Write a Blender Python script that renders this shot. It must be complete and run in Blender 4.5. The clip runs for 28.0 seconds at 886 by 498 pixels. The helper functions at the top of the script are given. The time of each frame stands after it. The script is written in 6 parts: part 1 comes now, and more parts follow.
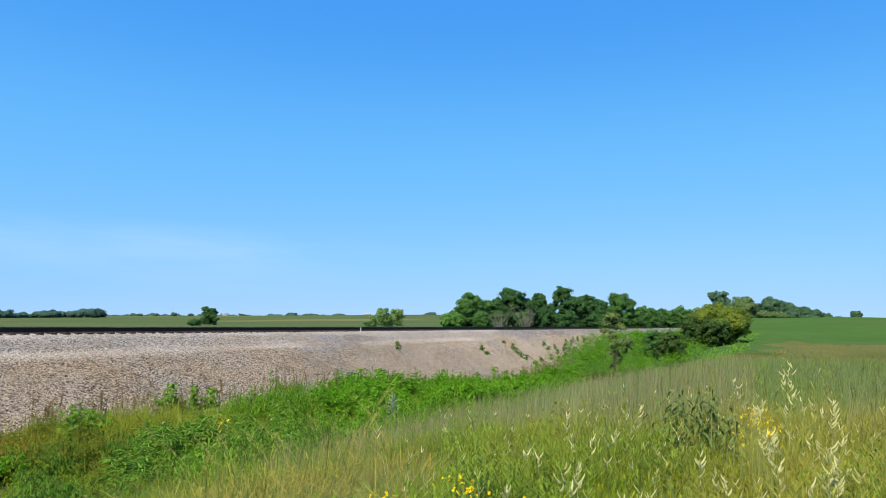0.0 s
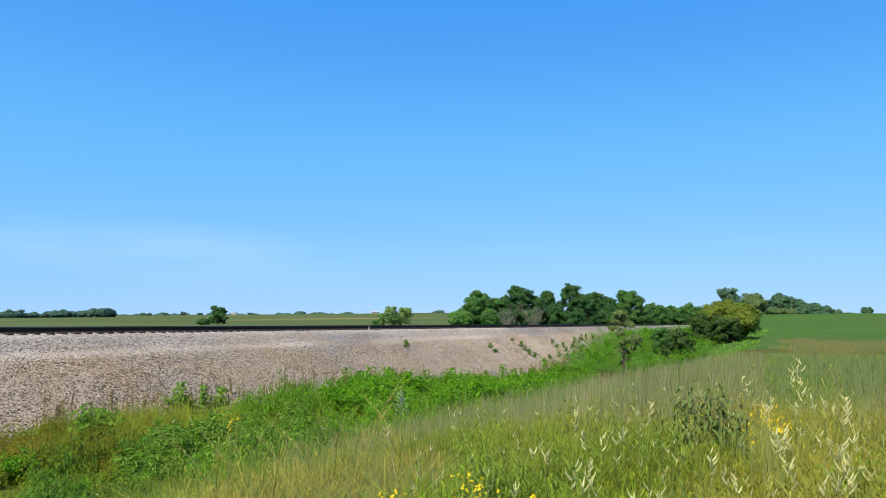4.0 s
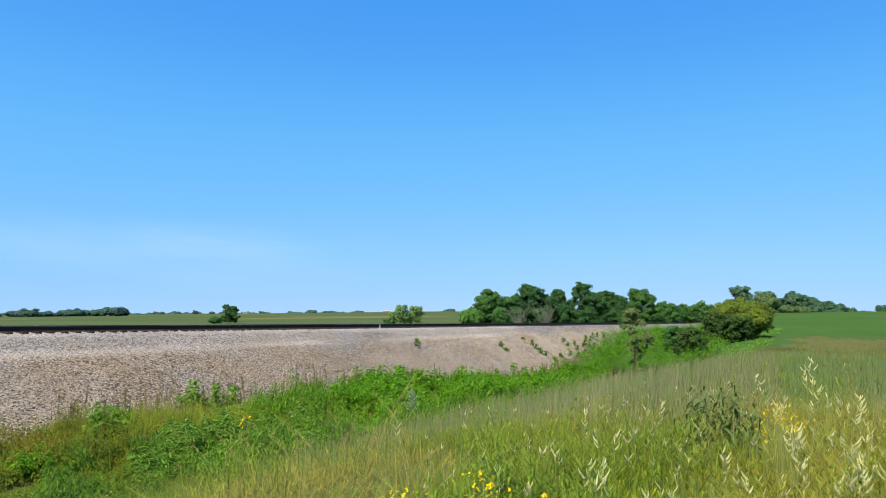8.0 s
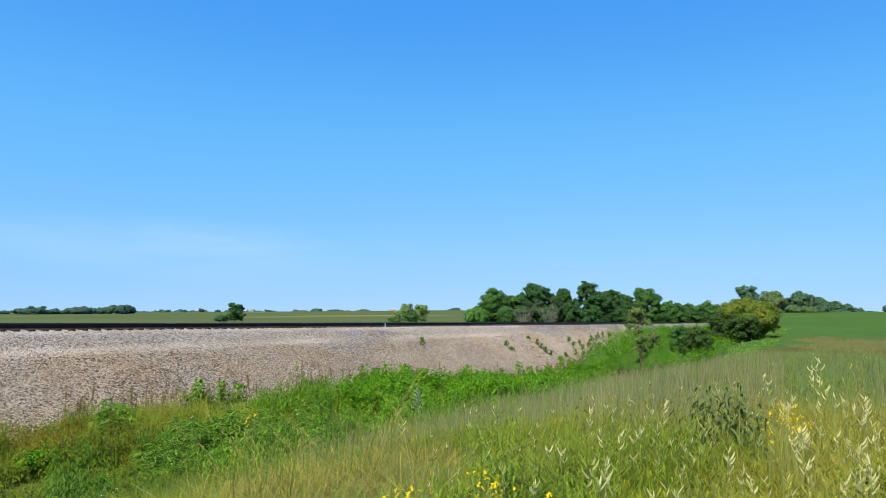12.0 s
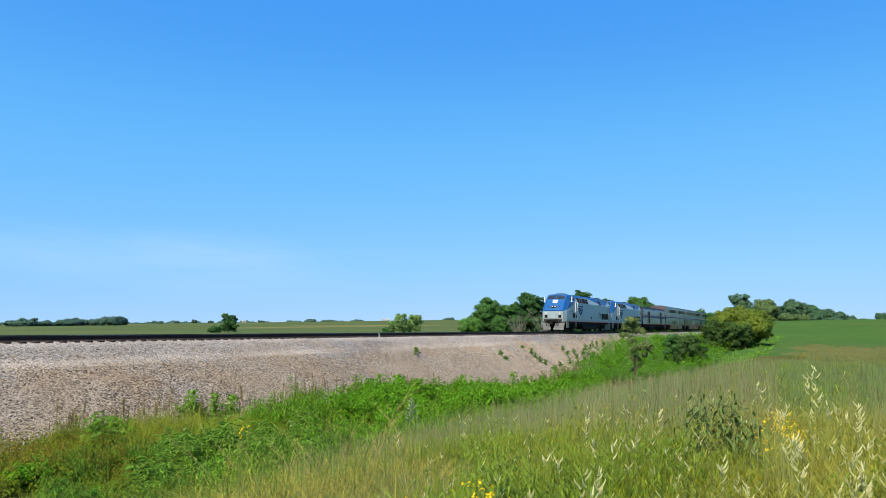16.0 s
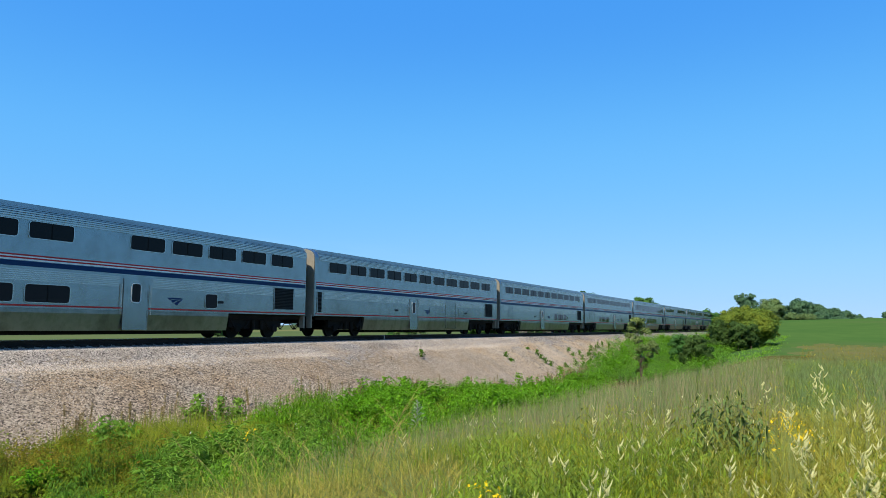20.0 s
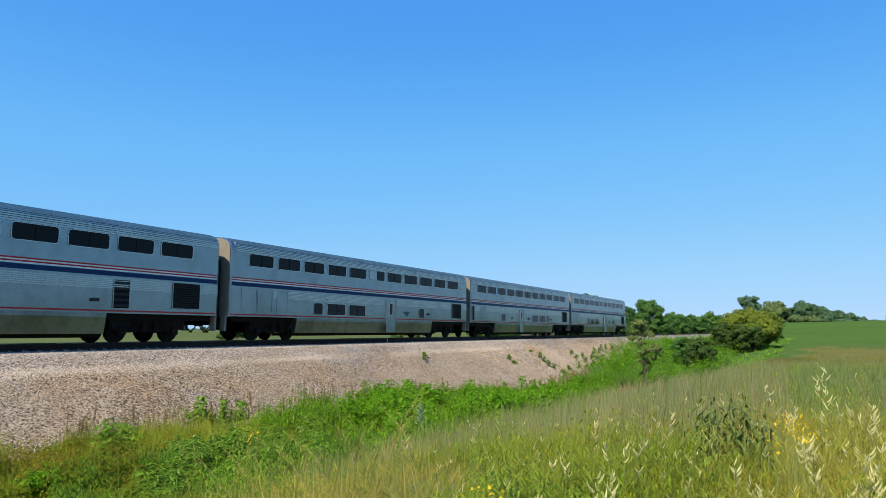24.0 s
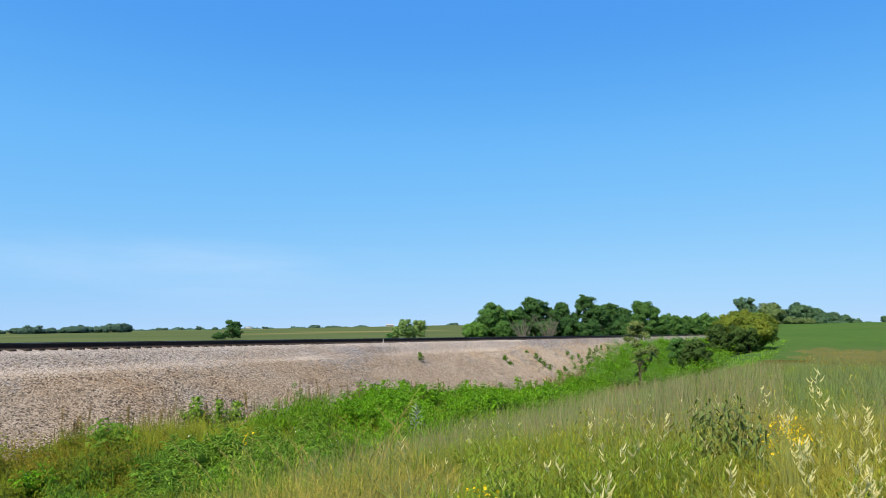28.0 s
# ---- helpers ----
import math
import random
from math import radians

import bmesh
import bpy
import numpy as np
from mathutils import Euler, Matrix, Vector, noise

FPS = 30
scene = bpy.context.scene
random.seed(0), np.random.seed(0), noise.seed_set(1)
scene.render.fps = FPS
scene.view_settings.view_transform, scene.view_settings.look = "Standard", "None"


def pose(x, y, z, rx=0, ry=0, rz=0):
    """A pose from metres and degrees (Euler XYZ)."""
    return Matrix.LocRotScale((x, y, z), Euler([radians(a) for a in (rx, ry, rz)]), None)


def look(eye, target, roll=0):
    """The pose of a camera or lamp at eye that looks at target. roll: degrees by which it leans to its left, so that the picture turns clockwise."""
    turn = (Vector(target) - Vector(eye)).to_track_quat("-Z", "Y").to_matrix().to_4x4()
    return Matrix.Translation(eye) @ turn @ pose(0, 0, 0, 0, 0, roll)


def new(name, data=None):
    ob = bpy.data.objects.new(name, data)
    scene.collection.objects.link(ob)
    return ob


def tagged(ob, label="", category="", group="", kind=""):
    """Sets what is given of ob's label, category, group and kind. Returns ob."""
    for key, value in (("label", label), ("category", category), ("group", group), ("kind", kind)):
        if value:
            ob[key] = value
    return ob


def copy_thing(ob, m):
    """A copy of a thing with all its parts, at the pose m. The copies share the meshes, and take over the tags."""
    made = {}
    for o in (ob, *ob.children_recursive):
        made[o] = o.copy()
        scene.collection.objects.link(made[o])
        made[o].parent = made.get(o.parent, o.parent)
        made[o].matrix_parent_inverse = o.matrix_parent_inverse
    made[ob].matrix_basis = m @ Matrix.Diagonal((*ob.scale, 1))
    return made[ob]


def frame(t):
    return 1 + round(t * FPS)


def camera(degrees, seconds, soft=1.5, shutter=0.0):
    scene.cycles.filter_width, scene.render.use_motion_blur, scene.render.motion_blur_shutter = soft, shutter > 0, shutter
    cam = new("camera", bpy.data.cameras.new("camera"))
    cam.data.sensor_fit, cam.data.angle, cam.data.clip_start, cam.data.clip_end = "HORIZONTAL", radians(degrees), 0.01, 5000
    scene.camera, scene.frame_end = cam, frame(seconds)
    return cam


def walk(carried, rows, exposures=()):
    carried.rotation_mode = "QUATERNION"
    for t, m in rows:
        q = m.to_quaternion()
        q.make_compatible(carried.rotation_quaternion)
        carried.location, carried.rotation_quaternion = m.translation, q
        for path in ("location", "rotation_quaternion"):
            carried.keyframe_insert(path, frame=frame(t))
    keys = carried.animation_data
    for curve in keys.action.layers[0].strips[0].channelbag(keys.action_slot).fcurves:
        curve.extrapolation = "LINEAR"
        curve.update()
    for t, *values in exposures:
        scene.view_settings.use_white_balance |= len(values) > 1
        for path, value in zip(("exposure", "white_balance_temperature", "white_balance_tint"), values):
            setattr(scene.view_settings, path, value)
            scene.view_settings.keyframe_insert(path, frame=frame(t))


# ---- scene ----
cam = camera(64.62, 28.0, soft=0.8)
EYE = (0.0, 0.0, 0.52)  # the railhead is z = 0, the track runs along x
# seconds and the camera's turn in degrees: held by hand on one spot
TURNS = [
    (0, 95.849, -1.023, -64.229), (0.5, 95.875, -1.011, -64.055), (1, 96.001, -1.037, -64.036), (1.5, 96.052, -0.980, -64.072),
    (2, 95.938, -0.889, -63.972), (2.5, 95.790, -0.889, -63.877), (3, 95.942, -0.905, -63.844), (3.5, 95.821, -0.809, -63.754),
    (5.5, 95.505, -0.806, -63.175), (6, 95.691, -0.855, -63.235), (6.5, 95.789, -0.938, -63.084), (7, 95.701, -0.864, -63.015),
    (7.5, 95.496, -0.722, -62.920), (8, 95.553, -0.721, -62.692), (8.5, 95.595, -0.843, -62.597), (9, 95.687, -0.990, -62.618),
    (9.5, 95.681, -0.872, -62.634), (10, 95.686, -0.924, -62.555), (10.5, 95.768, -0.947, -62.565), (11, 95.467, -1.027, -62.431),
    (11.5, 95.420, -1.093, -62.390), (12, 95.455, -0.906, -62.268), (12.5, 95.610, -0.861, -62.207), (14.5, 95.808, -0.768, -62.595),
    (15, 95.970, -0.701, -62.584), (15.5, 96.153, -0.659, -62.735), (16, 96.256, -0.606, -62.748), (16.5, 96.235, -0.559, -62.672),
    (17, 96.239, -0.558, -62.498), (17.5, 96.215, -0.480, -62.278), (18, 96.360, -0.369, -62.452), (18.5, 96.434, -0.351, -62.543),
    (19, 96.305, -0.402, -62.561), (19.5, 96.376, -0.254, -62.510), (20, 96.406, -0.199, -62.333), (20.5, 96.441, -0.228, -62.336),
    (21, 96.428, -0.215, -62.423), (21.5, 96.486, -0.141, -62.219), (23.5, 96.589, -0.217, -62.046), (24, 96.625, -0.141, -62.096),
    (24.5, 96.679, -0.185, -62.239), (25, 96.620, -0.148, -62.432), (25.5, 96.460, -0.044, -62.272), (26, 96.377, -0.210, -62.151),
    (26.5, 96.441, -0.263, -62.117), (27, 96.664, -0.374, -62.285), (27.5, 96.741, -0.264, -62.493), (28, 96.679, -0.299, -62.415),
]
walk(cam, [(t, pose(*EYE, rx, ry, rz)) for t, rx, ry, rz in TURNS],
     [(0, 0.7, 6500, 10), (20.5, 0.7, 6500, 10), (23.5, 0.7, 6850, 13), (28, 0.7, 6850, 13)])

# ---- world and sun ----
SUN_DIR = Vector((-0.62, 0.0, 0.785)).normalized()
world = bpy.data.worlds.new("sky")
scene.world = world
world.use_nodes = True
wt = world.node_tree
wt.nodes.clear()
sky = wt.nodes.new("ShaderNodeTexSky")
sky.sky_type = "NISHITA"
sky.sun_disc = False
sky.sun_elevation = math.asin(SUN_DIR.z)
sky.sun_rotation = math.atan2(SUN_DIR.x, SUN_DIR.y)
sky.altitude, sky.air_density, sky.dust_density, sky.ozone_density = 300, 1.0, 0.3, 3.0
tilt = wt.nodes.new("ShaderNodeMapping")  # the lowest, haziest band of the model lies behind the skyline
tilt.inputs["Location"].default_value, tilt.inputs["Scale"].default_value = (0, 0, 0.13), (1, 1, 0.95)
split, join = wt.nodes.new("ShaderNodeSeparateColor"), wt.nodes.new("ShaderNodeCombineColor")
for channel, power, scale in (("Red", 1.32, 0.430), ("Green", 0.55, 1.365), ("Blue", 0.10, 4.02)):
    p1, p2 = wt.nodes.new("ShaderNodeMath"), wt.nodes.new("ShaderNodeMath")
    p1.operation, p2.operation = "POWER", "MULTIPLY"
    p1.inputs[1].default_value, p2.inputs[1].default_value = power, scale
    wt.links.new(split.outputs[channel], p1.inputs[0])
    wt.links.new(p1.outputs[0], p2.inputs[0])
    wt.links.new(p2.outputs[0], join.inputs[channel])
lift, hazy = wt.nodes.new("ShaderNodeValToRGB"), wt.nodes.new("ShaderNodeMix")  # summer haze: paler low in the sky, deeper overhead
lift.color_ramp.interpolation = "EASE"
for i, (at_z, shade) in enumerate(((0.0, (1.0, 0.98, 0.97)), (0.42, (0.87, 0.92, 0.95)), (0.10, (1.12, 1.07, 0.99)), (0.23, (1.10, 1.09, 1.0)))):
    e = lift.color_ramp.elements[i] if i < 2 else lift.color_ramp.elements.new(at_z)
    e.position, e.color = at_z, (*shade, 1)
hazy.data_type, hazy.blend_type = "RGBA", "MULTIPLY"
hazy.inputs["Factor"].default_value = 1.0
back = wt.nodes.new("ShaderNodeBackground")
back.inputs["Strength"].default_value = 0.132
wout = wt.nodes.new("ShaderNodeOutputWorld")
# thin cirrus low in the sky over the far pasture
tc = wt.nodes.new("ShaderNodeTexCoord")
mp = wt.nodes.new("ShaderNodeMapping")
mp.inputs["Scale"].default_value = (2.0, 2.0, 14.0)
cn = wt.nodes.new("ShaderNodeTexNoise")
cn.inputs["Scale"].default_value, cn.inputs["Detail"].default_value, cn.inputs["Roughness"].default_value = 1.6, 6, 0.55
cr = wt.nodes.new("ShaderNodeValToRGB")
cr.color_ramp.elements[0].position, cr.color_ramp.elements[1].position = 0.38, 0.70
cr.color_ramp.elements[1].color = (0.25, 0.25, 0.25, 1)
sep = wt.nodes.new("ShaderNodeSeparateXYZ")
band = wt.nodes.new("ShaderNodeValToRGB")
band.color_ramp.elements[0].position, band.color_ramp.elements[0].color = 0.0, (0, 0, 0, 1)
band.color_ramp.elements[1].position, band.color_ramp.elements[1].color = 0.128, (0, 0, 0, 1)
band.color_ramp.elements.new(0.102).color = (1, 1, 1, 1)
side = wt.nodes.new("ShaderNodeVectorMath")
side.operation = "DOT_PRODUCT"
side.inputs[1].default_value = (math.cos(radians(49)), math.sin(radians(49)), 0.13)
near_side = wt.nodes.new("ShaderNodeMapRange")
near_side.inputs["From Min"].default_value, near_side.inputs["From Max"].default_value = 0.95, 1.0
cm2 = wt.nodes.new("ShaderNodeMath")
cm2.operation = "MULTIPLY"
cm = wt.nodes.new("ShaderNodeMath")
cm.operation = "MULTIPLY"
mixc = wt.nodes.new("ShaderNodeMix")
mixc.data_type = "RGBA"
mixc.inputs["B"].default_value = (3.4, 4.2, 5.2, 1)
wl = wt.links
wl.new(tc.outputs["Generated"], tilt.inputs["Vector"])
wl.new(tilt.outputs["Vector"], sky.inputs["Vector"])
wl.new(sky.outputs["Color"], split.inputs["Color"])
wl.new(tc.outputs["Generated"], mp.inputs["Vector"])
wl.new(mp.outputs["Vector"], cn.inputs["Vector"])
wl.new(cn.outputs["Fac"], cr.inputs["Fac"])
wl.new(tc.outputs["Generated"], sep.inputs["Vector"])
wl.new(sep.outputs["Z"], band.inputs["Fac"])
wl.new(cr.outputs["Color"], cm.inputs[0])
wl.new(band.outputs["Color"], cm.inputs[1])
wl.new(tc.outputs["Generated"], side.inputs[0])
wl.new(side.outputs["Value"], near_side.inputs["Value"])
wl.new(cm.outputs[0], cm2.inputs[0])
wl.new(near_side.outputs["Result"], cm2.inputs[1])
wl.new(cm2.outputs[0], mixc.inputs["Factor"])
wl.new(sep.outputs["Z"], lift.inputs["Fac"])
wl.new(join.outputs["Color"], hazy.inputs["A"])
wl.new(lift.outputs["Color"], hazy.inputs["B"])
wl.new(hazy.outputs["Result"], mixc.inputs["A"])
wl.new(mixc.outputs["Result"], back.inputs["Color"])
wl.new(back.outputs["Background"], wout.inputs["Surface"])

sun_data = bpy.data.lights.new("sun", "SUN")
sun_data.energy, sun_data.angle, sun_data.color = 4.95, radians(0.53), (1.0, 0.90, 0.72)
sun = new("sun", sun_data)
sun.matrix_world = look(SUN_DIR * 100, (0, 0, 0))

# ---- mesh and material tools ----
rng = np.random.default_rng(7)


def mesh_from(name, verts, faces):
    """A mesh from an array of points and arrays of faces (each k corners wide)."""
    me = bpy.data.meshes.new(name)
    verts = np.asarray(verts, np.float32).reshape(-1, 3)
    me.vertices.add(len(verts))
    me.vertices.foreach_set("co", verts.ravel())
    faces = [np.asarray(f, np.int32) for f in faces if len(f)]
    loops = np.concatenate([f.ravel() for f in faces])
    sizes = np.concatenate([np.full(len(f), f.shape[1], np.int32) for f in faces])
    me.loops.add(len(loops))
    me.loops.foreach_set("vertex_index", loops)
    me.polygons.add(len(sizes))
    me.polygons.foreach_set("loop_start", np.concatenate([[0], np.cumsum(sizes)[:-1]]).astype(np.int32))
    me.update(calc_edges=True)
    return me


def bm_mesh(name, bm, smooth=False):
    me = bpy.data.meshes.new(name)
    bmesh.ops.recalc_face_normals(bm, faces=bm.faces)
    bm.to_mesh(me)
    bm.free()
    if smooth:
        me.polygons.foreach_set("use_smooth", [True] * len(me.polygons))
    return me


def part(name, data, material, parent=None, label="", smooth=False):
    me = bm_mesh(name, data, smooth) if isinstance(data, bmesh.types.BMesh) else data
    if material and not me.materials:
        me.materials.append(material)
    ob = new(name, me)
    ob.parent = parent
    if label:
        ob["label"] = label
    return ob


def box(bm, c, s, bevel=0.0, rot=None):
    """A box with its centre c and size s, its edges bevelled."""
    m = Matrix.Translation(c) @ (rot.to_4x4() if rot else Matrix()) @ Matrix.Diagonal((*s, 1))
    got = bmesh.ops.create_cube(bm, size=1, matrix=m)
    if bevel:
        edges = list({e for v in got["verts"] for e in v.link_edges})
        bmesh.ops.bevel(bm, geom=edges, offset=bevel, segments=1, affect="EDGES")
    return bm


def boxes(*items, bevel=0.0):
    bm = bmesh.new()
    for c, s in items:
        box(bm, c, s, bevel)
    return bm


def tube(bm, a, b, r0, r1=None, sides=8, caps=True):
    a, b = Vector(a), Vector(b)
    d = b - a
    m = Matrix.Translation((a + b) / 2) @ d.to_track_quat("Z", "Y").to_matrix().to_4x4()
    bmesh.ops.create_cone(bm, cap_ends=caps, segments=sides, radius1=r0, radius2=r0 if r1 is None else r1, depth=d.length, matrix=m)
    return bm


def loft(bm, rings, closed=True, cap=True):
    """Skins a row of rings of points with faces."""
    rows = [[bm.verts.new(p) for p in ring] for ring in rings]
    n = len(rows[0])
    for a, b in zip(rows, rows[1:]):
        for i in range(n if closed else n - 1):
            j = (i + 1) % n
            bm.faces.new((a[i], a[j], b[j], b[i]))
    if cap:
        bm.faces.new(rows[0])
        bm.faces.new(rows[-1])
    return rows


def mat(name, c1, c2=None, scale=3.0, fine=40.0, rough=0.7, metal=0.0, bump=0.0, island=0.0, thin=0.0, spec=0.1, wear=None, space="object"):
    """Two colours mixed by coarse and fine noise; island: light and dark from piece to piece; thin: light let through; wear: a third colour in blots."""
    m = bpy.data.materials.new(name)
    m.use_nodes = True
    nt = m.node_tree
    nt.nodes.clear()
    out = nt.nodes.new("ShaderNodeOutputMaterial")
    bs = nt.nodes.new("ShaderNodeBsdfPrincipled")
    bs.inputs["Roughness"].default_value, bs.inputs["Metallic"].default_value = rough, metal
    bs.inputs["Specular IOR Level"].default_value = spec
    where = nt.nodes.new("ShaderNodeNewGeometry") if space == "world" else nt.nodes.new("ShaderNodeTexCoord")
    vec = where.outputs["Position" if space == "world" else "Object"]

    def noise_node(sc, detail=4):
        n = nt.nodes.new("ShaderNodeTexNoise")
        n.inputs["Scale"].default_value, n.inputs["Detail"].default_value = sc, detail
        nt.links.new(vec, n.inputs["Vector"])
        return n.outputs["Fac"]

    def mixed(fac, a, b):
        x = nt.nodes.new("ShaderNodeMix")
        x.data_type = "RGBA"
        nt.links.new(fac, x.inputs["Factor"])
        for key, v in (("A", a), ("B", b)):
            if isinstance(v, tuple):
                x.inputs[key].default_value = (*v, 1)
            else:
                nt.links.new(v, x.inputs[key])
        return x.outputs["Result"]

    def ramp(fac, lo, hi):
        r = nt.nodes.new("ShaderNodeMapRange")
        r.inputs["From Min"].default_value, r.inputs["From Max"].default_value = lo, hi
        nt.links.new(fac, r.inputs["Value"])
        return r.outputs["Result"]

    c2 = c2 or tuple(x * 0.75 for x in c1)
    coarse, small = noise_node(scale), noise_node(fine)
    add = nt.nodes.new("ShaderNodeMath")
    add.operation = "ADD"
    nt.links.new(coarse, add.inputs[0])
    nt.links.new(small, add.inputs[1])
    col = mixed(ramp(add.outputs[0], 0.7, 1.3), c1, c2)
    if wear:
        col = mixed(ramp(noise_node(scale * 0.4, 8), 0.56, 0.68), col, wear)
    if island:
        geo = nt.nodes.new("ShaderNodeNewGeometry")
        hs = nt.nodes.new("ShaderNodeHueSaturation")
        r = nt.nodes.new("ShaderNodeMapRange")
        r.inputs["To Min"].default_value, r.inputs["To Max"].default_value = 1 - island, 1 + island
        nt.links.new(geo.outputs["Random Per Island"], r.inputs["Value"])
        nt.links.new(r.outputs["Result"], hs.inputs["Value"])
        nt.links.new(col, hs.inputs["Color"])
        col = hs.outputs["Color"]
    nt.links.new(col, bs.inputs["Base Color"])
    if bump:
        b = nt.nodes.new("ShaderNodeBump")
        b.inputs["Strength"].default_value, b.inputs["Distance"].default_value = min(1.0, bump), 0.02
        nt.links.new(small, b.inputs["Height"])
        nt.links.new(b.outputs["Normal"], bs.inputs["Normal"])
    if thin:
        tr = nt.nodes.new("ShaderNodeBsdfTranslucent")
        nt.links.new(col, tr.inputs["Color"])
        mx = nt.nodes.new("ShaderNodeMixShader")
        mx.inputs["Fac"].default_value = thin
        nt.links.new(bs.outputs["BSDF"], mx.inputs[1])
        nt.links.new(tr.outputs["BSDF"], mx.inputs[2])
        nt.links.new(mx.outputs["Shader"], out.inputs["Surface"])
    else:
        nt.links.new(bs.outputs["BSDF"], out.inputs["Surface"])
    return m

# ---- ground ----
TRACK_Y = 25.6
AZ = np.radians([-180, -30, -4.6, 1.3, 9, 17.7, 27, 44.7, 52, 60, 90, 180])
RISE = np.array([0.0, 0.008, 0.0130, 0.0106, 0.0088, 0.0080, 0.0078, 0.0006, -0.0022, -0.005, -0.004, 0.0])


def smooth(a, b, v):
    t = np.clip((v - a) / (b - a), 0, 1)
    return t * t * (3 - 2 * t)


def ditch_floor(x):
    """The height of the ditch between the road's shoulder and the track."""
    return np.interp(x, [-60, 0, 28, 44, 57, 72, 84, 110, 200], [-2.8, -2.9, -2.95, -3.75, -3.75, -2.9, -2.0, -1.4, -0.9])


def shoulder(x):
    return np.interp(x, [-40, 0, 20, 45, 75], [-1.15, -1.1, -1.25, -1.6, -1.5])


def height(x, y):
    x, y = np.asarray(x, float), np.asarray(y, float)
    r, az = np.hypot(x, y), np.arctan2(y, x)
    # near: shoulder, ditch, bank of the track and the pasture behind it
    near = shoulder(x) + (ditch_floor(x) - shoulder(x)) * smooth(2.0, 11.5, y)
    bank = np.clip(-0.55 - (23.2 - y) / 1.7, None, -0.55)
    far_side = -0.55 - 1.65 * smooth(28.5, 33, y)
    near = np.where(y > 14, np.maximum(near, bank), near)
    near = np.where(y > 28, far_side, near)
    # far: gently rolling land, whose crest makes the skyline
    rise = np.interp(az, AZ, RISE)
    crest = np.where(y > 26, 850.0, 260.0)
    start = np.where(y > 26, 90.0, 62.0)
    top = 0.52 + rise * crest
    land = near + (top - near) * smooth(0, 1, (r - start) / (crest - start)) ** 0.8
    land = land - 0.004 * np.clip(r - crest, 0, None) * np.where(y > 26, 0.6, 1.5)
    # the track's bed stays level all along
    cut = 1 - smooth(9, 16, np.abs(y - TRACK_Y))
    return land * (1 - cut) + near * cut


def grid_axis(*spans):
    """Coordinates from spans (start, end, step)."""
    vals = [np.arange(a, b, s) for a, b, s in spans] + [[spans[-1][1]]]
    return np.concatenate(vals)


gx = grid_axis((-3600, -400, 200), (-400, -40, 30), (-40, 0, 4), (0, 60, 0.6), (60, 120, 1.5), (120, 320, 8), (320, 1200, 40), (1200, 4400, 200))
gy = grid_axis((-3600, -300, 200), (-300, -40, 20), (-40, -6, 2), (-6, 34, 0.5), (34, 80, 4), (80, 300, 12), (300, 1200, 50), (1200, 4400, 200))
X, Y = np.meshgrid(gx, gy, indexing="ij")
Z = height(X, Y)
near_w = np.exp(-((np.hypot(X, Y) / 60) ** 2))
Z = Z + near_w * 0.05 * (np.sin(X * 1.7 + 2 * np.sin(Y * 0.9)) * np.sin(Y * 1.3 + X * 0.4))
Z = Z - np.where(np.abs(Y - TRACK_Y) < 6.2, 0.12, 0)
nx, ny = len(gx), len(gy)
idx = np.arange(nx * ny).reshape(nx, ny)
quads = np.stack([idx[:-1, :-1], idx[1:, :-1], idx[1:, 1:], idx[:-1, 1:]], -1).reshape(-1, 4)
me = mesh_from("ground", np.stack([X, Y, Z], -1), [quads])
M_SOIL = mat("grassy_soil", (0.054, 0.063, 0.015), (0.090, 0.077, 0.028), 0.5, 9.0, 0.95, bump=0.6, spec=0.0, space="world", wear=(0.054, 0.081, 0.014))
M_FIELD = mat("crop_field", (0.040, 0.090, 0.023), (0.056, 0.108, 0.027), 0.05, 0.4, 0.9, bump=0.5, spec=0.0, space="world", wear=(0.060, 0.094, 0.032))
M_PASTURE = mat("pasture", (0.082, 0.104, 0.044), (0.052, 0.082, 0.034), 0.02, 1.2, 0.9, bump=0.4, spec=0.0, space="world", wear=(0.15, 0.14, 0.06))
M_REDSOIL = mat("reddish_stubble", (0.115, 0.105, 0.042), (0.075, 0.10, 0.033), 0.25, 3.0, 0.95, bump=0.6, spec=0.0, space="world", wear=(0.07, 0.085, 0.03))
for m in (M_SOIL, M_FIELD, M_PASTURE, M_REDSOIL):
    me.materials.append(m)
cx, cy = (X[:-1, :-1] + X[1:, 1:]) / 2, (Y[:-1, :-1] + Y[1:, 1:]) / 2
which = np.where(cy > 31, 2, np.where((np.hypot(cx, cy) > 62) & (cy < 13), 1, 0))
rr_ = np.hypot(cx, cy) + 3.0 * np.sin(cx * 0.21 + cy * 0.6) + 1.5 * np.sin(cy * 1.9)
which = np.where((rr_ > 40) & (rr_ < 84) & (cy < 0.9 + np.sin(cx * 0.5)) & (cx > 0), 3, which)
me.polygons.foreach_set("material_index", which.ravel().astype(np.int32))
me.polygons.foreach_set("use_smooth", np.ones(len(quads), bool))
ground = tagged(new("ground", me), "rolling grassland with a ditch, crop field and pasture", "ground", kind="structure")

# ---- the bank of broken stone under the track ----
BANK = [(19.0, None), (22.0, -1.02), (22.75, -0.85), (23.7, -0.38), (24.2, -0.30), (24.65, -0.24), (25.6, -0.225), (27.0, -0.24), (27.5, -0.38), (28.9, -1.1), (30.2, -1.9)]


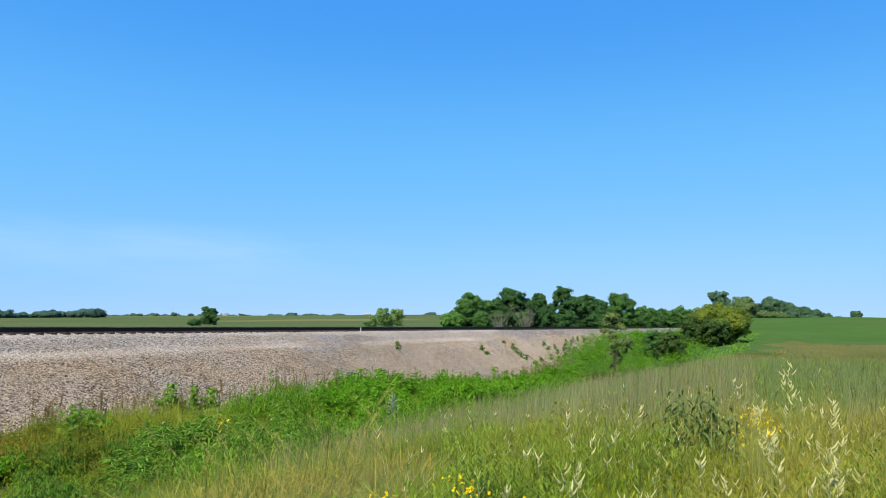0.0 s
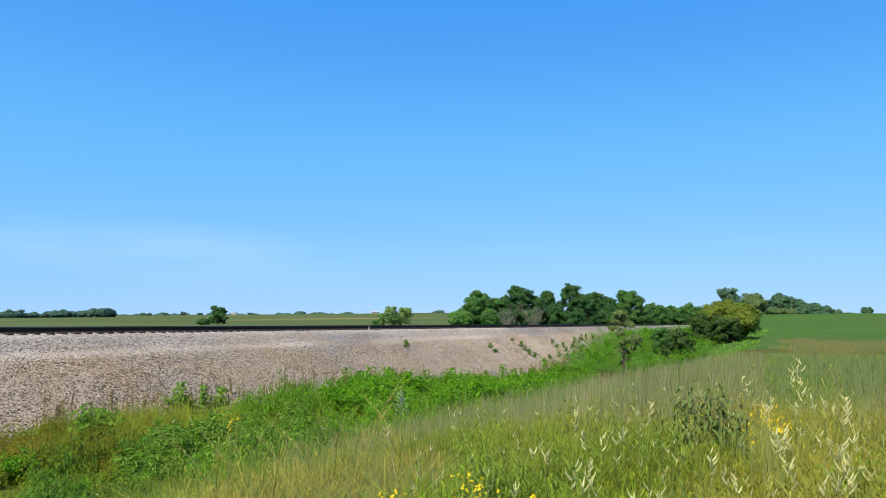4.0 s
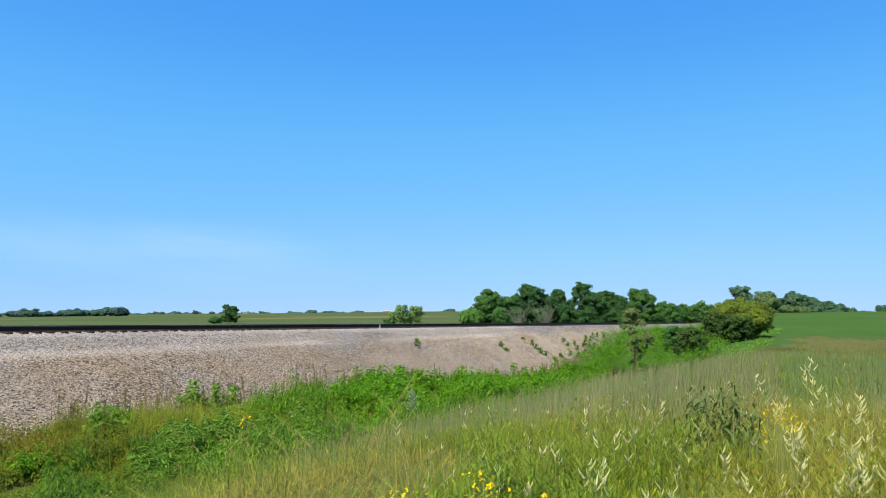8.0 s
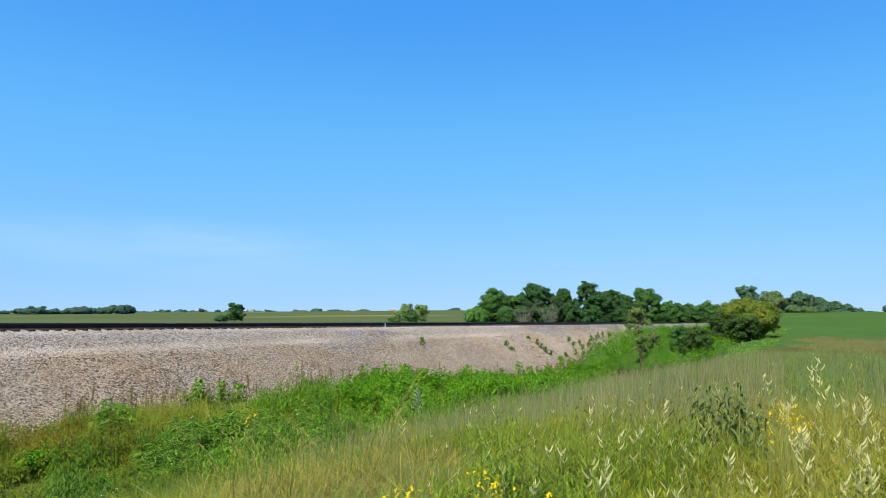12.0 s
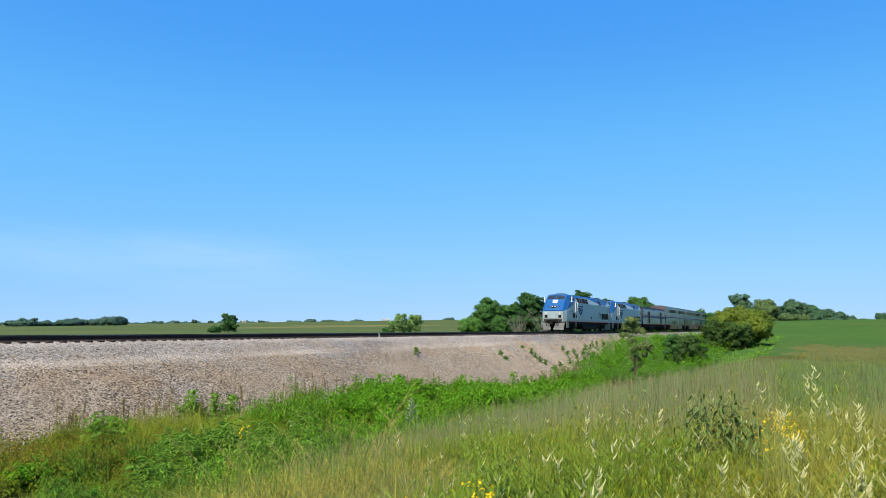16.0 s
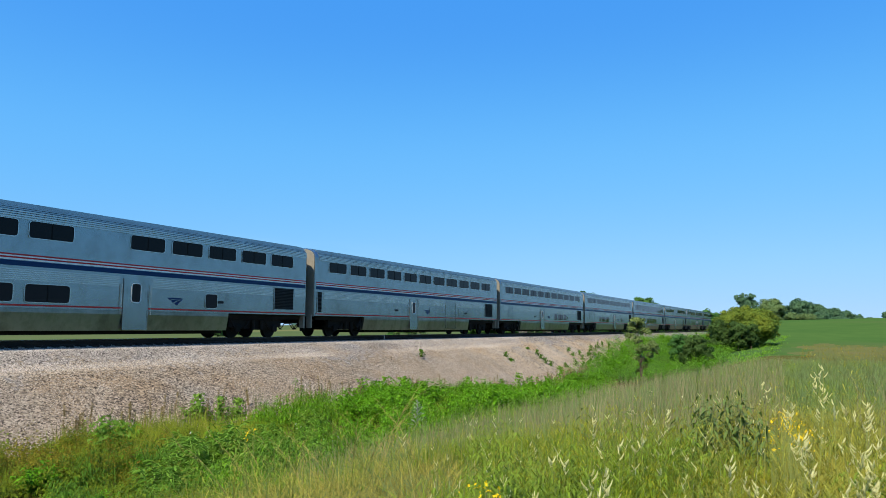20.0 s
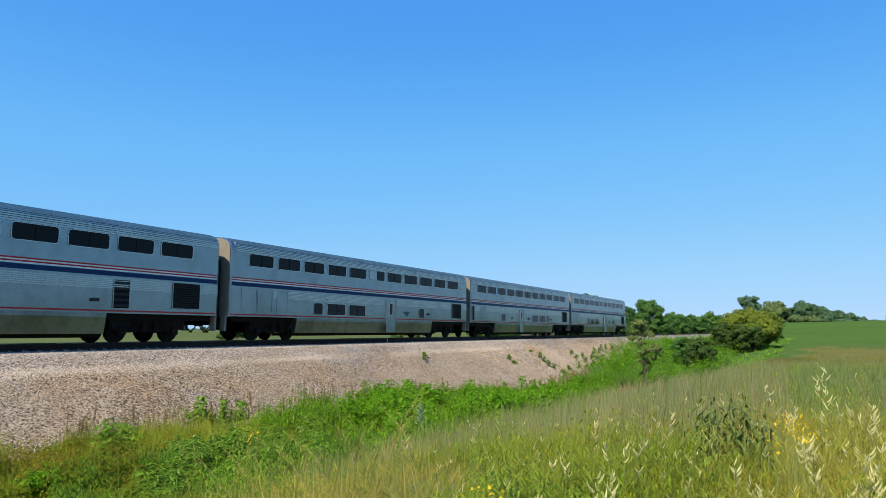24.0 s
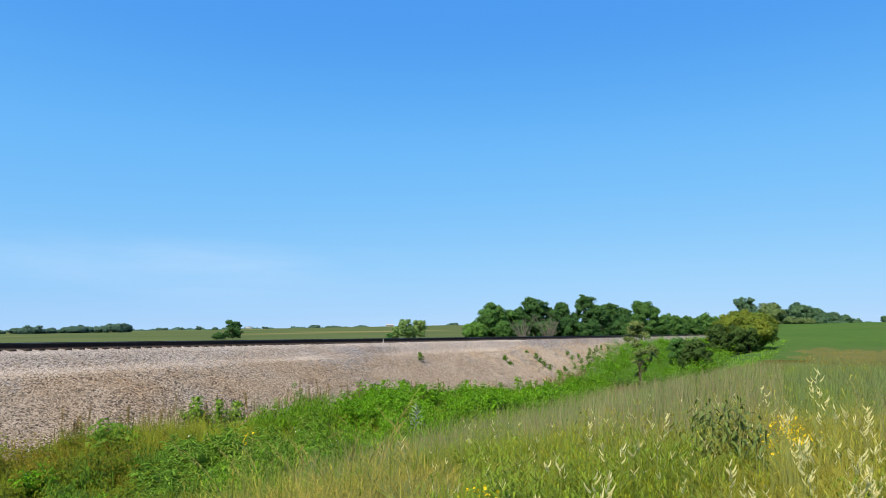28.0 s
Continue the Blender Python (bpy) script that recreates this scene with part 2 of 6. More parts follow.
def bank_z(x, y):
    """The surface of the stone bank."""
    foot = np.minimum(ditch_floor(x) + 0.05, -1.6)
    foot_y = 22.0 + (foot + 1.02) * 1.7
    ys = [y_ for y_, z in BANK[1:]]
    zs = [z for y_, z in BANK[1:]]
    up = np.interp(y, ys, zs)
    low = -1.02 - (22.0 - y) / 1.7
    return np.where(y < 22.0, np.maximum(low, foot - 0.3), up)


bx = grid_axis((-300, 0, 12), (0, 75, 0.22), (75, 130, 0.6), (130, 300, 3), (300, 1050, 30))
by = np.concatenate([np.arange(16.8, 24.6, 0.17), np.arange(24.6, 30.3, 0.5)])
X, Y = np.meshgrid(bx, by, indexing="ij")
Z = bank_z(X, Y) + 0.02
lump = 0.016 * rng.standard_normal(X.shape) * np.where(Y < 24.4, 1, 0.3)
wave = 0.05 * np.sin(X * 0.35 + 1.3 * np.sin(Y)) * np.sin(X * 0.13) * np.where(Y < 23.6, 1, 0)
Z = Z + lump + wave
nx, ny = X.shape
idx = np.arange(nx * ny).reshape(nx, ny)
quads = np.stack([idx[:-1, :-1], idx[1:, :-1], idx[1:, 1:], idx[:-1, 1:]], -1).reshape(-1, 4)
me = mesh_from("ballast_bank", np.stack([X, Y, Z], -1), [quads])


def stone_mat(name, colours, cell, rough_bump):
    """Packed broken stones: one shade a stone, dark joints between them, and slow drifts of colour."""
    m = bpy.data.materials.new(name)
    m.use_nodes = True
    nt = m.node_tree
    bs = next(n for n in nt.nodes if n.type == "BSDF_PRINCIPLED")
    bs.inputs["Roughness"].default_value, bs.inputs["Specular IOR Level"].default_value = 0.9, 0.2
    geo = nt.nodes.new("ShaderNodeNewGeometry")
    vo, ed = nt.nodes.new("ShaderNodeTexVoronoi"), nt.nodes.new("ShaderNodeTexVoronoi")
    ed.feature = "DISTANCE_TO_EDGE"
    for v in (vo, ed):
        v.inputs["Scale"].default_value = cell
        nt.links.new(geo.outputs["Position"], v.inputs["Vector"])
    sp = nt.nodes.new("ShaderNodeSeparateColor")
    nt.links.new(vo.outputs["Color"], sp.inputs["Color"])
    ramp = nt.nodes.new("ShaderNodeValToRGB")
    els = ramp.color_ramp.elements
    for i, c in enumerate(colours):
        e = els[i] if i < 2 else els.new(i / (len(colours) - 1))
        e.position, e.color = i / (len(colours) - 1), (*c, 1)
    nt.links.new(sp.outputs["Red"], ramp.inputs["Fac"])
    no = nt.nodes.new("ShaderNodeTexNoise")
    no.inputs["Scale"].default_value, no.inputs["Detail"].default_value = 0.45, 5
    nt.links.new(geo.outputs["Position"], no.inputs["Vector"])
    mr = nt.nodes.new("ShaderNodeMapRange")
    mr.inputs["From Min"].default_value, mr.inputs["From Max"].default_value = 0.35, 0.7
    nt.links.new(no.outputs["Fac"], mr.inputs["Value"])
    brown = nt.nodes.new("ShaderNodeMix")
    brown.data_type, brown.blend_type = "RGBA", "MULTIPLY"
    brown.inputs["B"].default_value = (0.95, 0.80, 0.62, 1)
    nt.links.new(mr.outputs["Result"], brown.inputs["Factor"])
    nt.links.new(ramp.outputs["Color"], brown.inputs["A"])
    nt.links.new(brown.outputs["Result"], bs.inputs["Base Color"])
    b = nt.nodes.new("ShaderNodeBump")
    b.inputs["Strength"].default_value, b.inputs["Distance"].default_value = rough_bump, 0.05
    e2 = nt.nodes.new("ShaderNodeMath")
    e2.operation = "ADD"
    nt.links.new(ed.outputs["Distance"], e2.inputs[0])
    nt.links.new(sp.outputs["Green"], e2.inputs[1])
    nt.links.new(e2.outputs[0], b.inputs["Height"])
    nt.links.new(b.outputs["Normal"], bs.inputs["Normal"])
    return m


M_BALLAST = stone_mat("broken_stone", ((0.03, 0.027, 0.027), (0.135, 0.123, 0.116), (0.23, 0.212, 0.2), (0.315, 0.291, 0.273), (0.46, 0.438, 0.415)), 18.0, 1.0)
M_OLD = stone_mat("weathered_stone", ((0.024, 0.02, 0.016), (0.125, 0.104, 0.083), (0.22, 0.184, 0.146), (0.30, 0.253, 0.20), (0.46, 0.405, 0.335)), 19.0, 1.0)
M_SAND = stone_mat("sandy_gravel", ((0.12, 0.097, 0.07), (0.26, 0.212, 0.155), (0.34, 0.278, 0.20), (0.40, 0.33, 0.24), (0.48, 0.42, 0.34)), 20.0, 0.7)
me.materials.append(M_BALLAST)
me.materials.append(M_SAND)
me.materials.append(M_OLD)
cx, cy = (X[:-1, :-1] + X[1:, 1:]) / 2, (Y[:-1, :-1] + Y[1:, 1:]) / 2
share = 0.8 * smooth(36, 64, cx) * (1 - smooth(95, 115, cx)) * (1 - smooth(21.6, 23.6, cy + 0.5 * np.sin(cx * 0.5)))
old = 1 - smooth(21.3, 23.3, cy + 0.35 * np.sin(cx * 0.7) + 0.4 * np.sin(cx * 0.23))
sandy = np.where(rng.random(cx.shape) < share, 1, np.where(rng.random(cx.shape) < old, 2, 0))
me.polygons.foreach_set("material_index", sandy.ravel().astype(np.int32))
ballast = tagged(new("ballast_bank", me), "sloping bank of pinkish grey broken stone under the track", "ballast", kind="structure")

# loose stones on the near face of the bank
def stones(name, n, xr, yr, size, material):
    u = rng.random(n) ** 1.6
    px = xr[0] + (xr[1] - xr[0]) * u
    py = yr[0] + (yr[1] - yr[0]) * rng.random(n)
    s = size * (0.6 + 0.9 * rng.random(n) ** 2) * (1 + 0.5 * u)
    base = np.array([(1, 0, -0.3), (-0.4, 0.85, -0.3), (-0.9, -0.2, -0.3), (0.1, -0.95, -0.3), (0, 0, 0.75)], float)
    v = base[None] * (1 + 0.7 * (rng.random((n, 5, 1)) - 0.5)) + 0.25 * (rng.random((n, 5, 3)) - 0.5)
    a = rng.random(n) * 6.28
    ca, sa = np.cos(a)[:, None], np.sin(a)[:, None]
    x, y, z = v[..., 0], v[..., 1], v[..., 2]
    v = np.stack([x * ca - y * sa, x * sa + y * ca, z], -1) * s[:, None, None]
    v += np.stack([px, py, bank_z(px, py) + 0.03], -1)[:, None]
    tri = np.array([(0, 1, 4), (1, 2, 4), (2, 3, 4), (3, 0, 4)])
    f = (np.arange(n)[:, None, None] * 5 + tri).reshape(-1, 3)
    return part(name, mesh_from(name, v, [f]), material)


M_PALE_STONE = mat("pale_stone", (0.324, 0.297, 0.275), (0.205, 0.184, 0.167), 0.3, 30.0, 0.85, island=0.6, space="world")
M_STONE = mat("loose_stone", (0.341, 0.294, 0.242), (0.226, 0.187, 0.149), 0.3, 30.0, 0.85, island=0.6, space="world")
tagged(stones("pale_stones", 62000, (7, 62), (22.3, 24.7), 0.021, M_PALE_STONE), "loose angular pale grey stones high on the bank", "stones", kind="stuff")
tagged(stones("loose_stones", 84000, (7, 62), (18.6, 22.9), 0.021, M_STONE), "loose angular brownish stones low on the bank", "stones", kind="stuff")

# ---- track ----
track = tagged(new("railway_track"), "single railway track of dark steel rails on wooden ties", "railway track", kind="structure")
M_RAIL = mat("rail_steel", (0.045, 0.03, 0.024), (0.028, 0.02, 0.018), 2.0, 30.0, 0.6, metal=0.3)
M_RAILTOP = mat("worn_rail_head", (0.45, 0.45, 0.46), (0.35, 0.34, 0.33), 2.0, 30.0, 0.25, metal=1.0)
M_TIE = mat("creosoted_tie", (0.06, 0.045, 0.035), (0.035, 0.026, 0.022), 3.0, 25.0, 0.9, bump=0.5)
half = [(0.076, -0.185), (0.076, -0.172), (0.012, -0.150), (0.009, -0.05), (0.037, -0.036), (0.037, -0.006), (0.028, -0.002)]
profile = half + [(-a, b) for a, b in reversed(half)]
for side in (-0.755, 0.755):
    bm = bmesh.new()
    loft(bm, [[(x, TRACK_Y + side + a, b) for a, b in profile] for x in (-400.0, 1100.0)])
    rail = part("rail", bm, M_RAIL, track)
    part("rail_head", boxes(((350, TRACK_Y + side, -0.0005), (1500, 0.05, 0.003))), M_RAILTOP, rail, "worn bright running surface")
tie_me = bm_mesh("tie", boxes(((0, 0, 0), (0.23, 2.6, 0.17)), bevel=0.012))
tie_me.materials.append(M_TIE)
for i in range(290):
    t_ob = new("tie", tie_me)
    t_ob.parent = track
    t_ob.matrix_basis = pose(3 + i * 0.51 + rng.normal() * 0.015, TRACK_Y + rng.normal() * 0.02, -0.272, 0, 0, rng.normal() * 0.6)
far = bmesh.new()
for i in range(520):
    box(far, (3 + (290 + i) * 0.51, TRACK_Y, -0.272), (0.23, 2.6, 0.17))
for i in range(200):
    box(far, (3 - (i + 1) * 0.51, TRACK_Y, -0.272), (0.23, 2.6, 0.17))
tagged(part("far_ties", far, M_TIE, track), kind="stuff")

# ---- train: materials ----
def streaked(m, dirt, amount):
    """Runs of dirt washed down a painted or bare metal side."""
    nt = m.node_tree
    bs = next(n for n in nt.nodes if n.type == "BSDF_PRINCIPLED")
    old = bs.inputs["Base Color"].links[0].from_socket
    co = nt.nodes.new("ShaderNodeTexCoord")
    mp_, no, rp, mx = nt.nodes.new("ShaderNodeMapping"), nt.nodes.new("ShaderNodeTexNoise"), nt.nodes.new("ShaderNodeMapRange"), nt.nodes.new("ShaderNodeMix")
    mp_.inputs["Scale"].default_value = (0.9, 0.9, 0.6)
    no.inputs["Scale"].default_value, no.inputs["Detail"].default_value, no.inputs["Roughness"].default_value = 2.0, 8, 0.7
    rp.inputs["From Min"].default_value, rp.inputs["From Max"].default_value, rp.inputs["To Max"].default_value = 0.46, 0.74, amount
    mx.data_type = "RGBA"
    mx.inputs["B"].default_value = (*dirt, 1)
    nt.links.new(co.outputs["Object"], mp_.inputs["Vector"])
    nt.links.new(mp_.outputs["Vector"], no.inputs["Vector"])
    nt.links.new(no.outputs["Fac"], rp.inputs["Value"])
    nt.links.new(rp.outputs["Result"], mx.inputs["Factor"])
    nt.links.new(old, mx.inputs["A"])
    nt.links.new(mx.outputs["Result"], bs.inputs["Base Color"])
    return m


def steel_mat():
    """Brushed stainless steel with streaks of dirt along the sheets; its cool tint stands for reflected sky."""
    m = mat("sky_tinted_stainless_steel", (0.29, 0.322, 0.327), (0.25, 0.28, 0.284), 0.6, 4.0, 0.27, metal=0.95, wear=(0.225, 0.247, 0.244))
    return streaked(m, (0.14, 0.15, 0.146), 0.5)


M_STEEL = steel_mat()
M_FLUTE = mat("fluted_steel", (0.46, 0.455, 0.43), (0.36, 0.355, 0.335), 0.8, 7.0, 0.26, metal=0.95)
M_SKIRT = streaked(mat("skirt_steel", (0.27, 0.285, 0.275), (0.22, 0.235, 0.225), 0.8, 4.0, 0.34, metal=0.85, wear=(0.20, 0.205, 0.195)), (0.09, 0.092, 0.078), 0.7)
# bluish base colour adds to the roof's reflection of the sky
M_ROOF = mat("sky_tinted_roof_steel", (0.27, 0.305, 0.335), (0.20, 0.225, 0.245), 0.8, 7.0, 0.24, metal=0.95, wear=(0.19, 0.19, 0.19))
M_DARKROOF = mat("soot_and_shade_black", (0.009, 0.009, 0.011), (0.016, 0.016, 0.019), 0.8, 7.0, 0.6, wear=(0.006, 0.006, 0.006))
M_BAGROOF = streaked(mat("sooty_steel", (0.17, 0.18, 0.185), (0.11, 0.118, 0.122), 0.5, 5.0, 0.4, metal=0.8, wear=(0.07, 0.07, 0.07)), (0.05, 0.05, 0.05), 0.8)
M_SOOTEND = mat("sooty_end_paint", (0.11, 0.09, 0.085), (0.07, 0.058, 0.055), 0.8, 5.0, 0.7, wear=(0.14, 0.12, 0.105))
M_BAGDOOR = mat("faded_door_paint", (0.15, 0.15, 0.125), (0.11, 0.11, 0.09), 0.8, 5.0, 0.7, wear=(0.17, 0.14, 0.10))
M_BAND = mat("dark_blue_band", (0.006, 0.030, 0.085), (0.008, 0.034, 0.10), 0.8, 7.0, 0.4)
M_RED = mat("red_stripe", (0.48, 0.035, 0.035), (0.40, 0.03, 0.03), 0.8, 7.0, 0.5)
M_WHITE = mat("white_stripe", (0.72, 0.72, 0.70), (0.62, 0.62, 0.60), 0.8, 7.0, 0.5)
# beige darkened to carry the shadow in the gaps between cars
M_BEIGE = mat("shaded_beige_end_paint", (0.22, 0.205, 0.172), (0.17, 0.16, 0.135), 0.8, 7.0, 0.6, wear=(0.13, 0.12, 0.105))
M_GLASS = mat("tinted_window", (0.004, 0.004, 0.005), (0.008, 0.007, 0.007), 0.5, 3.0, 0.05, spec=0.12)
M_WINDSHIELD = mat("windshield_glass", (0.02, 0.025, 0.025), (0.03, 0.035, 0.035), 0.5, 3.0, 0.08, spec=0.9)
M_BLIND = mat("drawn_blind", (0.55, 0.56, 0.55), (0.48, 0.49, 0.48), 2.0, 9.0, 0.6)
M_GRILLE = mat("dark_grille", (0.02, 0.02, 0.022), (0.035, 0.033, 0.032), 3.0, 20.0, 0.6)
# underframe, trucks and wheels near black: shade under the cars is in their colours
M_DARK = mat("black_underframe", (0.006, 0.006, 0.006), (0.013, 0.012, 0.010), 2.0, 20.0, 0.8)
M_TRUCK = mat("dusty_shaded_truck_steel", (0.006, 0.0055, 0.005), (0.015, 0.013, 0.011), 2.0, 20.0, 0.8)
M_WHEEL = mat("shaded_wheel_steel", (0.007, 0.006, 0.005), (0.014, 0.012, 0.010), 2.0, 20.0, 0.7)
M_GREYLOGO = mat("dark_blue_emblem", (0.012, 0.03, 0.09), (0.015, 0.034, 0.098), 2.0, 20.0, 0.5)
M_LAMP = mat("lamp_glass", (0.55, 0.56, 0.54), (0.45, 0.46, 0.45), 2.0, 20.0, 0.15, spec=0.6)
M_WOODFLOOR = mat("plywood", (0.30, 0.19, 0.09), (0.22, 0.14, 0.07), 2.0, 20.0, 0.8)
M_SILL = mat("dusty_sill_paint", (0.33, 0.335, 0.315), (0.28, 0.285, 0.265), 0.6, 5.0, 0.5, metal=0.15, spec=0.3)
M_PILOT = mat("grey_plow", (0.26, 0.26, 0.245), (0.19, 0.19, 0.18), 1.5, 12.0, 0.55, metal=0.3, wear=(0.22, 0.20, 0.18))


def loco_paint():
    """Silver paint, bluish in place of mirrored sky, with a blue field, whose lower edge sweeps along the side."""
    m = mat("sky_tinted_locomotive_paint", (0.305, 0.372, 0.392), (0.27, 0.332, 0.35), 0.5, 3.0, 0.42, metal=0.18, spec=0.4)
    nt = m.node_tree
    bs = next(n for n in nt.nodes if n.type == "BSDF_PRINCIPLED")
    old = bs.inputs["Base Color"].links[0].from_socket
    co = next(n for n in nt.nodes if n.type == "TEX_COORD")
    sp = nt.nodes.new("ShaderNodeSeparateXYZ")
    nt.links.new(co.outputs["Object"], sp.inputs["Vector"])
    r = nt.nodes.new("ShaderNodeMapRange")
    r.inputs["From Min"].default_value, r.inputs["From Max"].default_value = -10.515, 10.515
    nt.links.new(sp.outputs["X"], r.inputs["Value"])
    ramp = nt.nodes.new("ShaderNodeValToRGB")
    edge = ((0.45, 2.30), (1.05, 2.50), (2.5, 2.90), (4.0, 3.42), (5.2, 3.98), (9.8, 4.06), (12.5, 3.86), (15.0, 3.56), (17.0, 3.42), (18.2, 3.44), (19.2, 3.66), (20.0, 4.1))
    els = ramp.color_ramp.elements
    for i, (x, z) in enumerate(edge):
        e = els[i] if i < 2 else els.new(x / 21.03)
        e.position, e.color = x / 21.03, (z / 5, z / 5, z / 5, 1)
    nt.links.new(r.outputs["Result"], ramp.inputs["Fac"])
    sc = nt.nodes.new("ShaderNodeMath")
    sc.operation = "MULTIPLY"
    sc.inputs[1].default_value = 5.0
    nt.links.new(ramp.outputs["Color"], sc.inputs[0])
    gt = nt.nodes.new("ShaderNodeMath")
    gt.operation = "GREATER_THAN"
    nt.links.new(sp.outputs["Z"], gt.inputs[0])
    nt.links.new(sc.outputs[0], gt.inputs[1])
    mx = nt.nodes.new("ShaderNodeMix")
    mx.data_type = "RGBA"
    mx.inputs["B"].default_value = (0.001, 0.076, 0.25, 1)
    nt.links.new(gt.outputs[0], mx.inputs["Factor"])
    nt.links.new(old, mx.inputs["A"])
    # exhaust soot over the rear of the roof
    so = []
    for axis, lo, hi in (("X", 2.5, 9.0), ("Z", 3.7, 4.15)):
        q = nt.nodes.new("ShaderNodeMapRange")
        q.inputs["From Min"].default_value, q.inputs["From Max"].default_value = lo, hi
        nt.links.new(sp.outputs[axis], q.inputs["Value"])
        so.append(q.outputs["Result"])
    both, sx = nt.nodes.new("ShaderNodeMath"), nt.nodes.new("ShaderNodeMix")
    both.operation, sx.data_type = "MULTIPLY", "RGBA"
    sx.inputs["B"].default_value = (0.022, 0.023, 0.027, 1)
    nt.links.new(so[0], both.inputs[0])
    nt.links.new(so[1], both.inputs[1])
    nt.links.new(both.outputs[0], sx.inputs["Factor"])
    nt.links.new(mx.outputs["Result"], sx.inputs["A"])
    nt.links.new(sx.outputs["Result"], bs.inputs["Base Color"])
    return m


M_LOCO = streaked(loco_paint(), (0.10, 0.11, 0.11), 0.35)

# ---- train: shared pieces ----
S = -1.0  # the side that faces the ditch


def slab(x0, x1, z0, z1, y, t=0.02):
    """A plate on a side wall: from x0 to x1 and z0 to z1, standing t proud of the plane y."""
    return boxes((((x0 + x1) / 2, y + math.copysign(t / 2, y), (z0 + z1) / 2), (x1 - x0, t, z1 - z0)))


def ring_frame(x0, x1, z0, z1, y, w=0.05, t=0.03):
    """Four bars round an opening on a side wall."""
    yy = y + math.copysign(t / 2, y)
    return boxes(((((x0 + x1) / 2), yy, z1 + w / 2), (x1 - x0 + 2 * w, t, w)), ((((x0 + x1) / 2), yy, z0 - w / 2), (x1 - x0 + 2 * w, t, w)),
                 ((x0 - w / 2, yy, (z0 + z1) / 2), (w, t, z1 - z0)), ((x1 + w / 2, yy, (z0 + z1) / 2), (w, t, z1 - z0)))


def rounded(x0, x1, z0, z1, r):
    """The corners of a rounded rectangle, three points a corner."""
    pts = []
    for cx, cz, a0 in ((x1 - r, z1 - r, 0), (x0 + r, z1 - r, 90), (x0 + r, z0 + r, 180), (x1 - r, z0 + r, 270)):
        pts += [(cx + r * math.cos(radians(a0 + k * 45)), cz + r * math.sin(radians(a0 + k * 45))) for k in range(3)]
    return pts


def rounded_slab(x0, x1, z0, z1, y, t, r=0.1):
    bm = bmesh.new()
    loft(bm, [[(a, y + math.copysign(k, y), b) for a, b in rounded(x0, x1, z0, z1, r)] for k in (0, t)])
    return bm


def rounded_ring(x0, x1, z0, z1, y, w, t, r=0.1):
    bm = bmesh.new()
    inner, outer = rounded(x0, x1, z0, z1, r), rounded(x0 - w, x1 + w, z0 - w, z1 + w, r + w)
    rings = [[(a, y + math.copysign(k, y), b) for a, b in p] for p, k in ((inner, 0), (inner, t), (outer, t), (outer, 0))]
    loft(bm, rings, cap=False)
    return bm


def window(parent, x0, x1, z0, z1, y, mullion=True, blind=False):
    fr = part("window", rounded_ring(x0, x1, z0, z1, y, 0.028, 0.022), M_FLUTE, parent)
    part("pane", rounded_slab(x0, x1, z0, z1, y, 0.008), M_GLASS, fr, "dark tinted glass")
    if mullion and x1 - x0 > 1.2:
        xm = (x0 + x1) / 2
        part("mullion", slab(xm - 0.02, xm + 0.02, z0, z1, y, 0.016), M_DARK, fr)
    if blind:
        part("blind", slab(x0 + 0.02, (x0 + x1) / 2 - 0.03, z0 + 0.02, z1 - 0.02, y, 0.012), M_BLIND, fr, "drawn pale blind")


def louvre(parent, x0, x1, z0, z1, y, n=14):
    fr = part("louvre", slab(x0, x1, z0, z1, y, 0.008), M_DARK, parent, "black ventilation louvre")
    bm = bmesh.new()
    for i in range(n):
        z = z0 + (z1 - z0) * (i + 0.5) / n
        box(bm, ((x0 + x1) / 2, y + math.copysign(0.02, y), z), (x1 - x0 - 0.02, 0.03, (z1 - z0) / n * 0.45))
    part("slats", bm, M_GRILLE, fr)
    part("frame", ring_frame(x0, x1, z0, z1, y, 0.03, 0.035), M_STEEL, fr)


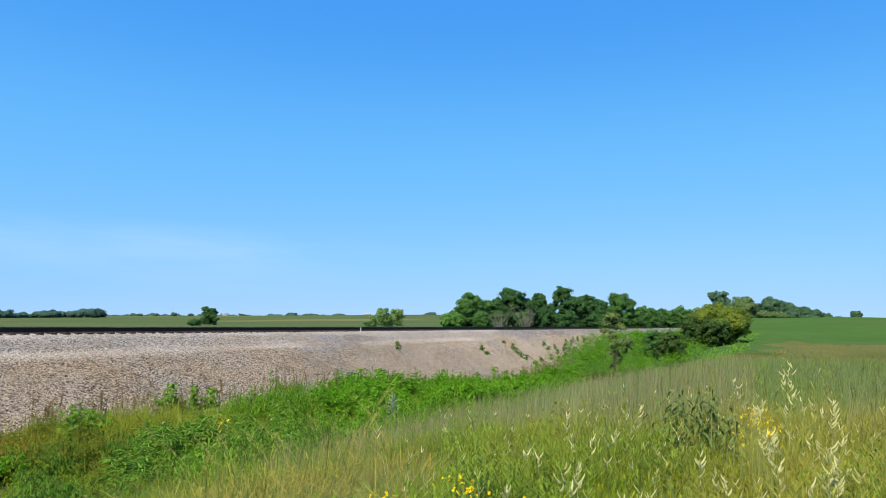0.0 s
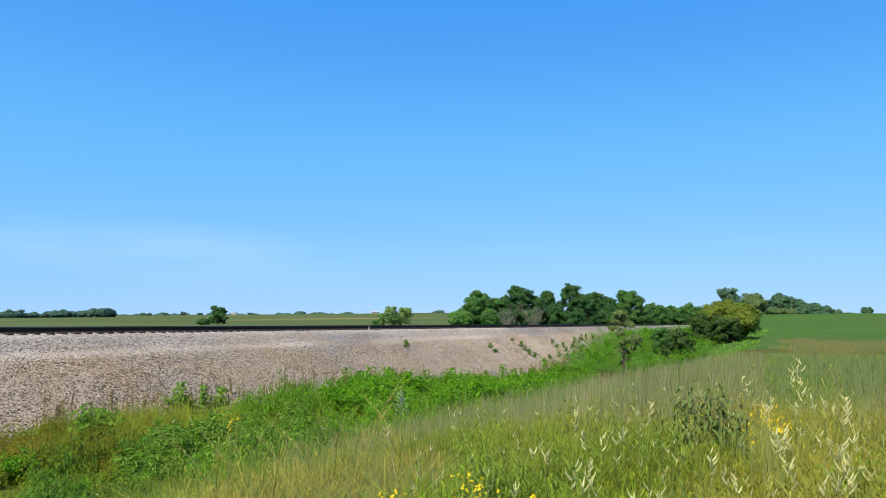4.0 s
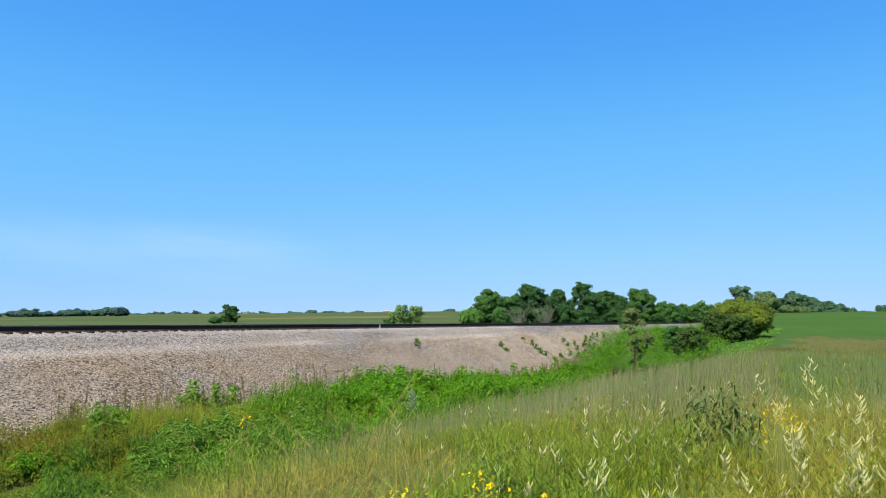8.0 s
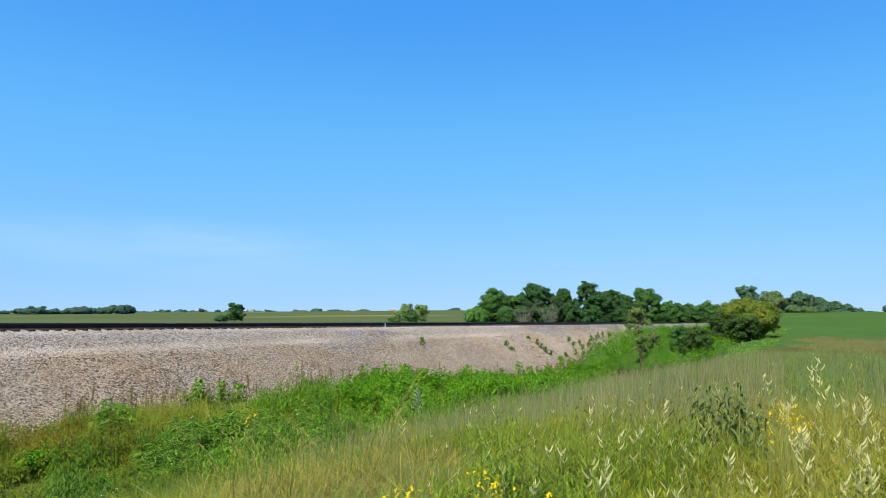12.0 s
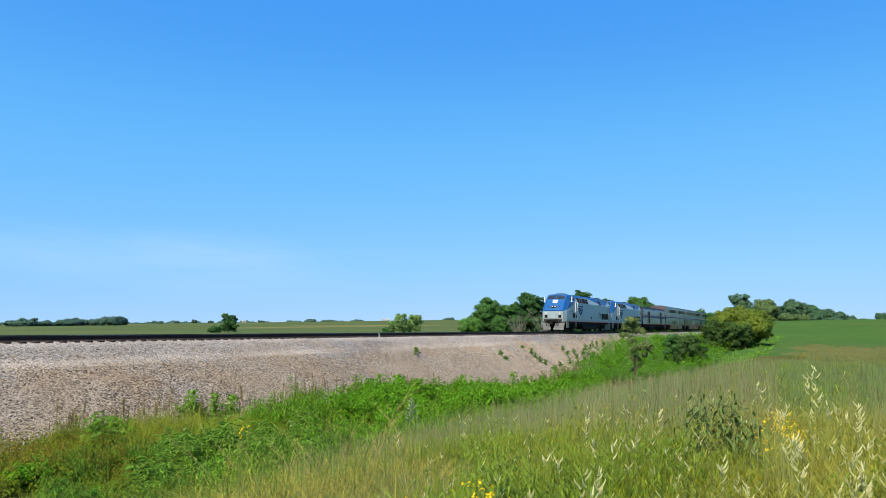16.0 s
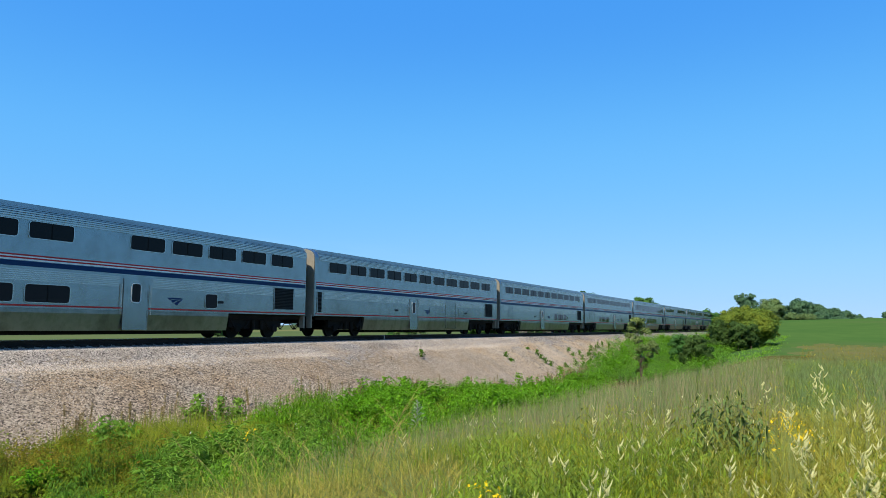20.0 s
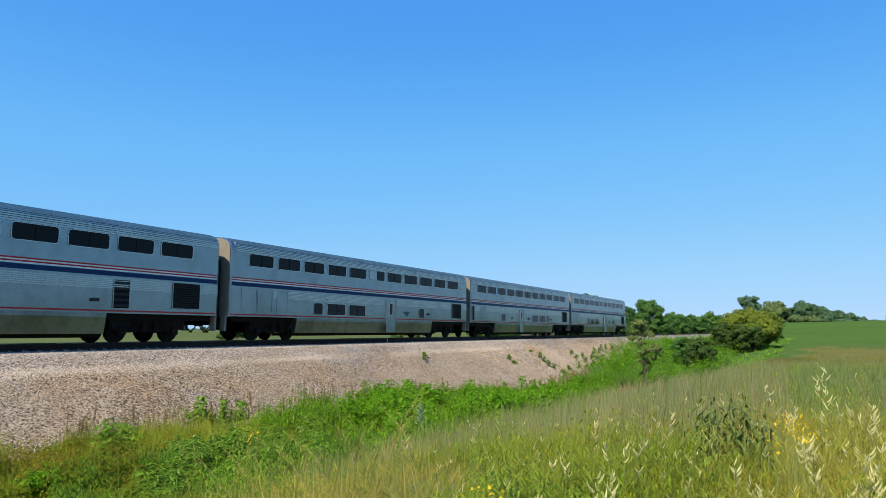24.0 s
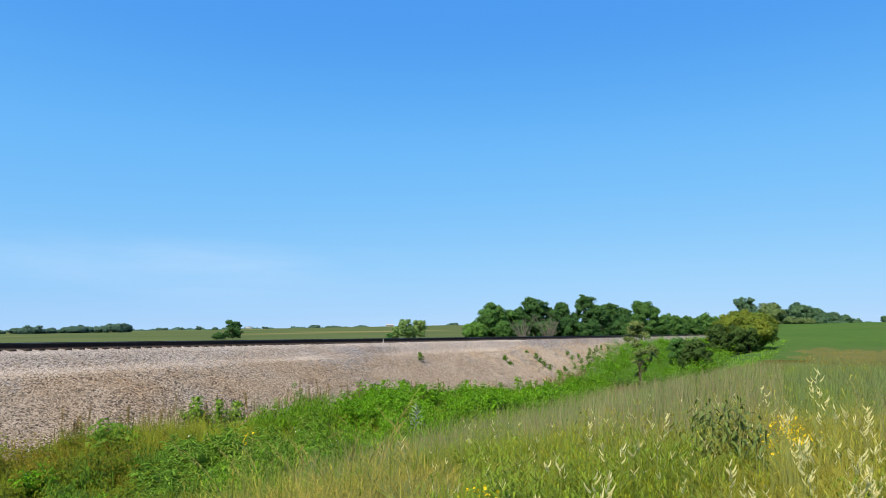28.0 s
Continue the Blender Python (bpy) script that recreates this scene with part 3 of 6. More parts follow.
def emblem(parent, x0, x1, z0, z1, y, material, word=None):
    """Three sweeping bars, plain shapes, with a bar for the lettering over them."""
    bm = bmesh.new()
    w, h = x1 - x0, z1 - z0

    def arc(p0, p1, p2):
        """Nine points of a curve through the box of the emblem."""
        return [bm.verts.new((x0 + w * ((1 - u) ** 2 * p0[0] + 2 * u * (1 - u) * p1[0] + u * u * p2[0]), y, z0 + h * ((1 - u) ** 2 * p0[1] + 2 * u * (1 - u) * p1[1] + u * u * p2[1]))) for u in (i / 8 for i in range(9))]

    for a, ac, b, bc, tip in (((0, 1.0), (0.4, 1.06), (0.14, 0.72), (0.45, 0.88), 0.96), ((0.20, 0.62), (0.5, 0.88), (0.37, 0.34), (0.55, 0.68), 0.90), ((0.44, 0.24), (0.66, 0.70), (0.62, 0.0), (0.76, 0.45), 0.84)):
        vt, vb = arc(a, ac, (1.0, tip)), arc(b, bc, (0.985, tip - 0.03))
        for i in range(8):
            bm.faces.new((vt[i], vt[i + 1], vb[i + 1], vb[i]))
    got = bmesh.ops.extrude_face_region(bm, geom=bm.faces[:])
    bmesh.ops.translate(bm, verts=[g for g in got["geom"] if isinstance(g, bmesh.types.BMVert)], vec=(0, math.copysign(0.006, y), 0))
    e = part("emblem", bm, material, parent, "three sweeping blue bars")
    if word:
        wb = bmesh.new()
        n = 6
        for i in range(n):
            a = word[0] + (word[1] - word[0]) * i / n
            box(wb, (a + 0.13, y + math.copysign(0.003, y), (word[2] + word[3]) / 2), ((word[1] - word[0]) / n * 0.72, 0.006, word[3] - word[2]))
        part("lettering", wb, material, e)


def truck(parent, x, axle, r, material=None, length=None):
    """A bogie: bolster, and under it side frames, equalisers, springs, axle boxes, dampers and wheelsets."""
    length = length or axle + 1.1
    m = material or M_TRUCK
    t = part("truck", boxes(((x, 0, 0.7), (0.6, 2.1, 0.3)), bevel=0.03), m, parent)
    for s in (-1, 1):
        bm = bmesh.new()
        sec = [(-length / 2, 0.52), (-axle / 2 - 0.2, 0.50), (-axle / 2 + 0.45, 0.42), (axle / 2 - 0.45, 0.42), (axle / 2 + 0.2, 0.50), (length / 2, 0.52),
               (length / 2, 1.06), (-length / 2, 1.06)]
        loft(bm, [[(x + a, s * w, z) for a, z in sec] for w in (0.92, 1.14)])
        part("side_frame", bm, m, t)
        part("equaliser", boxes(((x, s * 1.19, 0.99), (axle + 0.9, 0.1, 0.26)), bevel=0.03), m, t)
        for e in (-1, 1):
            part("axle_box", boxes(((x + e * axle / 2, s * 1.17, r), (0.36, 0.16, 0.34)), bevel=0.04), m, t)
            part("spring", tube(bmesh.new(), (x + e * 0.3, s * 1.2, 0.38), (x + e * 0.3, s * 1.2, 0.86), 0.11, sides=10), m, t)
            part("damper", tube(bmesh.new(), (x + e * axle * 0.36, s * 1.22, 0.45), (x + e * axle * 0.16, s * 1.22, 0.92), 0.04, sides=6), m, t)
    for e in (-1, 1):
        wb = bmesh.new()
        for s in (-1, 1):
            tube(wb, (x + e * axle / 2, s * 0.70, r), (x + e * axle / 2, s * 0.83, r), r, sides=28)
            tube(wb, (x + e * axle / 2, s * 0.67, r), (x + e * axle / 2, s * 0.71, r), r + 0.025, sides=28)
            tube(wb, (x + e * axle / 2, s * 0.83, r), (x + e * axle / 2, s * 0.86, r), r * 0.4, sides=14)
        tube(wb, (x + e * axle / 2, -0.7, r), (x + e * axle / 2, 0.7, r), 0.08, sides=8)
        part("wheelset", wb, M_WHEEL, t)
    return t


def coupler(parent, x, s):
    """The coupler and its hanging hoses at one end; s points outwards."""
    bm = boxes(((x + s * 0.1, 0, 0.85), (0.8, 0.2, 0.24)), ((x + s * 0.42, 0, 0.85), (0.24, 0.3, 0.3)), bevel=0.03)
    c = part("coupler", bm, M_TRUCK, parent)
    for y in (-0.55, -0.4, 0.5):
        hb = bmesh.new()
        pts = [(x + s * (0.02 + 0.44 * k / 6), y, 0.75 - 0.34 * math.sin(math.pi * k / 12)) for k in range(7)]
        for a, b in zip(pts, pts[1:]):
            tube(hb, a, b, 0.028, sides=6, caps=False)
        part("hose", hb, M_DARK, c)


# ---- double-deck cars ----
ARCH = [(1.55, 1.15), (1.55, 4.20), (1.545, 4.36), (1.50, 4.52), (1.40, 4.66), (1.22, 4.78), (0.95, 4.86), (0.5, 4.92), (0.0, 4.935)]
SL_LEN = 25.91
UPPER = [1.45 + 2.07 * k for k in range(11)]


def double_deck(label, upper, lower, doors, panels=(), blinds=(), lounge=False, slots=(), small=(), front=None):
    o = -SL_LEN / 2
    ob = tagged(new("passenger_car"), label, "train car", "passenger cars")
    ring = ARCH + [(-y, z) for y, z in reversed(ARCH[:-1])]
    bm = bmesh.new()
    loft(bm, [[(o + x, y * k, z - d) for y, z in ring] for x, k, d in ((0.22, 0.975, 0.03), (0.29, 1.0, 0.0), (25.33, 1.0, 0.0), (25.40, 0.975, 0.03))])
    body = part("body", bm, M_STEEL, ob, smooth=False)
    # ribs of the roof and of the side below the band
    for low, m in ((True, M_FLUTE), (False, M_ROOF)):
        rb = bmesh.new()
        for s in (-1, 1):
            for (y0, z0), (y1, z1) in zip(ARCH[1:-2], ARCH[2:-1]):
                for f in (0.25, 0.75):
                    y, z = y0 + (y1 - y0) * f, z0 + (z1 - z0) * f
                    if (z < 4.5) == low:
                        box(rb, (0, s * y, z), (24.8, 0.06, 0.045))
        tagged(part("roof_ribs", rb, m, body), kind="stuff")
    rb = bmesh.new()
    gaps = sorted([(a - 0.1, b + 0.1) for a, b in doors] + [(a - 0.05, b + 0.05) for a, b, c, d in panels if d > 2.05] + [(22.75, 24.45), (0.4, 1.0)])
    for z in (2.12, 2.19, 2.26, 2.33, 2.40, 2.47):
        for s in (-1, 1):
            x = 0.55
            for a, b in gaps + [(25.35, 26)]:
                if a - x > 0.15:
                    box(rb, (o + (x + a) / 2, s * 1.555, z), (a - x, 0.03, 0.035))
                x = max(x, b)
    tagged(part("fluting", rb, M_FLUTE, body, "horizontal fluted steel ribs"), kind="stuff")
    # the skirt between the trucks leans in towards the rails
    sk = bmesh.new()
    sec = [(1.552, 1.16), (1.55, 1.0), (1.43, 0.36), (-1.43, 0.36), (-1.55, 1.0), (-1.552, 1.16)]
    loft(sk, [[(o + x, y, z) for y, z in sec] for x in (5.05, 19.75)])
    part("skirt", sk, M_SKIRT, body)
    for s in (-1, 1):
        for x in (20.05, 4.7):
            part("brace", box(bmesh.new(), (o + x, s * 1.45, 0.82), (0.09, 0.05, 0.75), rot=Matrix.Rotation(radians(-35 if x > 10 else 35), 3, "Y")), M_TRUCK, body)
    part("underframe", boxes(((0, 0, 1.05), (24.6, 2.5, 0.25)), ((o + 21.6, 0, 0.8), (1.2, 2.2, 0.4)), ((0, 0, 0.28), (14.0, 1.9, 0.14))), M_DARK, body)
    for s in (-1, 1):
        y = s * 1.551
        for z0, z1, m, name in ((2.59, 2.77, M_BAND, "blue_band"), (2.79, 2.84, M_WHITE, "white_stripe"), (2.842, 2.895, M_RED, "red_stripe"), (2.897, 2.945, M_WHITE, "white_stripe"), (2.947, 3.0, M_RED, "red_stripe"), (1.215, 1.275, M_RED, "red_stripe")):
            part(name, slab(o + 0.32, o + 25.30, z0, z1, y, 0.006), m, body)
        if lounge:
            n = 16
            for i in range(n):
                a = 1.7 + 22.4 * i / n
                window(body, o + a, o + a + 22.4 / n - 0.16, 3.30, 4.16, y, False)
        for i, x in enumerate(upper):
            window(body, o + x, o + x + 1.67, 3.60, 4.18, y, True, i in blinds and s < 0)
        for a, b in small:
            window(body, o + a, o + b, 3.60, 4.18, y, False)
        for a, b in lower:
            window(body, o + a, o + b, 1.36, 1.98 if not lounge else 2.22, y)
        for a, b in doors:
            d = part("door", slab(o + a + 0.12, o + b - 0.12, 0.42, 2.40, y + s * 0.004, 0.022), M_STEEL, body)
            xm = (a + b) / 2
            part("door_frame", ring_frame(o + a + 0.12, o + b - 0.12, 0.42, 2.40, y, 0.03, 0.04), M_STEEL, d)
            dw = part("door_window", rounded_slab(o + xm - 0.2, o + xm + 0.2, 1.5, 2.22, y + s * 0.026, 0.01, 0.08), M_GLASS, d)
            part("door_window_frame", rounded_ring(o + xm - 0.2, o + xm + 0.2, 1.5, 2.22, y + s * 0.026, 0.035, 0.02, 0.08), M_WHITE, d, "pale rounded window frame")
            for e in (a - 0.02, b + 0.02):
                part("handrail", tube(bmesh.new(), (o + e, y + s * 0.07, 1.0), (o + e, y + s * 0.07, 2.2), 0.018, sides=6), M_FLUTE, d)
        louvre(body, o + 22.85, o + 24.3, 1.42, 2.50, y)
        for a, b, z0, z1 in panels:
            part("hatch", ring_frame(o + a, o + b, z0, z1, y, 0.025, 0.014), M_ROOF, body)
        for a, b in slots:
            louvre(body, o + a, o + b, 1.35, 2.45, y, 5)
        emblem(body, o + doors[0][1] + 0.9, o + doors[0][1] + 1.75, 1.42, 1.74, y, M_GREYLOGO)
        part("number_bar", slab(o + 24.4, o + 25.1, 3.02, 3.12, y, 0.004), M_ROOF, body)
        for x in (8.8, 19.2):
            part("vent", slab(o + x - 0.2, o + x + 0.2, 1.58, 1.70, y, 0.02), M_GRILLE, body)
    # ends with the gangway in black rubber
    for x, s in ((0.22, -1), (25.40, 1)):
        bm = bmesh.new()
        er = [(y * 0.965, z - 0.04) for y, z in ARCH] + [(-y * 0.965, z - 0.04) for y, z in reversed(ARCH[:-1])]
        loft(bm, [[(o + x + s * t, y, z) for y, z in er] for t in (-0.02, 0.035)])
        sooty = front is not None and s < 0
        part("end_wall", bm, front if sooty else M_BEIGE, ob, "end wall black with soot" if sooty else "beige end wall, its paint darkened for the shade between cars")
        bm = boxes(((o + x + s * 0.185, 0, 2.30), (0.34, 2.1, 3.1)), bevel=0.12)
        part("gangway", bm, M_DARK, ob, "black rubber gangway")
        for yy in (-1.25, 1.25):
            part("end_post", boxes(((o + x + s * 0.05, yy, 0.85), (0.12, 0.3, 0.75))), M_BEIGE, ob)
        coupler(ob, o + x, s)
    truck(ob, o + 3.87, 2.59, 0.457)
    truck(ob, o + 22.04, 2.59, 0.457)
    return ob


LOW_A = [(6.45, 7.2), (7.65, 9.3), (9.72, 11.38), (17.9, 18.6)]
LOW_B = [(14.75, 15.5), (15.92, 17.55), (17.98, 18.7)]
HATCHES = [(1.0, 2.0, 1.40, 2.50), (2.1, 3.1, 1.40, 2.50), (3.5, 4.25, 1.40, 2.45)]
STEEL = "double-deck stainless steel passenger car"
cars = [
    double_deck(STEEL + " and a blank panel", [UPPER[k] + 0.4 for k in (1, 2, 3, 4, 6, 7, 8, 9, 10)], [(a + 0.4, b + 0.4) for a, b in LOW_A], [(13.95, 15.3)], HATCHES[:2], small=[(1.9, 2.65)], front=M_SOOTEND),
    double_deck(STEEL + " and closed baggage hatches", UPPER, [], [(10.4, 11.6)], [(13.3, 14.25, 1.36, 1.95), (14.25, 15.2, 1.36, 1.95), (15.75, 17.4, 0.5, 2.35), (17.9, 18.75, 1.36, 1.95)], slots=[(0.45, 0.8)]),
    double_deck(STEEL + " and a door amidships", UPPER, LOW_B, [(10.4, 11.6)], [(2.0, 2.95, 1.40, 2.50)]),
    double_deck(STEEL + " and a door past the middle", UPPER, LOW_A, [(13.6, 15.0)], HATCHES),
    double_deck("double-deck stainless steel lounge car with tall upper windows", [], [(10.0, 11.7), (11.95, 13.65), (13.9, 15.6), (15.85, 17.55)], [(7.8, 9.0)], lounge=True),
    double_deck("double-deck stainless steel dining car with no lower windows", [UPPER[k] for k in (0, 1, 2, 3, 6, 7, 8, 9, 10)], [], [(10.2, 11.6)], [(1.2, 2.9, 1.40, 2.50)], slots=[(0.45, 0.8), (20.0, 20.7)]),
    double_deck(STEEL + " and one drawn blind", UPPER, LOW_A, [(13.6, 14.9)], HATCHES, blinds=(5,)),
    double_deck(STEEL + " and a lone small window", UPPER, [(6.4, 7.2), (13.8, 15.4), (15.87, 17.5), (18.0, 18.65)], [(10.4, 11.55)], [(2.0, 2.95, 1.40, 2.50)], slots=[(0.45, 0.8)]),
    double_deck(STEEL + " at the end of the train", UPPER[:5] + UPPER[6:], LOW_A, [(13.6, 15.0)], HATCHES[:2], small=[(12.0, 13.2)]),
]

# ---- baggage car ----
BAG_LEN = 22.4


def baggage_car():
    o = -BAG_LEN / 2
    ob = tagged(new("baggage_car"), "single-deck stainless steel baggage car with open side doors", "train car")
    arch = [(1.52, 1.15), (1.52, 3.55), (1.49, 3.75), (1.38, 3.92), (1.15, 4.05), (0.7, 4.14), (0.0, 4.17)]
    # side walls between the door openings, roof and floor, so that one sees into the openings
    holes = [(4.7, 6.75), (15.9, 17.75)]
    for s in (-1, 1):
        bm = bmesh.new()
        x = 0.6
        for a, b in holes + [(21.8, 22)]:
            box(bm, (o + (x + a) / 2, s * 1.48, 2.35), (a - x, 0.08, 2.4))
            if b < 21.9:
                box(bm, (o + (a + b) / 2, s * 1.48, 3.45), (b - a, 0.08, 0.2))
                box(bm, (o + (a + b) / 2, s * 1.48, 1.25), (b - a, 0.08, 0.2))
            x = b
        part("side_wall", bm, M_STEEL, ob)
        rb = bmesh.new()
        for a, b in ((0.75, 4.0), (7.6, 15.1), (18.6, 21.7)):
            for k in range(8):
                box(rb, (o + (a + b) / 2, s * 1.53, 1.32 + k * 0.105), (b - a, 0.04, 0.05))
        tagged(part("fluting", rb, M_FLUTE, ob, "horizontal fluted steel ribs"), kind="stuff")
        y = s * 1.521
        x = 0.62
        for a, b in holes + [(21.78, 22)]:
            for z0, z1, m, name in ((2.26, 2.64, M_BAND, "blue_band"), (2.69, 2.72, M_RED, "red_stripe"), (2.73, 2.76, M_WHITE, "white_stripe"), (2.77, 2.80, M_RED, "red_stripe"), (1.15, 1.20, M_RED, "red_stripe")):
                part(name, slab(o + x, o + a - 0.06, z0, z1, y, 0.006), m, ob)
            x = b + 0.06
        for i, (a, b) in enumerate(holes):
            d = part("door_frame", ring_frame(o + a, o + b, 1.36, 3.34, y, 0.06, 0.04), M_FLUTE, ob)
            if i:
                rb = bmesh.new()
                for k in range(22):
                    box(rb, (o + (a + b) / 2, s * 1.38, 1.40 + k * 0.09), (b - a - 0.1, 0.05, 0.07))
                part("rolling_door", rb, M_BAGDOOR, d, "grey rolling shutter")
            else:
                part("rolling_door", slab(o + a, o + b, 1.95, 3.34, s * 1.36, 0.04), M_BAGDOOR, d, "faded grey-brown sliding door")
                part("threshold", slab(o + a, o + b, 1.36, 1.95, s * 1.36, 0.04), M_WOODFLOOR, d, "bare plywood sheet")
        emblem(ob, o + 1.25, o + 2.1, 2.32, 2.58, y + s * 0.006, M_WHITE)
    bm = bmesh.new()
    ring = arch[1:] + [(-y, z) for y, z in reversed(arch[1:-1])]
    loft(bm, [[(o + x, y, z) for y, z in ring] for x in (0.58, 21.82)])
    roof = part("roof", bm, M_BAGROOF, ob)
    bm = bmesh.new()
    for s in (-1, 1):
        for (y0, z0), (y1, z1) in zip(arch[2:-1], arch[3:]):
            box(bm, (0, s * (y0 + y1) / 2, (z0 + z1) / 2 + 0.01), (21.2, abs(y1 - y0), 0.03), rot=Matrix.Rotation(math.atan2(z1 - z0, (y1 - y0)) * s, 3, "X"))
    part("roof_cover", bm, M_DARKROOF, roof, "soot-dark roof sheets")
    bm = bmesh.new()
    for x in (6.0, 11.0, 16.5):
        tube(bm, (o + x, 0, 4.15), (o + x, 0, 4.26), 0.3, 0.22, 10)
    part("roof_vent", bm, M_DARKROOF, roof)
    part("floor", boxes(((0, 0, 1.12), (21.2, 2.9, 0.1)), ((0, 0, 0.9), (20.5, 2.3, 0.4)), ((o + 10.0, 0, 0.62), (3.0, 2.2, 0.5)), ((o + 13.2, 0, 0.7), (1.6, 2.0, 0.4))), M_DARK, ob)
    for x, s in ((0.6, -1), (21.8, 1)):
        # front end near black: the shade behind the locomotive is put into its colour
        part("end_wall", boxes(((o + x, 0, 2.35), (0.08, 3.0, 2.5)), ((o + x, 0, 3.75), (0.08, 2.7, 0.4))), M_DARKROOF if s < 0 else M_SOOTEND, ob)
        part("gangway", boxes(((o + x + s * 0.3, 0, 2.2), (0.55, 1.6, 2.6)), bevel=0.1), M_DARK, ob, "black rubber gangway")
        coupler(ob, o + x, s)
    truck(ob, o + 3.4, 2.6, 0.457)
    truck(ob, o + 19.0, 2.6, 0.457)
    return ob


# ---- diesel locomotive ----
LOCO_LEN = 21.03


def number_text(body, name, parent, x, z, size, y):
    cu = bpy.data.curves.new(name, "FONT")
    cu.body, cu.size, cu.extrude, cu.offset, cu.align_x = body, size, 0.004, 0.012, "CENTER"
    cu.materials.append(M_GREYLOGO)
    ob = new(name, cu)
    ob.parent = parent
    ob.matrix_basis = pose(x, y, z, 90, 0, 0 if y < 0 else 180) @ Matrix.Diagonal((0.98, 1, 1, 1))
    return ob


def locomotive(number):
    o = -LOCO_LEN / 2
    ob = tagged(new("diesel_locomotive"), "silver and blue diesel locomotive with a sloped nose", "locomotive", "locomotives")
    secs = [
        (0.45, [(1.18, 1.15), (1.18, 1.9), (1.17, 2.26), (1.10, 2.37), (0.98, 2.42), (0, 2.45)]),
        (1.05, [(1.46, 1.15), (1.46, 2.15), (1.43, 2.52), (1.13, 3.03), (1.05, 3.08), (0, 3.11)]),
        (2.15, [(1.525, 1.15), (1.525, 2.7), (1.52, 3.36), (1.15, 4.17), (1.05, 4.25), (0, 4.33)]),
        (2.6, [(1.525, 1.15), (1.525, 2.8), (1.525, 3.38), (1.19, 4.17), (1.0, 4.30), (0, 4.39)]),
        (20.45, [(1.525, 1.15), (1.525, 2.8), (1.525, 3.38), (1.23, 4.12), (0.95, 4.30), (0, 4.39)]),
        (20.62, [(1.50, 1.15), (1.50, 2.8), (1.50, 3.36), (1.18, 4.05), (0.9, 4.18), (0, 4.25)]),
    ]
    bm = bmesh.new()
    rings = []
    for x, h in secs:
        rings.append([(o + x, y, z) for y, z in h] + [(o + x, -y, z) for y, z in reversed(h[:-1])])
    loft(bm, rings)
    body = part("body", bm, M_LOCO, ob)

    def nose(s, k, side):
        """A point of the sloped nose: s from 0 (foot) to 1 (brow), k from 0 (middle) to 2 (shoulder)."""
        def ring(i, k):
            h = secs[i][1]
            a, b = (h[5], h[4]) if k <= 1 else (h[4], h[3])
            f = k if k <= 1 else k - 1
            return Vector((o + secs[i][0], side * (a[0] + (b[0] - a[0]) * f), a[1] + (b[1] - a[1]) * f))
        q = ring(0, k).lerp(ring(1, k), s / 0.36) if s < 0.36 else ring(1, k).lerp(ring(2, k), (s - 0.36) / 0.64)
        return q

    out = Vector((-0.72, 0, 0.69))

    def nose_plate(name, pts, t, m, parent, label=""):
        bm = bmesh.new()
        lo = [bm.verts.new(p) for p in pts]
        hi = [bm.verts.new(Vector(p) + out * t) for p in pts]
        bm.faces.new(hi)
        n = len(pts)
        for i in range(n):
            bm.faces.new((lo[i], lo[(i + 1) % n], hi[(i + 1) % n], hi[i]))
        return part(name, bm, m, parent, label)

    for side in (-1, 1):
        pts = [nose(0.70, 0.04, side), nose(0.70, 0.97, side), nose(0.93, 0.90, side), nose(0.93, 0.04, side)]
        nose_plate("windshield", pts, 0.012, M_WINDSHIELD, body, "dark windshield pane")
        nose_plate("wiper", [nose(0.70, 0.30, side), nose(0.715, 0.30, side), nose(0.84, 0.62, side), nose(0.83, 0.62, side)], 0.03, M_DARK, body)
    # sign, badge, headlights and class lights on the nose
    sg = nose_plate("number_sign", [nose(0.56, 0.30, 1), nose(0.56, 0.30, -1), nose(0.64, 0.30, -1), nose(0.64, 0.30, 1)], 0.02, M_WHITE, body, "white number sign")
    nose_plate("badge", [nose(0.43, 0.03, 1), nose(0.43, 0.03, -1), nose(0.50, 0.34, -1), nose(0.53, 0.28, -1), nose(0.53, 0.28, 1), nose(0.50, 0.34, 1)], 0.016, M_WHITE, body, "white badge")
    hl = nose_plate("headlight_box", [nose(0.13, 0.30, 1), nose(0.13, 0.30, -1), nose(0.25, 0.30, -1), nose(0.25, 0.30, 1)], 0.05, M_DARK, body)
    for s in (-1, 1):
        bm = bmesh.new()
        q = nose(0.19, 0.15, s)
        tube(bm, q, q + out * 0.075, 0.08, sides=16)
        part("headlight", bm, M_LAMP, hl, "round clear headlight")
        bm = bmesh.new()
        q = nose(0.20, 0.62, s)
        tube(bm, q, q + out * 0.05, 0.06, sides=12)
        part("marker_light", bm, M_DARK, body)
        bm = bmesh.new()
        tube(bm, (o + 0.50, s * 0.80, 2.10), (o + 0.41, s * 0.80, 2.10), 0.10, sides=16)
        part("ditch_light", bm, M_LAMP, body, "round clear ditch light")
        part("step_recess", boxes(((o + 0.446, s * 0.82, 1.72), (0.02, 0.36, 0.32))), M_DARK, body)
        part("anticlimber", boxes(((o + 0.40, s * 0.85, 1.30), (0.12, 0.34, 0.2))), M_GRILLE, body)
    part("bumper", boxes(((o + 0.40, 0, 1.46), (0.14, 2.2, 0.16)), bevel=0.03), M_PILOT, body)
    # plow, coupler and front skirt
    bm = bmesh.new()
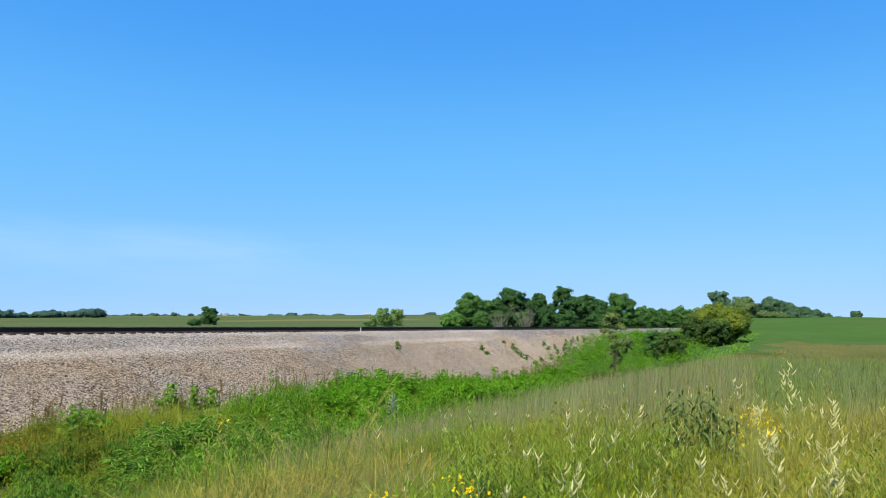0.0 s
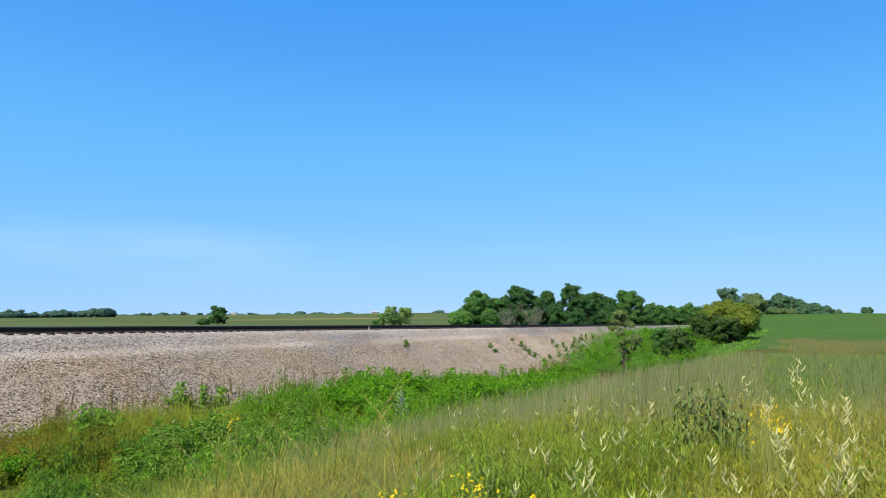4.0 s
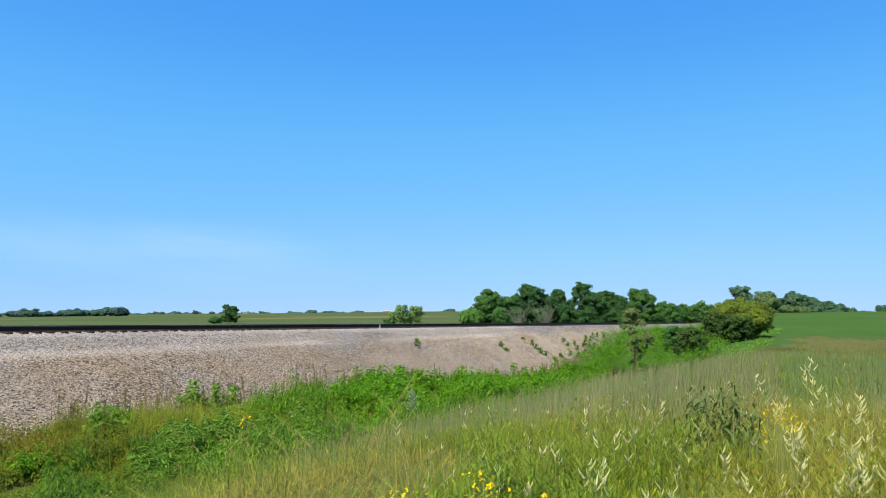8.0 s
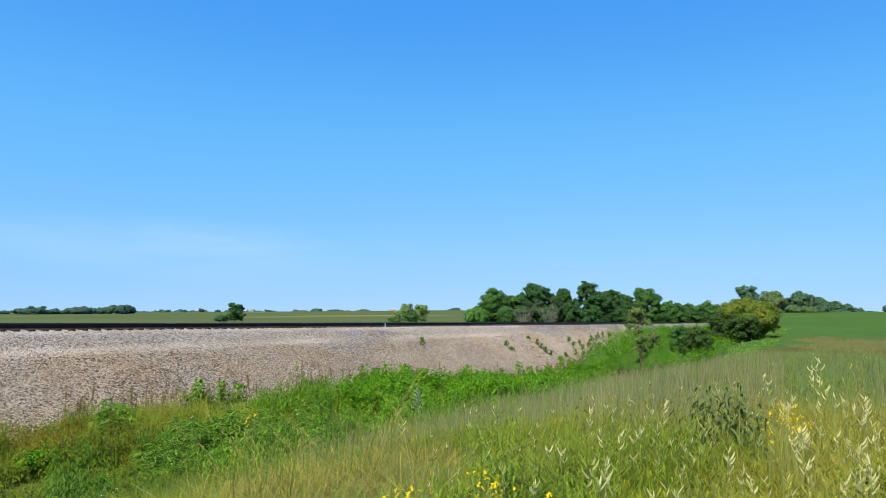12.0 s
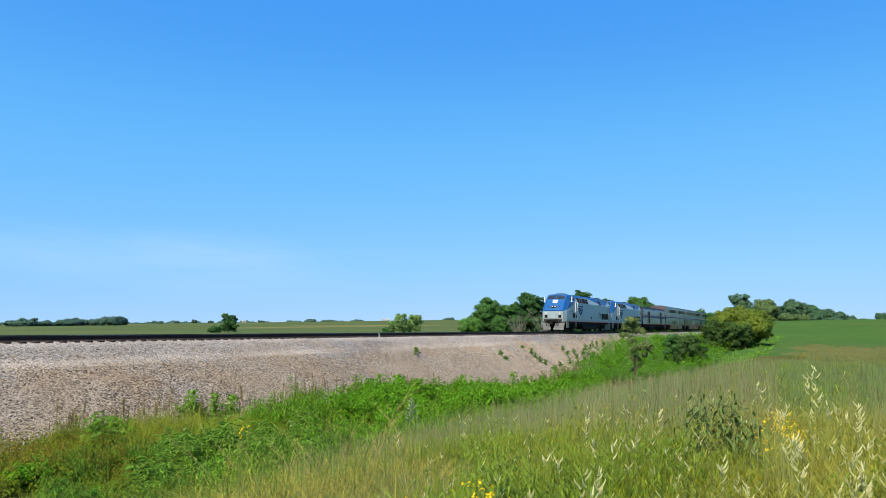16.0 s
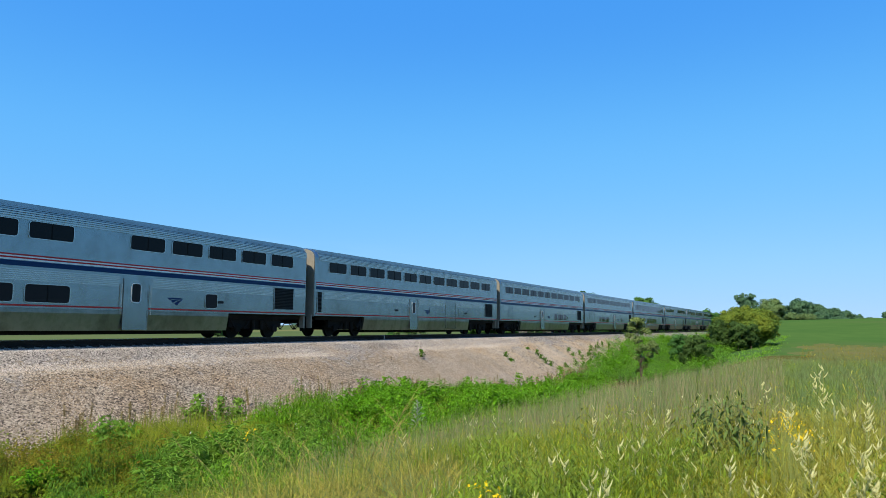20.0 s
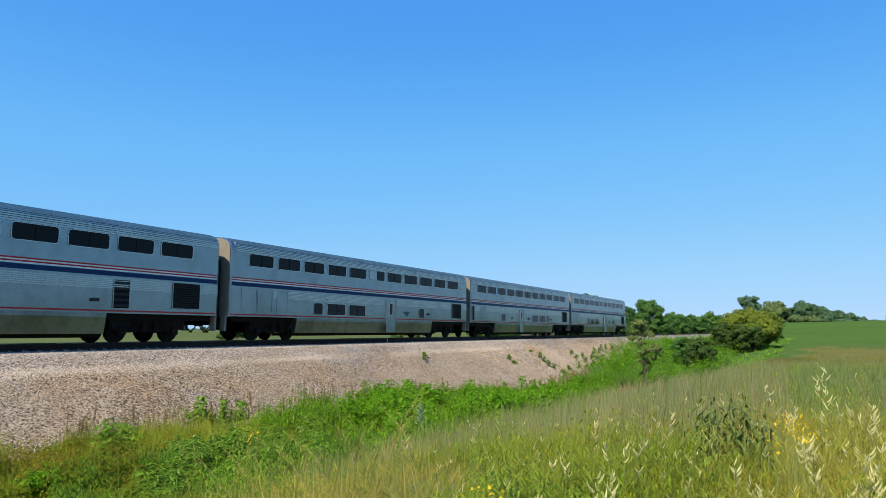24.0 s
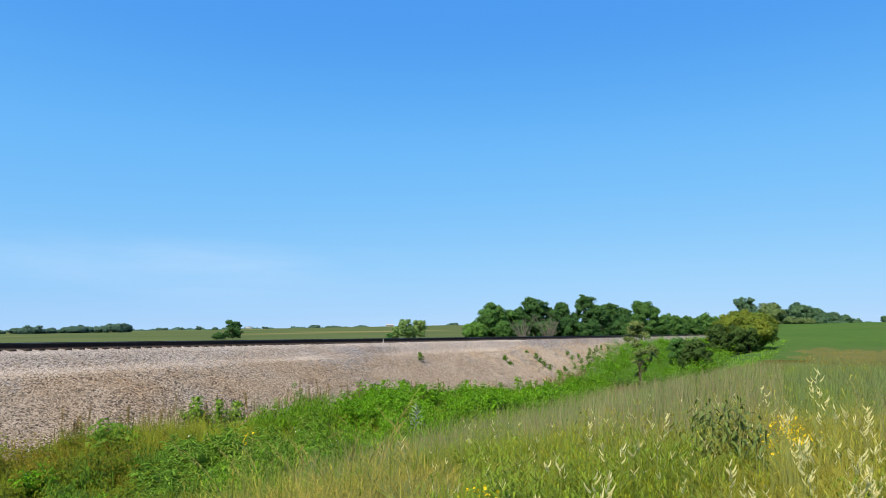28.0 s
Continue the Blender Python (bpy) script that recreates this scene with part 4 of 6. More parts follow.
    for s in (-1, 1):
        top = [(o + 0.20, s * 0.40, 0.95), (o + 0.55, s * 1.36, 1.05)]
        bot = [(o + 0.05, s * 0.12, 0.24), (o + 0.55, s * 1.20, 0.20)]
        va = [bm.verts.new(p) for p in top + bot[::-1]]
        vb = [bm.verts.new((p[0] + 0.09, p[1], p[2])) for p in top + bot[::-1]]
        bm.faces.new(va)
        bm.faces.new(vb)
        for i in range(4):
            bm.faces.new((va[i], va[(i + 1) % 4], vb[(i + 1) % 4], vb[i]))
    part("plow", bm, M_PILOT, ob, "grey steel snow plow")
    bm = boxes(((o + 0.2, 0, 0.92), (0.9, 0.26, 0.3)), ((o - 0.05, 0, 0.92), (0.35, 0.36, 0.36)), ((o + 0.3, 0, 1.2), (0.2, 1.3, 0.25)), bevel=0.04)
    for y in (-0.7, -0.5, 0.5, 0.7):
        tube(bm, (o + 0.3, y, 1.1), (o + 0.05, y * 0.9, 0.65), 0.035, sides=6)
    part("coupler", bm, M_TRUCK, ob)
    coupler(ob, o + 20.55, 1)
    for s in (-1, 1):
        y = s * 1.526
        part("front_skirt", box(bmesh.new(), (o + 1.45, s * 1.43, 0.80), (1.35, 0.06, 0.76), 0.02, Matrix.Rotation(radians(-s * 7), 3, "Z")), M_PILOT, ob)
        part("red_stripe", slab(o + 1.1, o + 20.5, 1.13, 1.19, y, 0.008), M_RED, body)
        part("sill", slab(o + 1.1, o + 20.5, 1.20, 1.40, y, 0.004), M_SILL, body, "grey band along the sill")
        # cab side window, mirror, cab door with long handrails
        part("cab_window", boxes(((o + 3.4, s * 1.405, 3.70), (1.5, 0.03, 0.52)), bevel=0.01), M_GLASS, body)
        bm = bmesh.new()
        box(bm, (o + 2.45, s * 1.64, 3.72), (0.2, 0.1, 0.64), 0.02)
        tube(bm, (o + 2.5, s * 1.40, 3.5), (o + 2.45, s * 1.66, 3.5), 0.02, sides=6)
        part("mirror", bm, M_WHITE, body, "tall white mirror housing")
        for a, b, z1 in ((4.05, 4.75, 3.36), (19.62, 20.25, 3.30)):
            d = part("cab_door", slab(o + a, o + b, 1.5, z1, y, 0.012), M_LOCO, body)
            part("door_frame", ring_frame(o + a, o + b, 1.5, z1, y, 0.04, 0.03), M_LOCO, d)
            if a > 10:
                part("door_window", slab(o + a + 0.1, o + b - 0.1, 2.55, 3.15, y + s * 0.012, 0.01), M_GLASS, d)
            else:
                part("foothold", slab(o + a + 0.1, o + b - 0.1, 1.62, 1.95, y + s * 0.012, 0.01), M_GRILLE, d)
            for e in (a - 0.09, b + 0.09):
                bm = bmesh.new()
                tube(bm, (o + e, y + s * 0.09, 1.5), (o + e, y + s * 0.09, 3.45), 0.024, sides=8)
                for z in (1.5, 3.45):
                    tube(bm, (o + e, y, z), (o + e, y + s * 0.09, z), 0.028, sides=6)
                part("handrail", bm, M_WHITE if a < 10 else M_FLUTE, d, "pale painted handrail")
                if a > 10:
                    part("handrail_recess", slab(o + e - 0.07, o + e + 0.07, 1.5, 2.95, y, 0.01), M_GRILLE, d)
            bm = bmesh.new()
            for e in (a + 0.1, b - 0.1):
                tube(bm, (o + e, s * 1.46, 0.38), (o + e, s * 1.50, 1.15), 0.022, sides=6)
            for k in range(4):
                tube(bm, (o + a + 0.1, s * 1.47, 0.42 + 0.22 * k), (o + b - 0.1, s * 1.47, 0.42 + 0.22 * k), 0.02, sides=6)
            part("ladder", bm, M_PILOT, d)
        louvre(body, o + 3.08, o + 3.84, 1.62, 2.15, y, 6)
        # inclined upper wall: grilles and a vent
        tilt = Matrix.Rotation(s * math.atan2(0.295, 0.74), 3, "X")

        def upper(name, x0, x1, z0, z1, m, t=0.03, par=body):
            zc = (z0 + z1) / 2
            yc = 1.525 - (zc - 3.38) * 0.295 / 0.74
            bm = bmesh.new()
            box(bm, (o + (x0 + x1) / 2, s * (yc + 0.012), zc), (x1 - x0, t, (z1 - z0) * 1.07), rot=tilt)
            return part(name, bm, m, par)

        for a, b in ((5.25, 6.05), (6.32, 7.12), (7.38, 8.68), (8.80, 9.80)):
            g = upper("grille", a, b, 3.42, 3.98, M_GRILLE, 0.03)
            bm = bmesh.new()
            for k in range(6):
                z = 3.46 + k * 0.095
                box(bm, (o + (a + b) / 2, s * (1.525 - (z - 3.38) * 0.3986 + 0.03), z), (b - a - 0.04, 0.03, 0.035))
            part("slats", bm, M_DARK, g)
            upper("frame", b, b + 0.10, 3.40, 4.0, M_PILOT, 0.05, g)
        upper("vent", 15.0, 15.9, 3.42, 3.95, M_GRILLE, 0.05)
        for a, b in ((16.05, 17.75), (17.85, 19.50)):
            louvre(body, o + a, o + b, 1.60, 2.32, y, 8)
        part("fuel_filler", slab(o + 10.75, o + 11.15, 1.56, 1.86, y, 0.02), M_GRILLE, body)
        for x, z in ((2.0, 2.1), (3.0, 2.25), (14.0, 1.58), (13.3, 1.58)):
            part("fitting", slab(o + x, o + x + 0.09, z, z + 0.09, y, 0.02), M_DARK, body)
        emblem(body, o + 4.85, o + 7.45, 1.88, 2.78, y, M_GREYLOGO, (o + 5.15, o + 7.4, 2.90, 3.08))
        number_text(number, "number", body, o + 15.15, 1.72, 0.95, s * 1.531)
    # roof: fan housings, exhaust, horns
    for x0, x1, w, h in ((12.4, 13.8, 1.3, 0.06), (16.6, 18.6, 1.5, 0.02), (9.6, 10.2, 0.9, 0.03), (3.7, 4.1, 0.9, 0.04), (4.5, 4.8, 0.7, 0.03)):
        part("roof_housing", boxes(((o + (x0 + x1) / 2, 0, 4.39 + h / 2), (x1 - x0, w, h + 0.06)), bevel=0.03), M_DARKROOF, body)
    bm = bmesh.new()
    for y in (-0.3, 0, 0.3):
        tube(bm, (o + 3.3, y, 4.43), (o + 3.05, y, 4.43), 0.03, 0.05, 8)
        tube(bm, (o + 3.3, y, 4.36), (o + 3.3, y, 4.45), 0.03, sides=6)
    part("horn", bm, M_DARK, body)
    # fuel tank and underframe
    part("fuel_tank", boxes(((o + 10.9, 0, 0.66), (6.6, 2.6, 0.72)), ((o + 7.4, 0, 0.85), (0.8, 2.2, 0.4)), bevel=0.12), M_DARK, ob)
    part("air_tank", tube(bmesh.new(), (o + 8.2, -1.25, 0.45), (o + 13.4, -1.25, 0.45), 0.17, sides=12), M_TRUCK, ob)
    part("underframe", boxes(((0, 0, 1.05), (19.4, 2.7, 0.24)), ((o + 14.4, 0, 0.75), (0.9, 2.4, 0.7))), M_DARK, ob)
    truck(ob, o + 3.75, 2.84, 0.508, length=4.2)
    truck(ob, o + 17.1, 2.84, 0.508, length=4.2)
    return ob


train = [(locomotive("139"), -BAG_LEN - LOCO_LEN * 1.5), (locomotive("78"), -BAG_LEN - LOCO_LEN * 0.5), (baggage_car(), -BAG_LEN / 2)]
train += [(car, SL_LEN * (i + 0.5)) for i, car in enumerate(cars)]

# ---- trees and bushes ----
M_BARK = mat("bark", (0.13, 0.10, 0.075), (0.08, 0.06, 0.05), 3.0, 30.0, 0.95, bump=0.6)
M_DEAD = mat("bare_grey_wood", (0.19, 0.17, 0.15), (0.13, 0.115, 0.10), 3.0, 30.0, 0.95)
M_LEAF_DARK = mat("dark_green_leaves", (0.047, 0.130, 0.041), (0.073, 0.172, 0.051), 0.5, 5.0, 0.6, island=0.16, thin=0.48)
M_LEAF_MID = mat("green_leaves", (0.072, 0.192, 0.047), (0.103, 0.228, 0.057), 0.5, 5.0, 0.6, island=0.16, thin=0.48)
M_LEAF_FRESH = mat("fresh_green_leaves", (0.114, 0.266, 0.055), (0.144, 0.309, 0.065), 0.5, 5.0, 0.6, island=0.16, thin=0.48)
M_LEAF_PALE = mat("pale_green_leaves", (0.182, 0.325, 0.104), (0.234, 0.370, 0.117), 0.5, 5.0, 0.6, island=0.16, thin=0.5)
M_LEAF_YELLOW = mat("yellow_green_leaves", (0.216, 0.264, 0.032), (0.100, 0.182, 0.031), 0.6, 5.0, 0.6, island=0.16, thin=0.42)
M_LEAF_SAP = mat("grey_green_leaves", (0.138, 0.209, 0.068), (0.194, 0.256, 0.082), 0.5, 5.0, 0.6, island=0.2, thin=0.4)
M_LEAF_BUSH = mat("dull_green_leaves", (0.051, 0.108, 0.028), (0.077, 0.140, 0.034), 0.8, 6.0, 0.6, island=0.2, thin=0.42)
# paler and bluer than near leaves: haze over the crest is in the colour
M_LEAF_CREST = mat("haze_tinted_crest_leaves", (0.086, 0.189, 0.103), (0.120, 0.227, 0.121), 0.3, 3.0, 0.6, island=0.12, thin=0.48)
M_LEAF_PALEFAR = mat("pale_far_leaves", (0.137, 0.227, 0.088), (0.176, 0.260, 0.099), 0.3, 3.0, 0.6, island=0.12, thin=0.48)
# the blue of distance haze is mixed into this leaf colour
M_LEAF_FAR = mat("haze_tinted_far_leaves", (0.067, 0.143, 0.113), (0.095, 0.179, 0.139), 0.2, 2.0, 0.7, island=0.12, thin=0.45)


def leaf_quads(centres, normals, size, aspect=0.6):
    """One bent leaf for each centre, facing along its normal."""
    n = len(centres)
    nrm = normals / (np.linalg.norm(normals, axis=1, keepdims=True) + 1e-9)
    rnd = rng.standard_normal((n, 3))
    t = np.cross(nrm, rnd)
    t /= np.linalg.norm(t, axis=1, keepdims=True) + 1e-9
    b = np.cross(nrm, t)
    s = (size * (0.6 + 0.8 * rng.random(n)))[:, None]
    a = centres - t * s
    c = centres + t * s
    l = centres + b * s * aspect + nrm * s * 0.25
    r = centres - b * s * aspect + nrm * s * 0.25
    v = np.stack([a, r, c, l], 1)
    return v.reshape(-1, 3), np.arange(n * 4).reshape(n, 4)


def tree(name, x, y, h, w, leaf, clumps=14, size=0.16, stem=0.25, low=0.1, bark=None, label="", category="tree", group="", peak=0.0, layout=None, fill=1.0):
    """A tapered trunk whose limbs carry clumps of leafy twigs. low: where the crown begins, as a part of h; layout: (across, up, radius) of
    each clump as parts of w, h and w, for a crown of its own shape."""
    z = float(height(x, y))
    top = tagged(new(name), label, category, group)
    top.matrix_basis = pose(x, y, z - 0.05, 0, 0, math.degrees(math.atan2(y, x)) - 90)
    if layout is None:
        u = (np.arange(clumps) + rng.random(clumps)) / clumps
        th = np.arange(clumps) * 2.4 + rng.random(clumps)
        rad = w * (0.16 + 0.10 * rng.random(clumps)) * (14 / clumps) ** 0.4
        wide = np.sqrt(np.clip(1 - ((u - 0.36) / 0.72) ** 2, 0.12, 1))
        reach = (w / 2 - 0.8 * rad) * wide * (1 - peak * u) * np.sqrt(0.15 + 0.85 * rng.random(clumps))
        lowest = h * low + 0.7 * rad
        pts = np.stack([reach * np.cos(th), reach * np.sin(th), lowest + (h - rad - lowest) * u], -1)
    else:
        lay = np.array(layout, float)
        clumps, rad = len(lay), lay[:, 2] * w
        pts = np.stack([lay[:, 0] * w, rng.normal(0, 0.12, clumps) * w, lay[:, 1] * h], -1)
    # twigs bulge out of each clump
    m = 8
    d = rng.standard_normal((clumps, m, 3))
    d[..., 2] = np.abs(d[..., 2]) * np.where(rng.random((clumps, m)) < 0.3, -0.5, 1)
    d /= np.linalg.norm(d, axis=2, keepdims=True)
    tr = rad[:, None] * (0.30 + 0.40 * rng.random((clumps, m)))
    tc = pts[:, None] + d * (rad[:, None] * (0.35 + 0.65 * rng.random((clumps, m))))[..., None] * [1, 1, 0.85]
    tr, tc, own = tr.ravel(), tc.reshape(-1, 3), np.repeat(np.arange(clumps), m)
    many = np.maximum(10, fill * 0.62 * 4 * np.pi * tr ** 2 / (1.2 * size ** 2)).astype(int)
    k = np.repeat(np.arange(len(tr)), many)
    d = rng.standard_normal((len(k), 3))
    d[:, 2] = np.where(d[:, 2] < -0.5, -d[:, 2], d[:, 2])
    d /= np.linalg.norm(d, axis=1, keepdims=True)
    pos = tc[k] + d * (tr[k] * (0.35 + 0.85 * rng.random(len(k)) ** 0.8))[:, None] * [1, 1, 0.8]
    face = d + 0.45 * rng.standard_normal(d.shape)
    out_ = (pos - pts[own[k]]) / rad[own[k]][:, None]
    whole = (pos - [0, 0, 0.45 * h]) / [w / 2, w / 2, h / 2]
    soft = 0.2 * d + 0.28 * out_ + 0.5 * whole + [0, 0, 0.25] + 0.32 * rng.standard_normal(d.shape)
    sizes = np.full(len(pos), size)
    # larger leaves inside close each clump
    kc = np.repeat(np.arange(clumps), int(16 * fill))
    dc = rng.standard_normal((len(kc), 3))
    dc /= np.linalg.norm(dc, axis=1, keepdims=True)
    pos = np.concatenate([pos, pts[kc] + dc * (rad[kc] * 0.5)[:, None] * [1, 1, 0.85]])
    face, soft = np.concatenate([face, dc]), np.concatenate([soft, dc * 0.8 + [0, 0, 0.25]])
    sizes = np.concatenate([sizes, np.clip(rad[kc] * 0.26, size, size * 3)])
    # the crown's true height and spread
    pos[:, 2] = np.maximum(pos[:, 2] * h / pos[:, 2].max(), 0.04)
    spread = w / 2 / np.quantile(np.hypot(pos[:, 0], pos[:, 1]), 0.998)
    pos[:, :2] *= spread
    v, f = leaf_quads(pos, face, sizes)
    me_ = mesh_from("crown", v, [f])
    soft = np.repeat(soft / np.linalg.norm(soft, axis=1, keepdims=True), 4, 0)
    me_.polygons.foreach_set("use_smooth", np.ones(len(f), bool))
    me_.normals_split_custom_set_from_vertices(soft.astype(np.float32))
    part("crown", me_, leaf, top)
    bm = bmesh.new()
    trunk_top = h * (0.5 + 0.2 * low)
    r0 = max(0.03, h * 0.022) * stem / 0.25
    bend = Vector((rng.normal() * 0.04 * h, rng.normal() * 0.04 * h, 0))
    prev, pr = Vector((0, 0, -0.1)), r0
    for i in range(1, 5):
        q = Vector((0, 0, trunk_top * i / 4)) + bend * (i / 4) ** 2
        tube(bm, prev, q, pr, r0 * (1 - 0.18 * i), 7)
        prev, pr = q, r0 * (1 - 0.18 * i)
    for i in range(clumps):
        a = Vector((0, 0, trunk_top * (0.3 + 0.65 * rng.random()))) + bend * 0.3
        e = Vector((pts[i][0] * spread, pts[i][1] * spread, pts[i][2]))
        mid = (a + e) / 2 + Vector((0, 0, 0.06 * h * rng.random()))
        tube(bm, a, mid, r0 * 0.3, r0 * 0.18, 5)
        tube(bm, mid, e, r0 * 0.18, r0 * 0.05, 5)
    part("trunk", bm, bark or M_BARK, top)
    return top


def at(az, d):
    return d * math.cos(radians(az)), d * math.sin(radians(az))


def far_woods():
    """A thin uneven line of woods along the far skyline."""
    n = 5200
    az = np.radians(24.5 + 37 * rng.random(n))
    d = 1230 + 60 * rng.standard_normal(n)
    x, y = d * np.cos(az), d * np.sin(az)
    tall = 2.2 + 2.6 * np.clip(np.sin(az * 61) * np.sin(az * 143 + 1) + 0.35 * np.sin(az * 420), -0.6, 1)
    z = height(x, y) + np.maximum(0.2, tall) * rng.random(n)
    v, f = leaf_quads(np.stack([x, y, z], -1), np.stack([-x / d, -y / d, 0.4 + 0 * x], -1) + 0.3 * rng.standard_normal((n, 3)), 1.5)
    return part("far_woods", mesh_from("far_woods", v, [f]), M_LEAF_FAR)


tagged(far_woods(), "thin line of woods on the far skyline, leaves tinted blue for haze", "woods", kind="stuff")
# groups of trees far behind the track
for az, d, zt, w in ((57.85, 550, 2.9, 17), (56.9, 560, 1.3, 15), (58.7, 560, 1.2, 11), (56.2, 565, 0.4, 10), (55.1, 560, 3.4, 22), (54.1, 580, 2.6, 12), (53.35, 560, 3.7, 15), (52.5, 540, 4.9, 21), (51.75, 545, 2.4, 10), (59.9, 640, -0.4, 14)):
    x, y = at(az, d)
    tree("far_tree", x, y, zt - float(height(x, y)), w, M_LEAF_FAR, 16, 0.55, low=0.02, label="distant round broadleaf tree on the pasture, leaves tinted blue for haze", group="far trees")
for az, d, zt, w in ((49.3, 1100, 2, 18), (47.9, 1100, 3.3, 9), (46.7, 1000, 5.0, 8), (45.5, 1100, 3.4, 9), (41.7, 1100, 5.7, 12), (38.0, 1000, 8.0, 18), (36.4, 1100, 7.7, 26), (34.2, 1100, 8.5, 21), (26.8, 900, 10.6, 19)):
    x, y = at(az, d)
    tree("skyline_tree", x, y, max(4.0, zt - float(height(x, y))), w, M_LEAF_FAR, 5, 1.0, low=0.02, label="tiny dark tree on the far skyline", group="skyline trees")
# lone trees between the track and the pasture
x, y = at(44.2, 190)
LONE = ((-0.08, 0.88, 0.19), (0.12, 0.90, 0.18), (0.30, 0.72, 0.17), (0.02, 0.70, 0.20), (-0.16, 0.72, 0.14), (0.22, 0.55, 0.20), (-0.02, 0.5, 0.19), (-0.2, 0.42, 0.15), (0.32, 0.36, 0.17), (0.08, 0.32, 0.22), (-0.16, 0.2, 0.17), (0.24, 0.16, 0.16), (-0.38, 0.22, 0.14), (-0.48, 0.14, 0.12))
tree("lone_tree", x, y, 3.15 - float(height(x, y)), 6.0, M_LEAF_DARK, size=0.17, layout=LONE, label="lone dark green tree with an uneven crown on the pasture", group="pasture trees")
x, y = at(45.25, 188)
tree("low_bush", x, y, 1.9, 3.6, M_LEAF_DARK, 12, 0.16, low=0.03, label="low dark green bush beside a tree", category="bush")
for az, d, w, zt in ((30.75, 170, 4.0, 3.45), (29.5, 172, 4.4, 3.3), (30.2, 175, 3.4, 1.9), (31.4, 173, 2.6, 1.7)):
    x, y = at(az, d)
    tree("pale_tree", x, y, zt - float(height(x, y)), w, M_LEAF_PALE, 20, 0.15, low=0.05, fill=0.55, stem=0.12, label="small sparse pale green tree with thin stems", group="pasture trees")
for az, d, h in ((34.2, 120, 1.5), (33.9, 122, 1.1), (31.9, 130, 2.2), (32.0, 128, 1.5)):
    x, y = at(az, d)
    tree("small_shrub", x, y, h, h * 0.8, M_LEAF_MID, 6, 0.12, low=0.05, label="small green shrub behind the track", category="bush", group="shrubs")
# the grove behind the track
GROVE_TALL = ((23.46, 152, 6.8, 9.4, 1), (22.05, 155, 5.3, 5.4, 1), (20.17, 157, 8.2, 7.8, 0), (21.2, 160, 6.2, 5.4, 0), (17.9, 162, 7.3, 6.4, 0), (18.9, 158, 6.0, 5.4, 0), (16.12, 160, 8.8, 6.8, 0), (15.1, 155, 6.3, 5.2, 0), (14.25, 162, 7.0, 6.4, 0), (13.2, 166, 6.2, 5.2, 0), (11.75, 158, 7.35, 7.8, 1))
GROVE_LOW = ((24.97, 148, 2.5, 5.6, 2), (21.4, 146, 2.9, 4.6, 0), (17.2, 148, 3.8, 5.0, 0), (13.2, 150, 4.4, 5.0, 0), (12.6, 146, 2.6, 4.0, 1), (19.3, 150, 3.4, 5.0, 0), (15.7, 146, 3.0, 5.0, 0), (10.5, 160, 4.3, 5.2, 1), (22.6, 147, 2.8, 5.0, 1))
for az, d, zt, w, kind in GROVE_TALL + GROVE_LOW:
    x, y = at(az, d)
    tree("grove_tree", x, y, zt - float(height(x, y)), w, (M_LEAF_DARK, M_LEAF_MID, M_LEAF_FRESH)[kind], 26 if zt > 5 else 14, 0.17, low=0.04, label="dense green broadleaf tree in the grove behind the track", group="grove trees")
for az, d, zt, w in ((9.65, 190, 5.4, 7.4), (8.3, 200, 5.05, 7.2), (7.2, 205, 5.96, 6.4), (10.5, 185, 4.4, 6), (8.95, 195, 4.3, 6), (6.4, 215, 5.2, 8), (5.6, 220, 5.0, 8)):
    x, y = at(az, d)
    tree("hedge_tree", x, y, zt - float(height(x, y)), w, M_LEAF_MID, 18, 0.23, low=0.02, label="low spreading green tree farther along the track", group="hedge trees")


def bare_shrub(x, y, h, w):
    z = float(height(x, y))
    ob = tagged(new("bare_shrub"), "leafless grey brushwood in front of the grove", "bush", "bare shrubs")
    ob.matrix_basis = pose(x, y, z)
    for i in range(14):
        bm = bmesh.new()
        a = Vector((rng.normal() * w * 0.1, rng.normal() * w * 0.1, 0))
        e = Vector((rng.normal() * w * 0.35, rng.normal() * w * 0.35, h * (0.6 + 0.4 * rng.random())))
        tube(bm, a, e, 0.05, 0.02, 4)
        for k in range(7):
            q = a.lerp(e, 0.3 + 0.7 * rng.random())
            tube(bm, q, q + Vector((rng.normal() * w * 0.14, rng.normal() * w * 0.14, h * 0.22 * rng.random())), 0.025, 0.008, 3, False)
        part("stem", bm, M_DEAD, ob)


for az, d, h, w in ((21.1, 139, 5.2, 4), (19.2, 139, 5.8, 5)):
    x, y = at(az, d)
    bare_shrub(x, y, h, w)
# trees on the crest of the crop field
for az, d, zt, w, pale in ((4.3, 330, 15.9, 11.5, 0), (2.55, 300, 12.3, 11.5, 1), (0.75, 310, 12.6, 10.5, 0), (-0.35, 310, 10.4, 8.5, 0), (-1.25, 310, 8.8, 9, 0), (-1.95, 320, 7.9, 8.5, 0), (-2.65, 330, 6.7, 8, 0), (-3.6, 340, 5.4, 7, 0), (-4.65, 330, 7.5, 4.6, 0), (1.65, 320, 9.6, 9, 1), (1.2, 290, 6.6, 7, 1), (0.3, 290, 6.2, 7, 1), (-0.5, 295, 6.6, 8, 0), (3.5, 310, 9.6, 9, 0), (-1.6, 305, 5.6, 8, 0)):
    x, y = at(az, d)
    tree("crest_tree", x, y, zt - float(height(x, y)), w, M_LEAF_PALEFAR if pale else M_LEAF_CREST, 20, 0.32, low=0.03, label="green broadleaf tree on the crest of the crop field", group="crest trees")
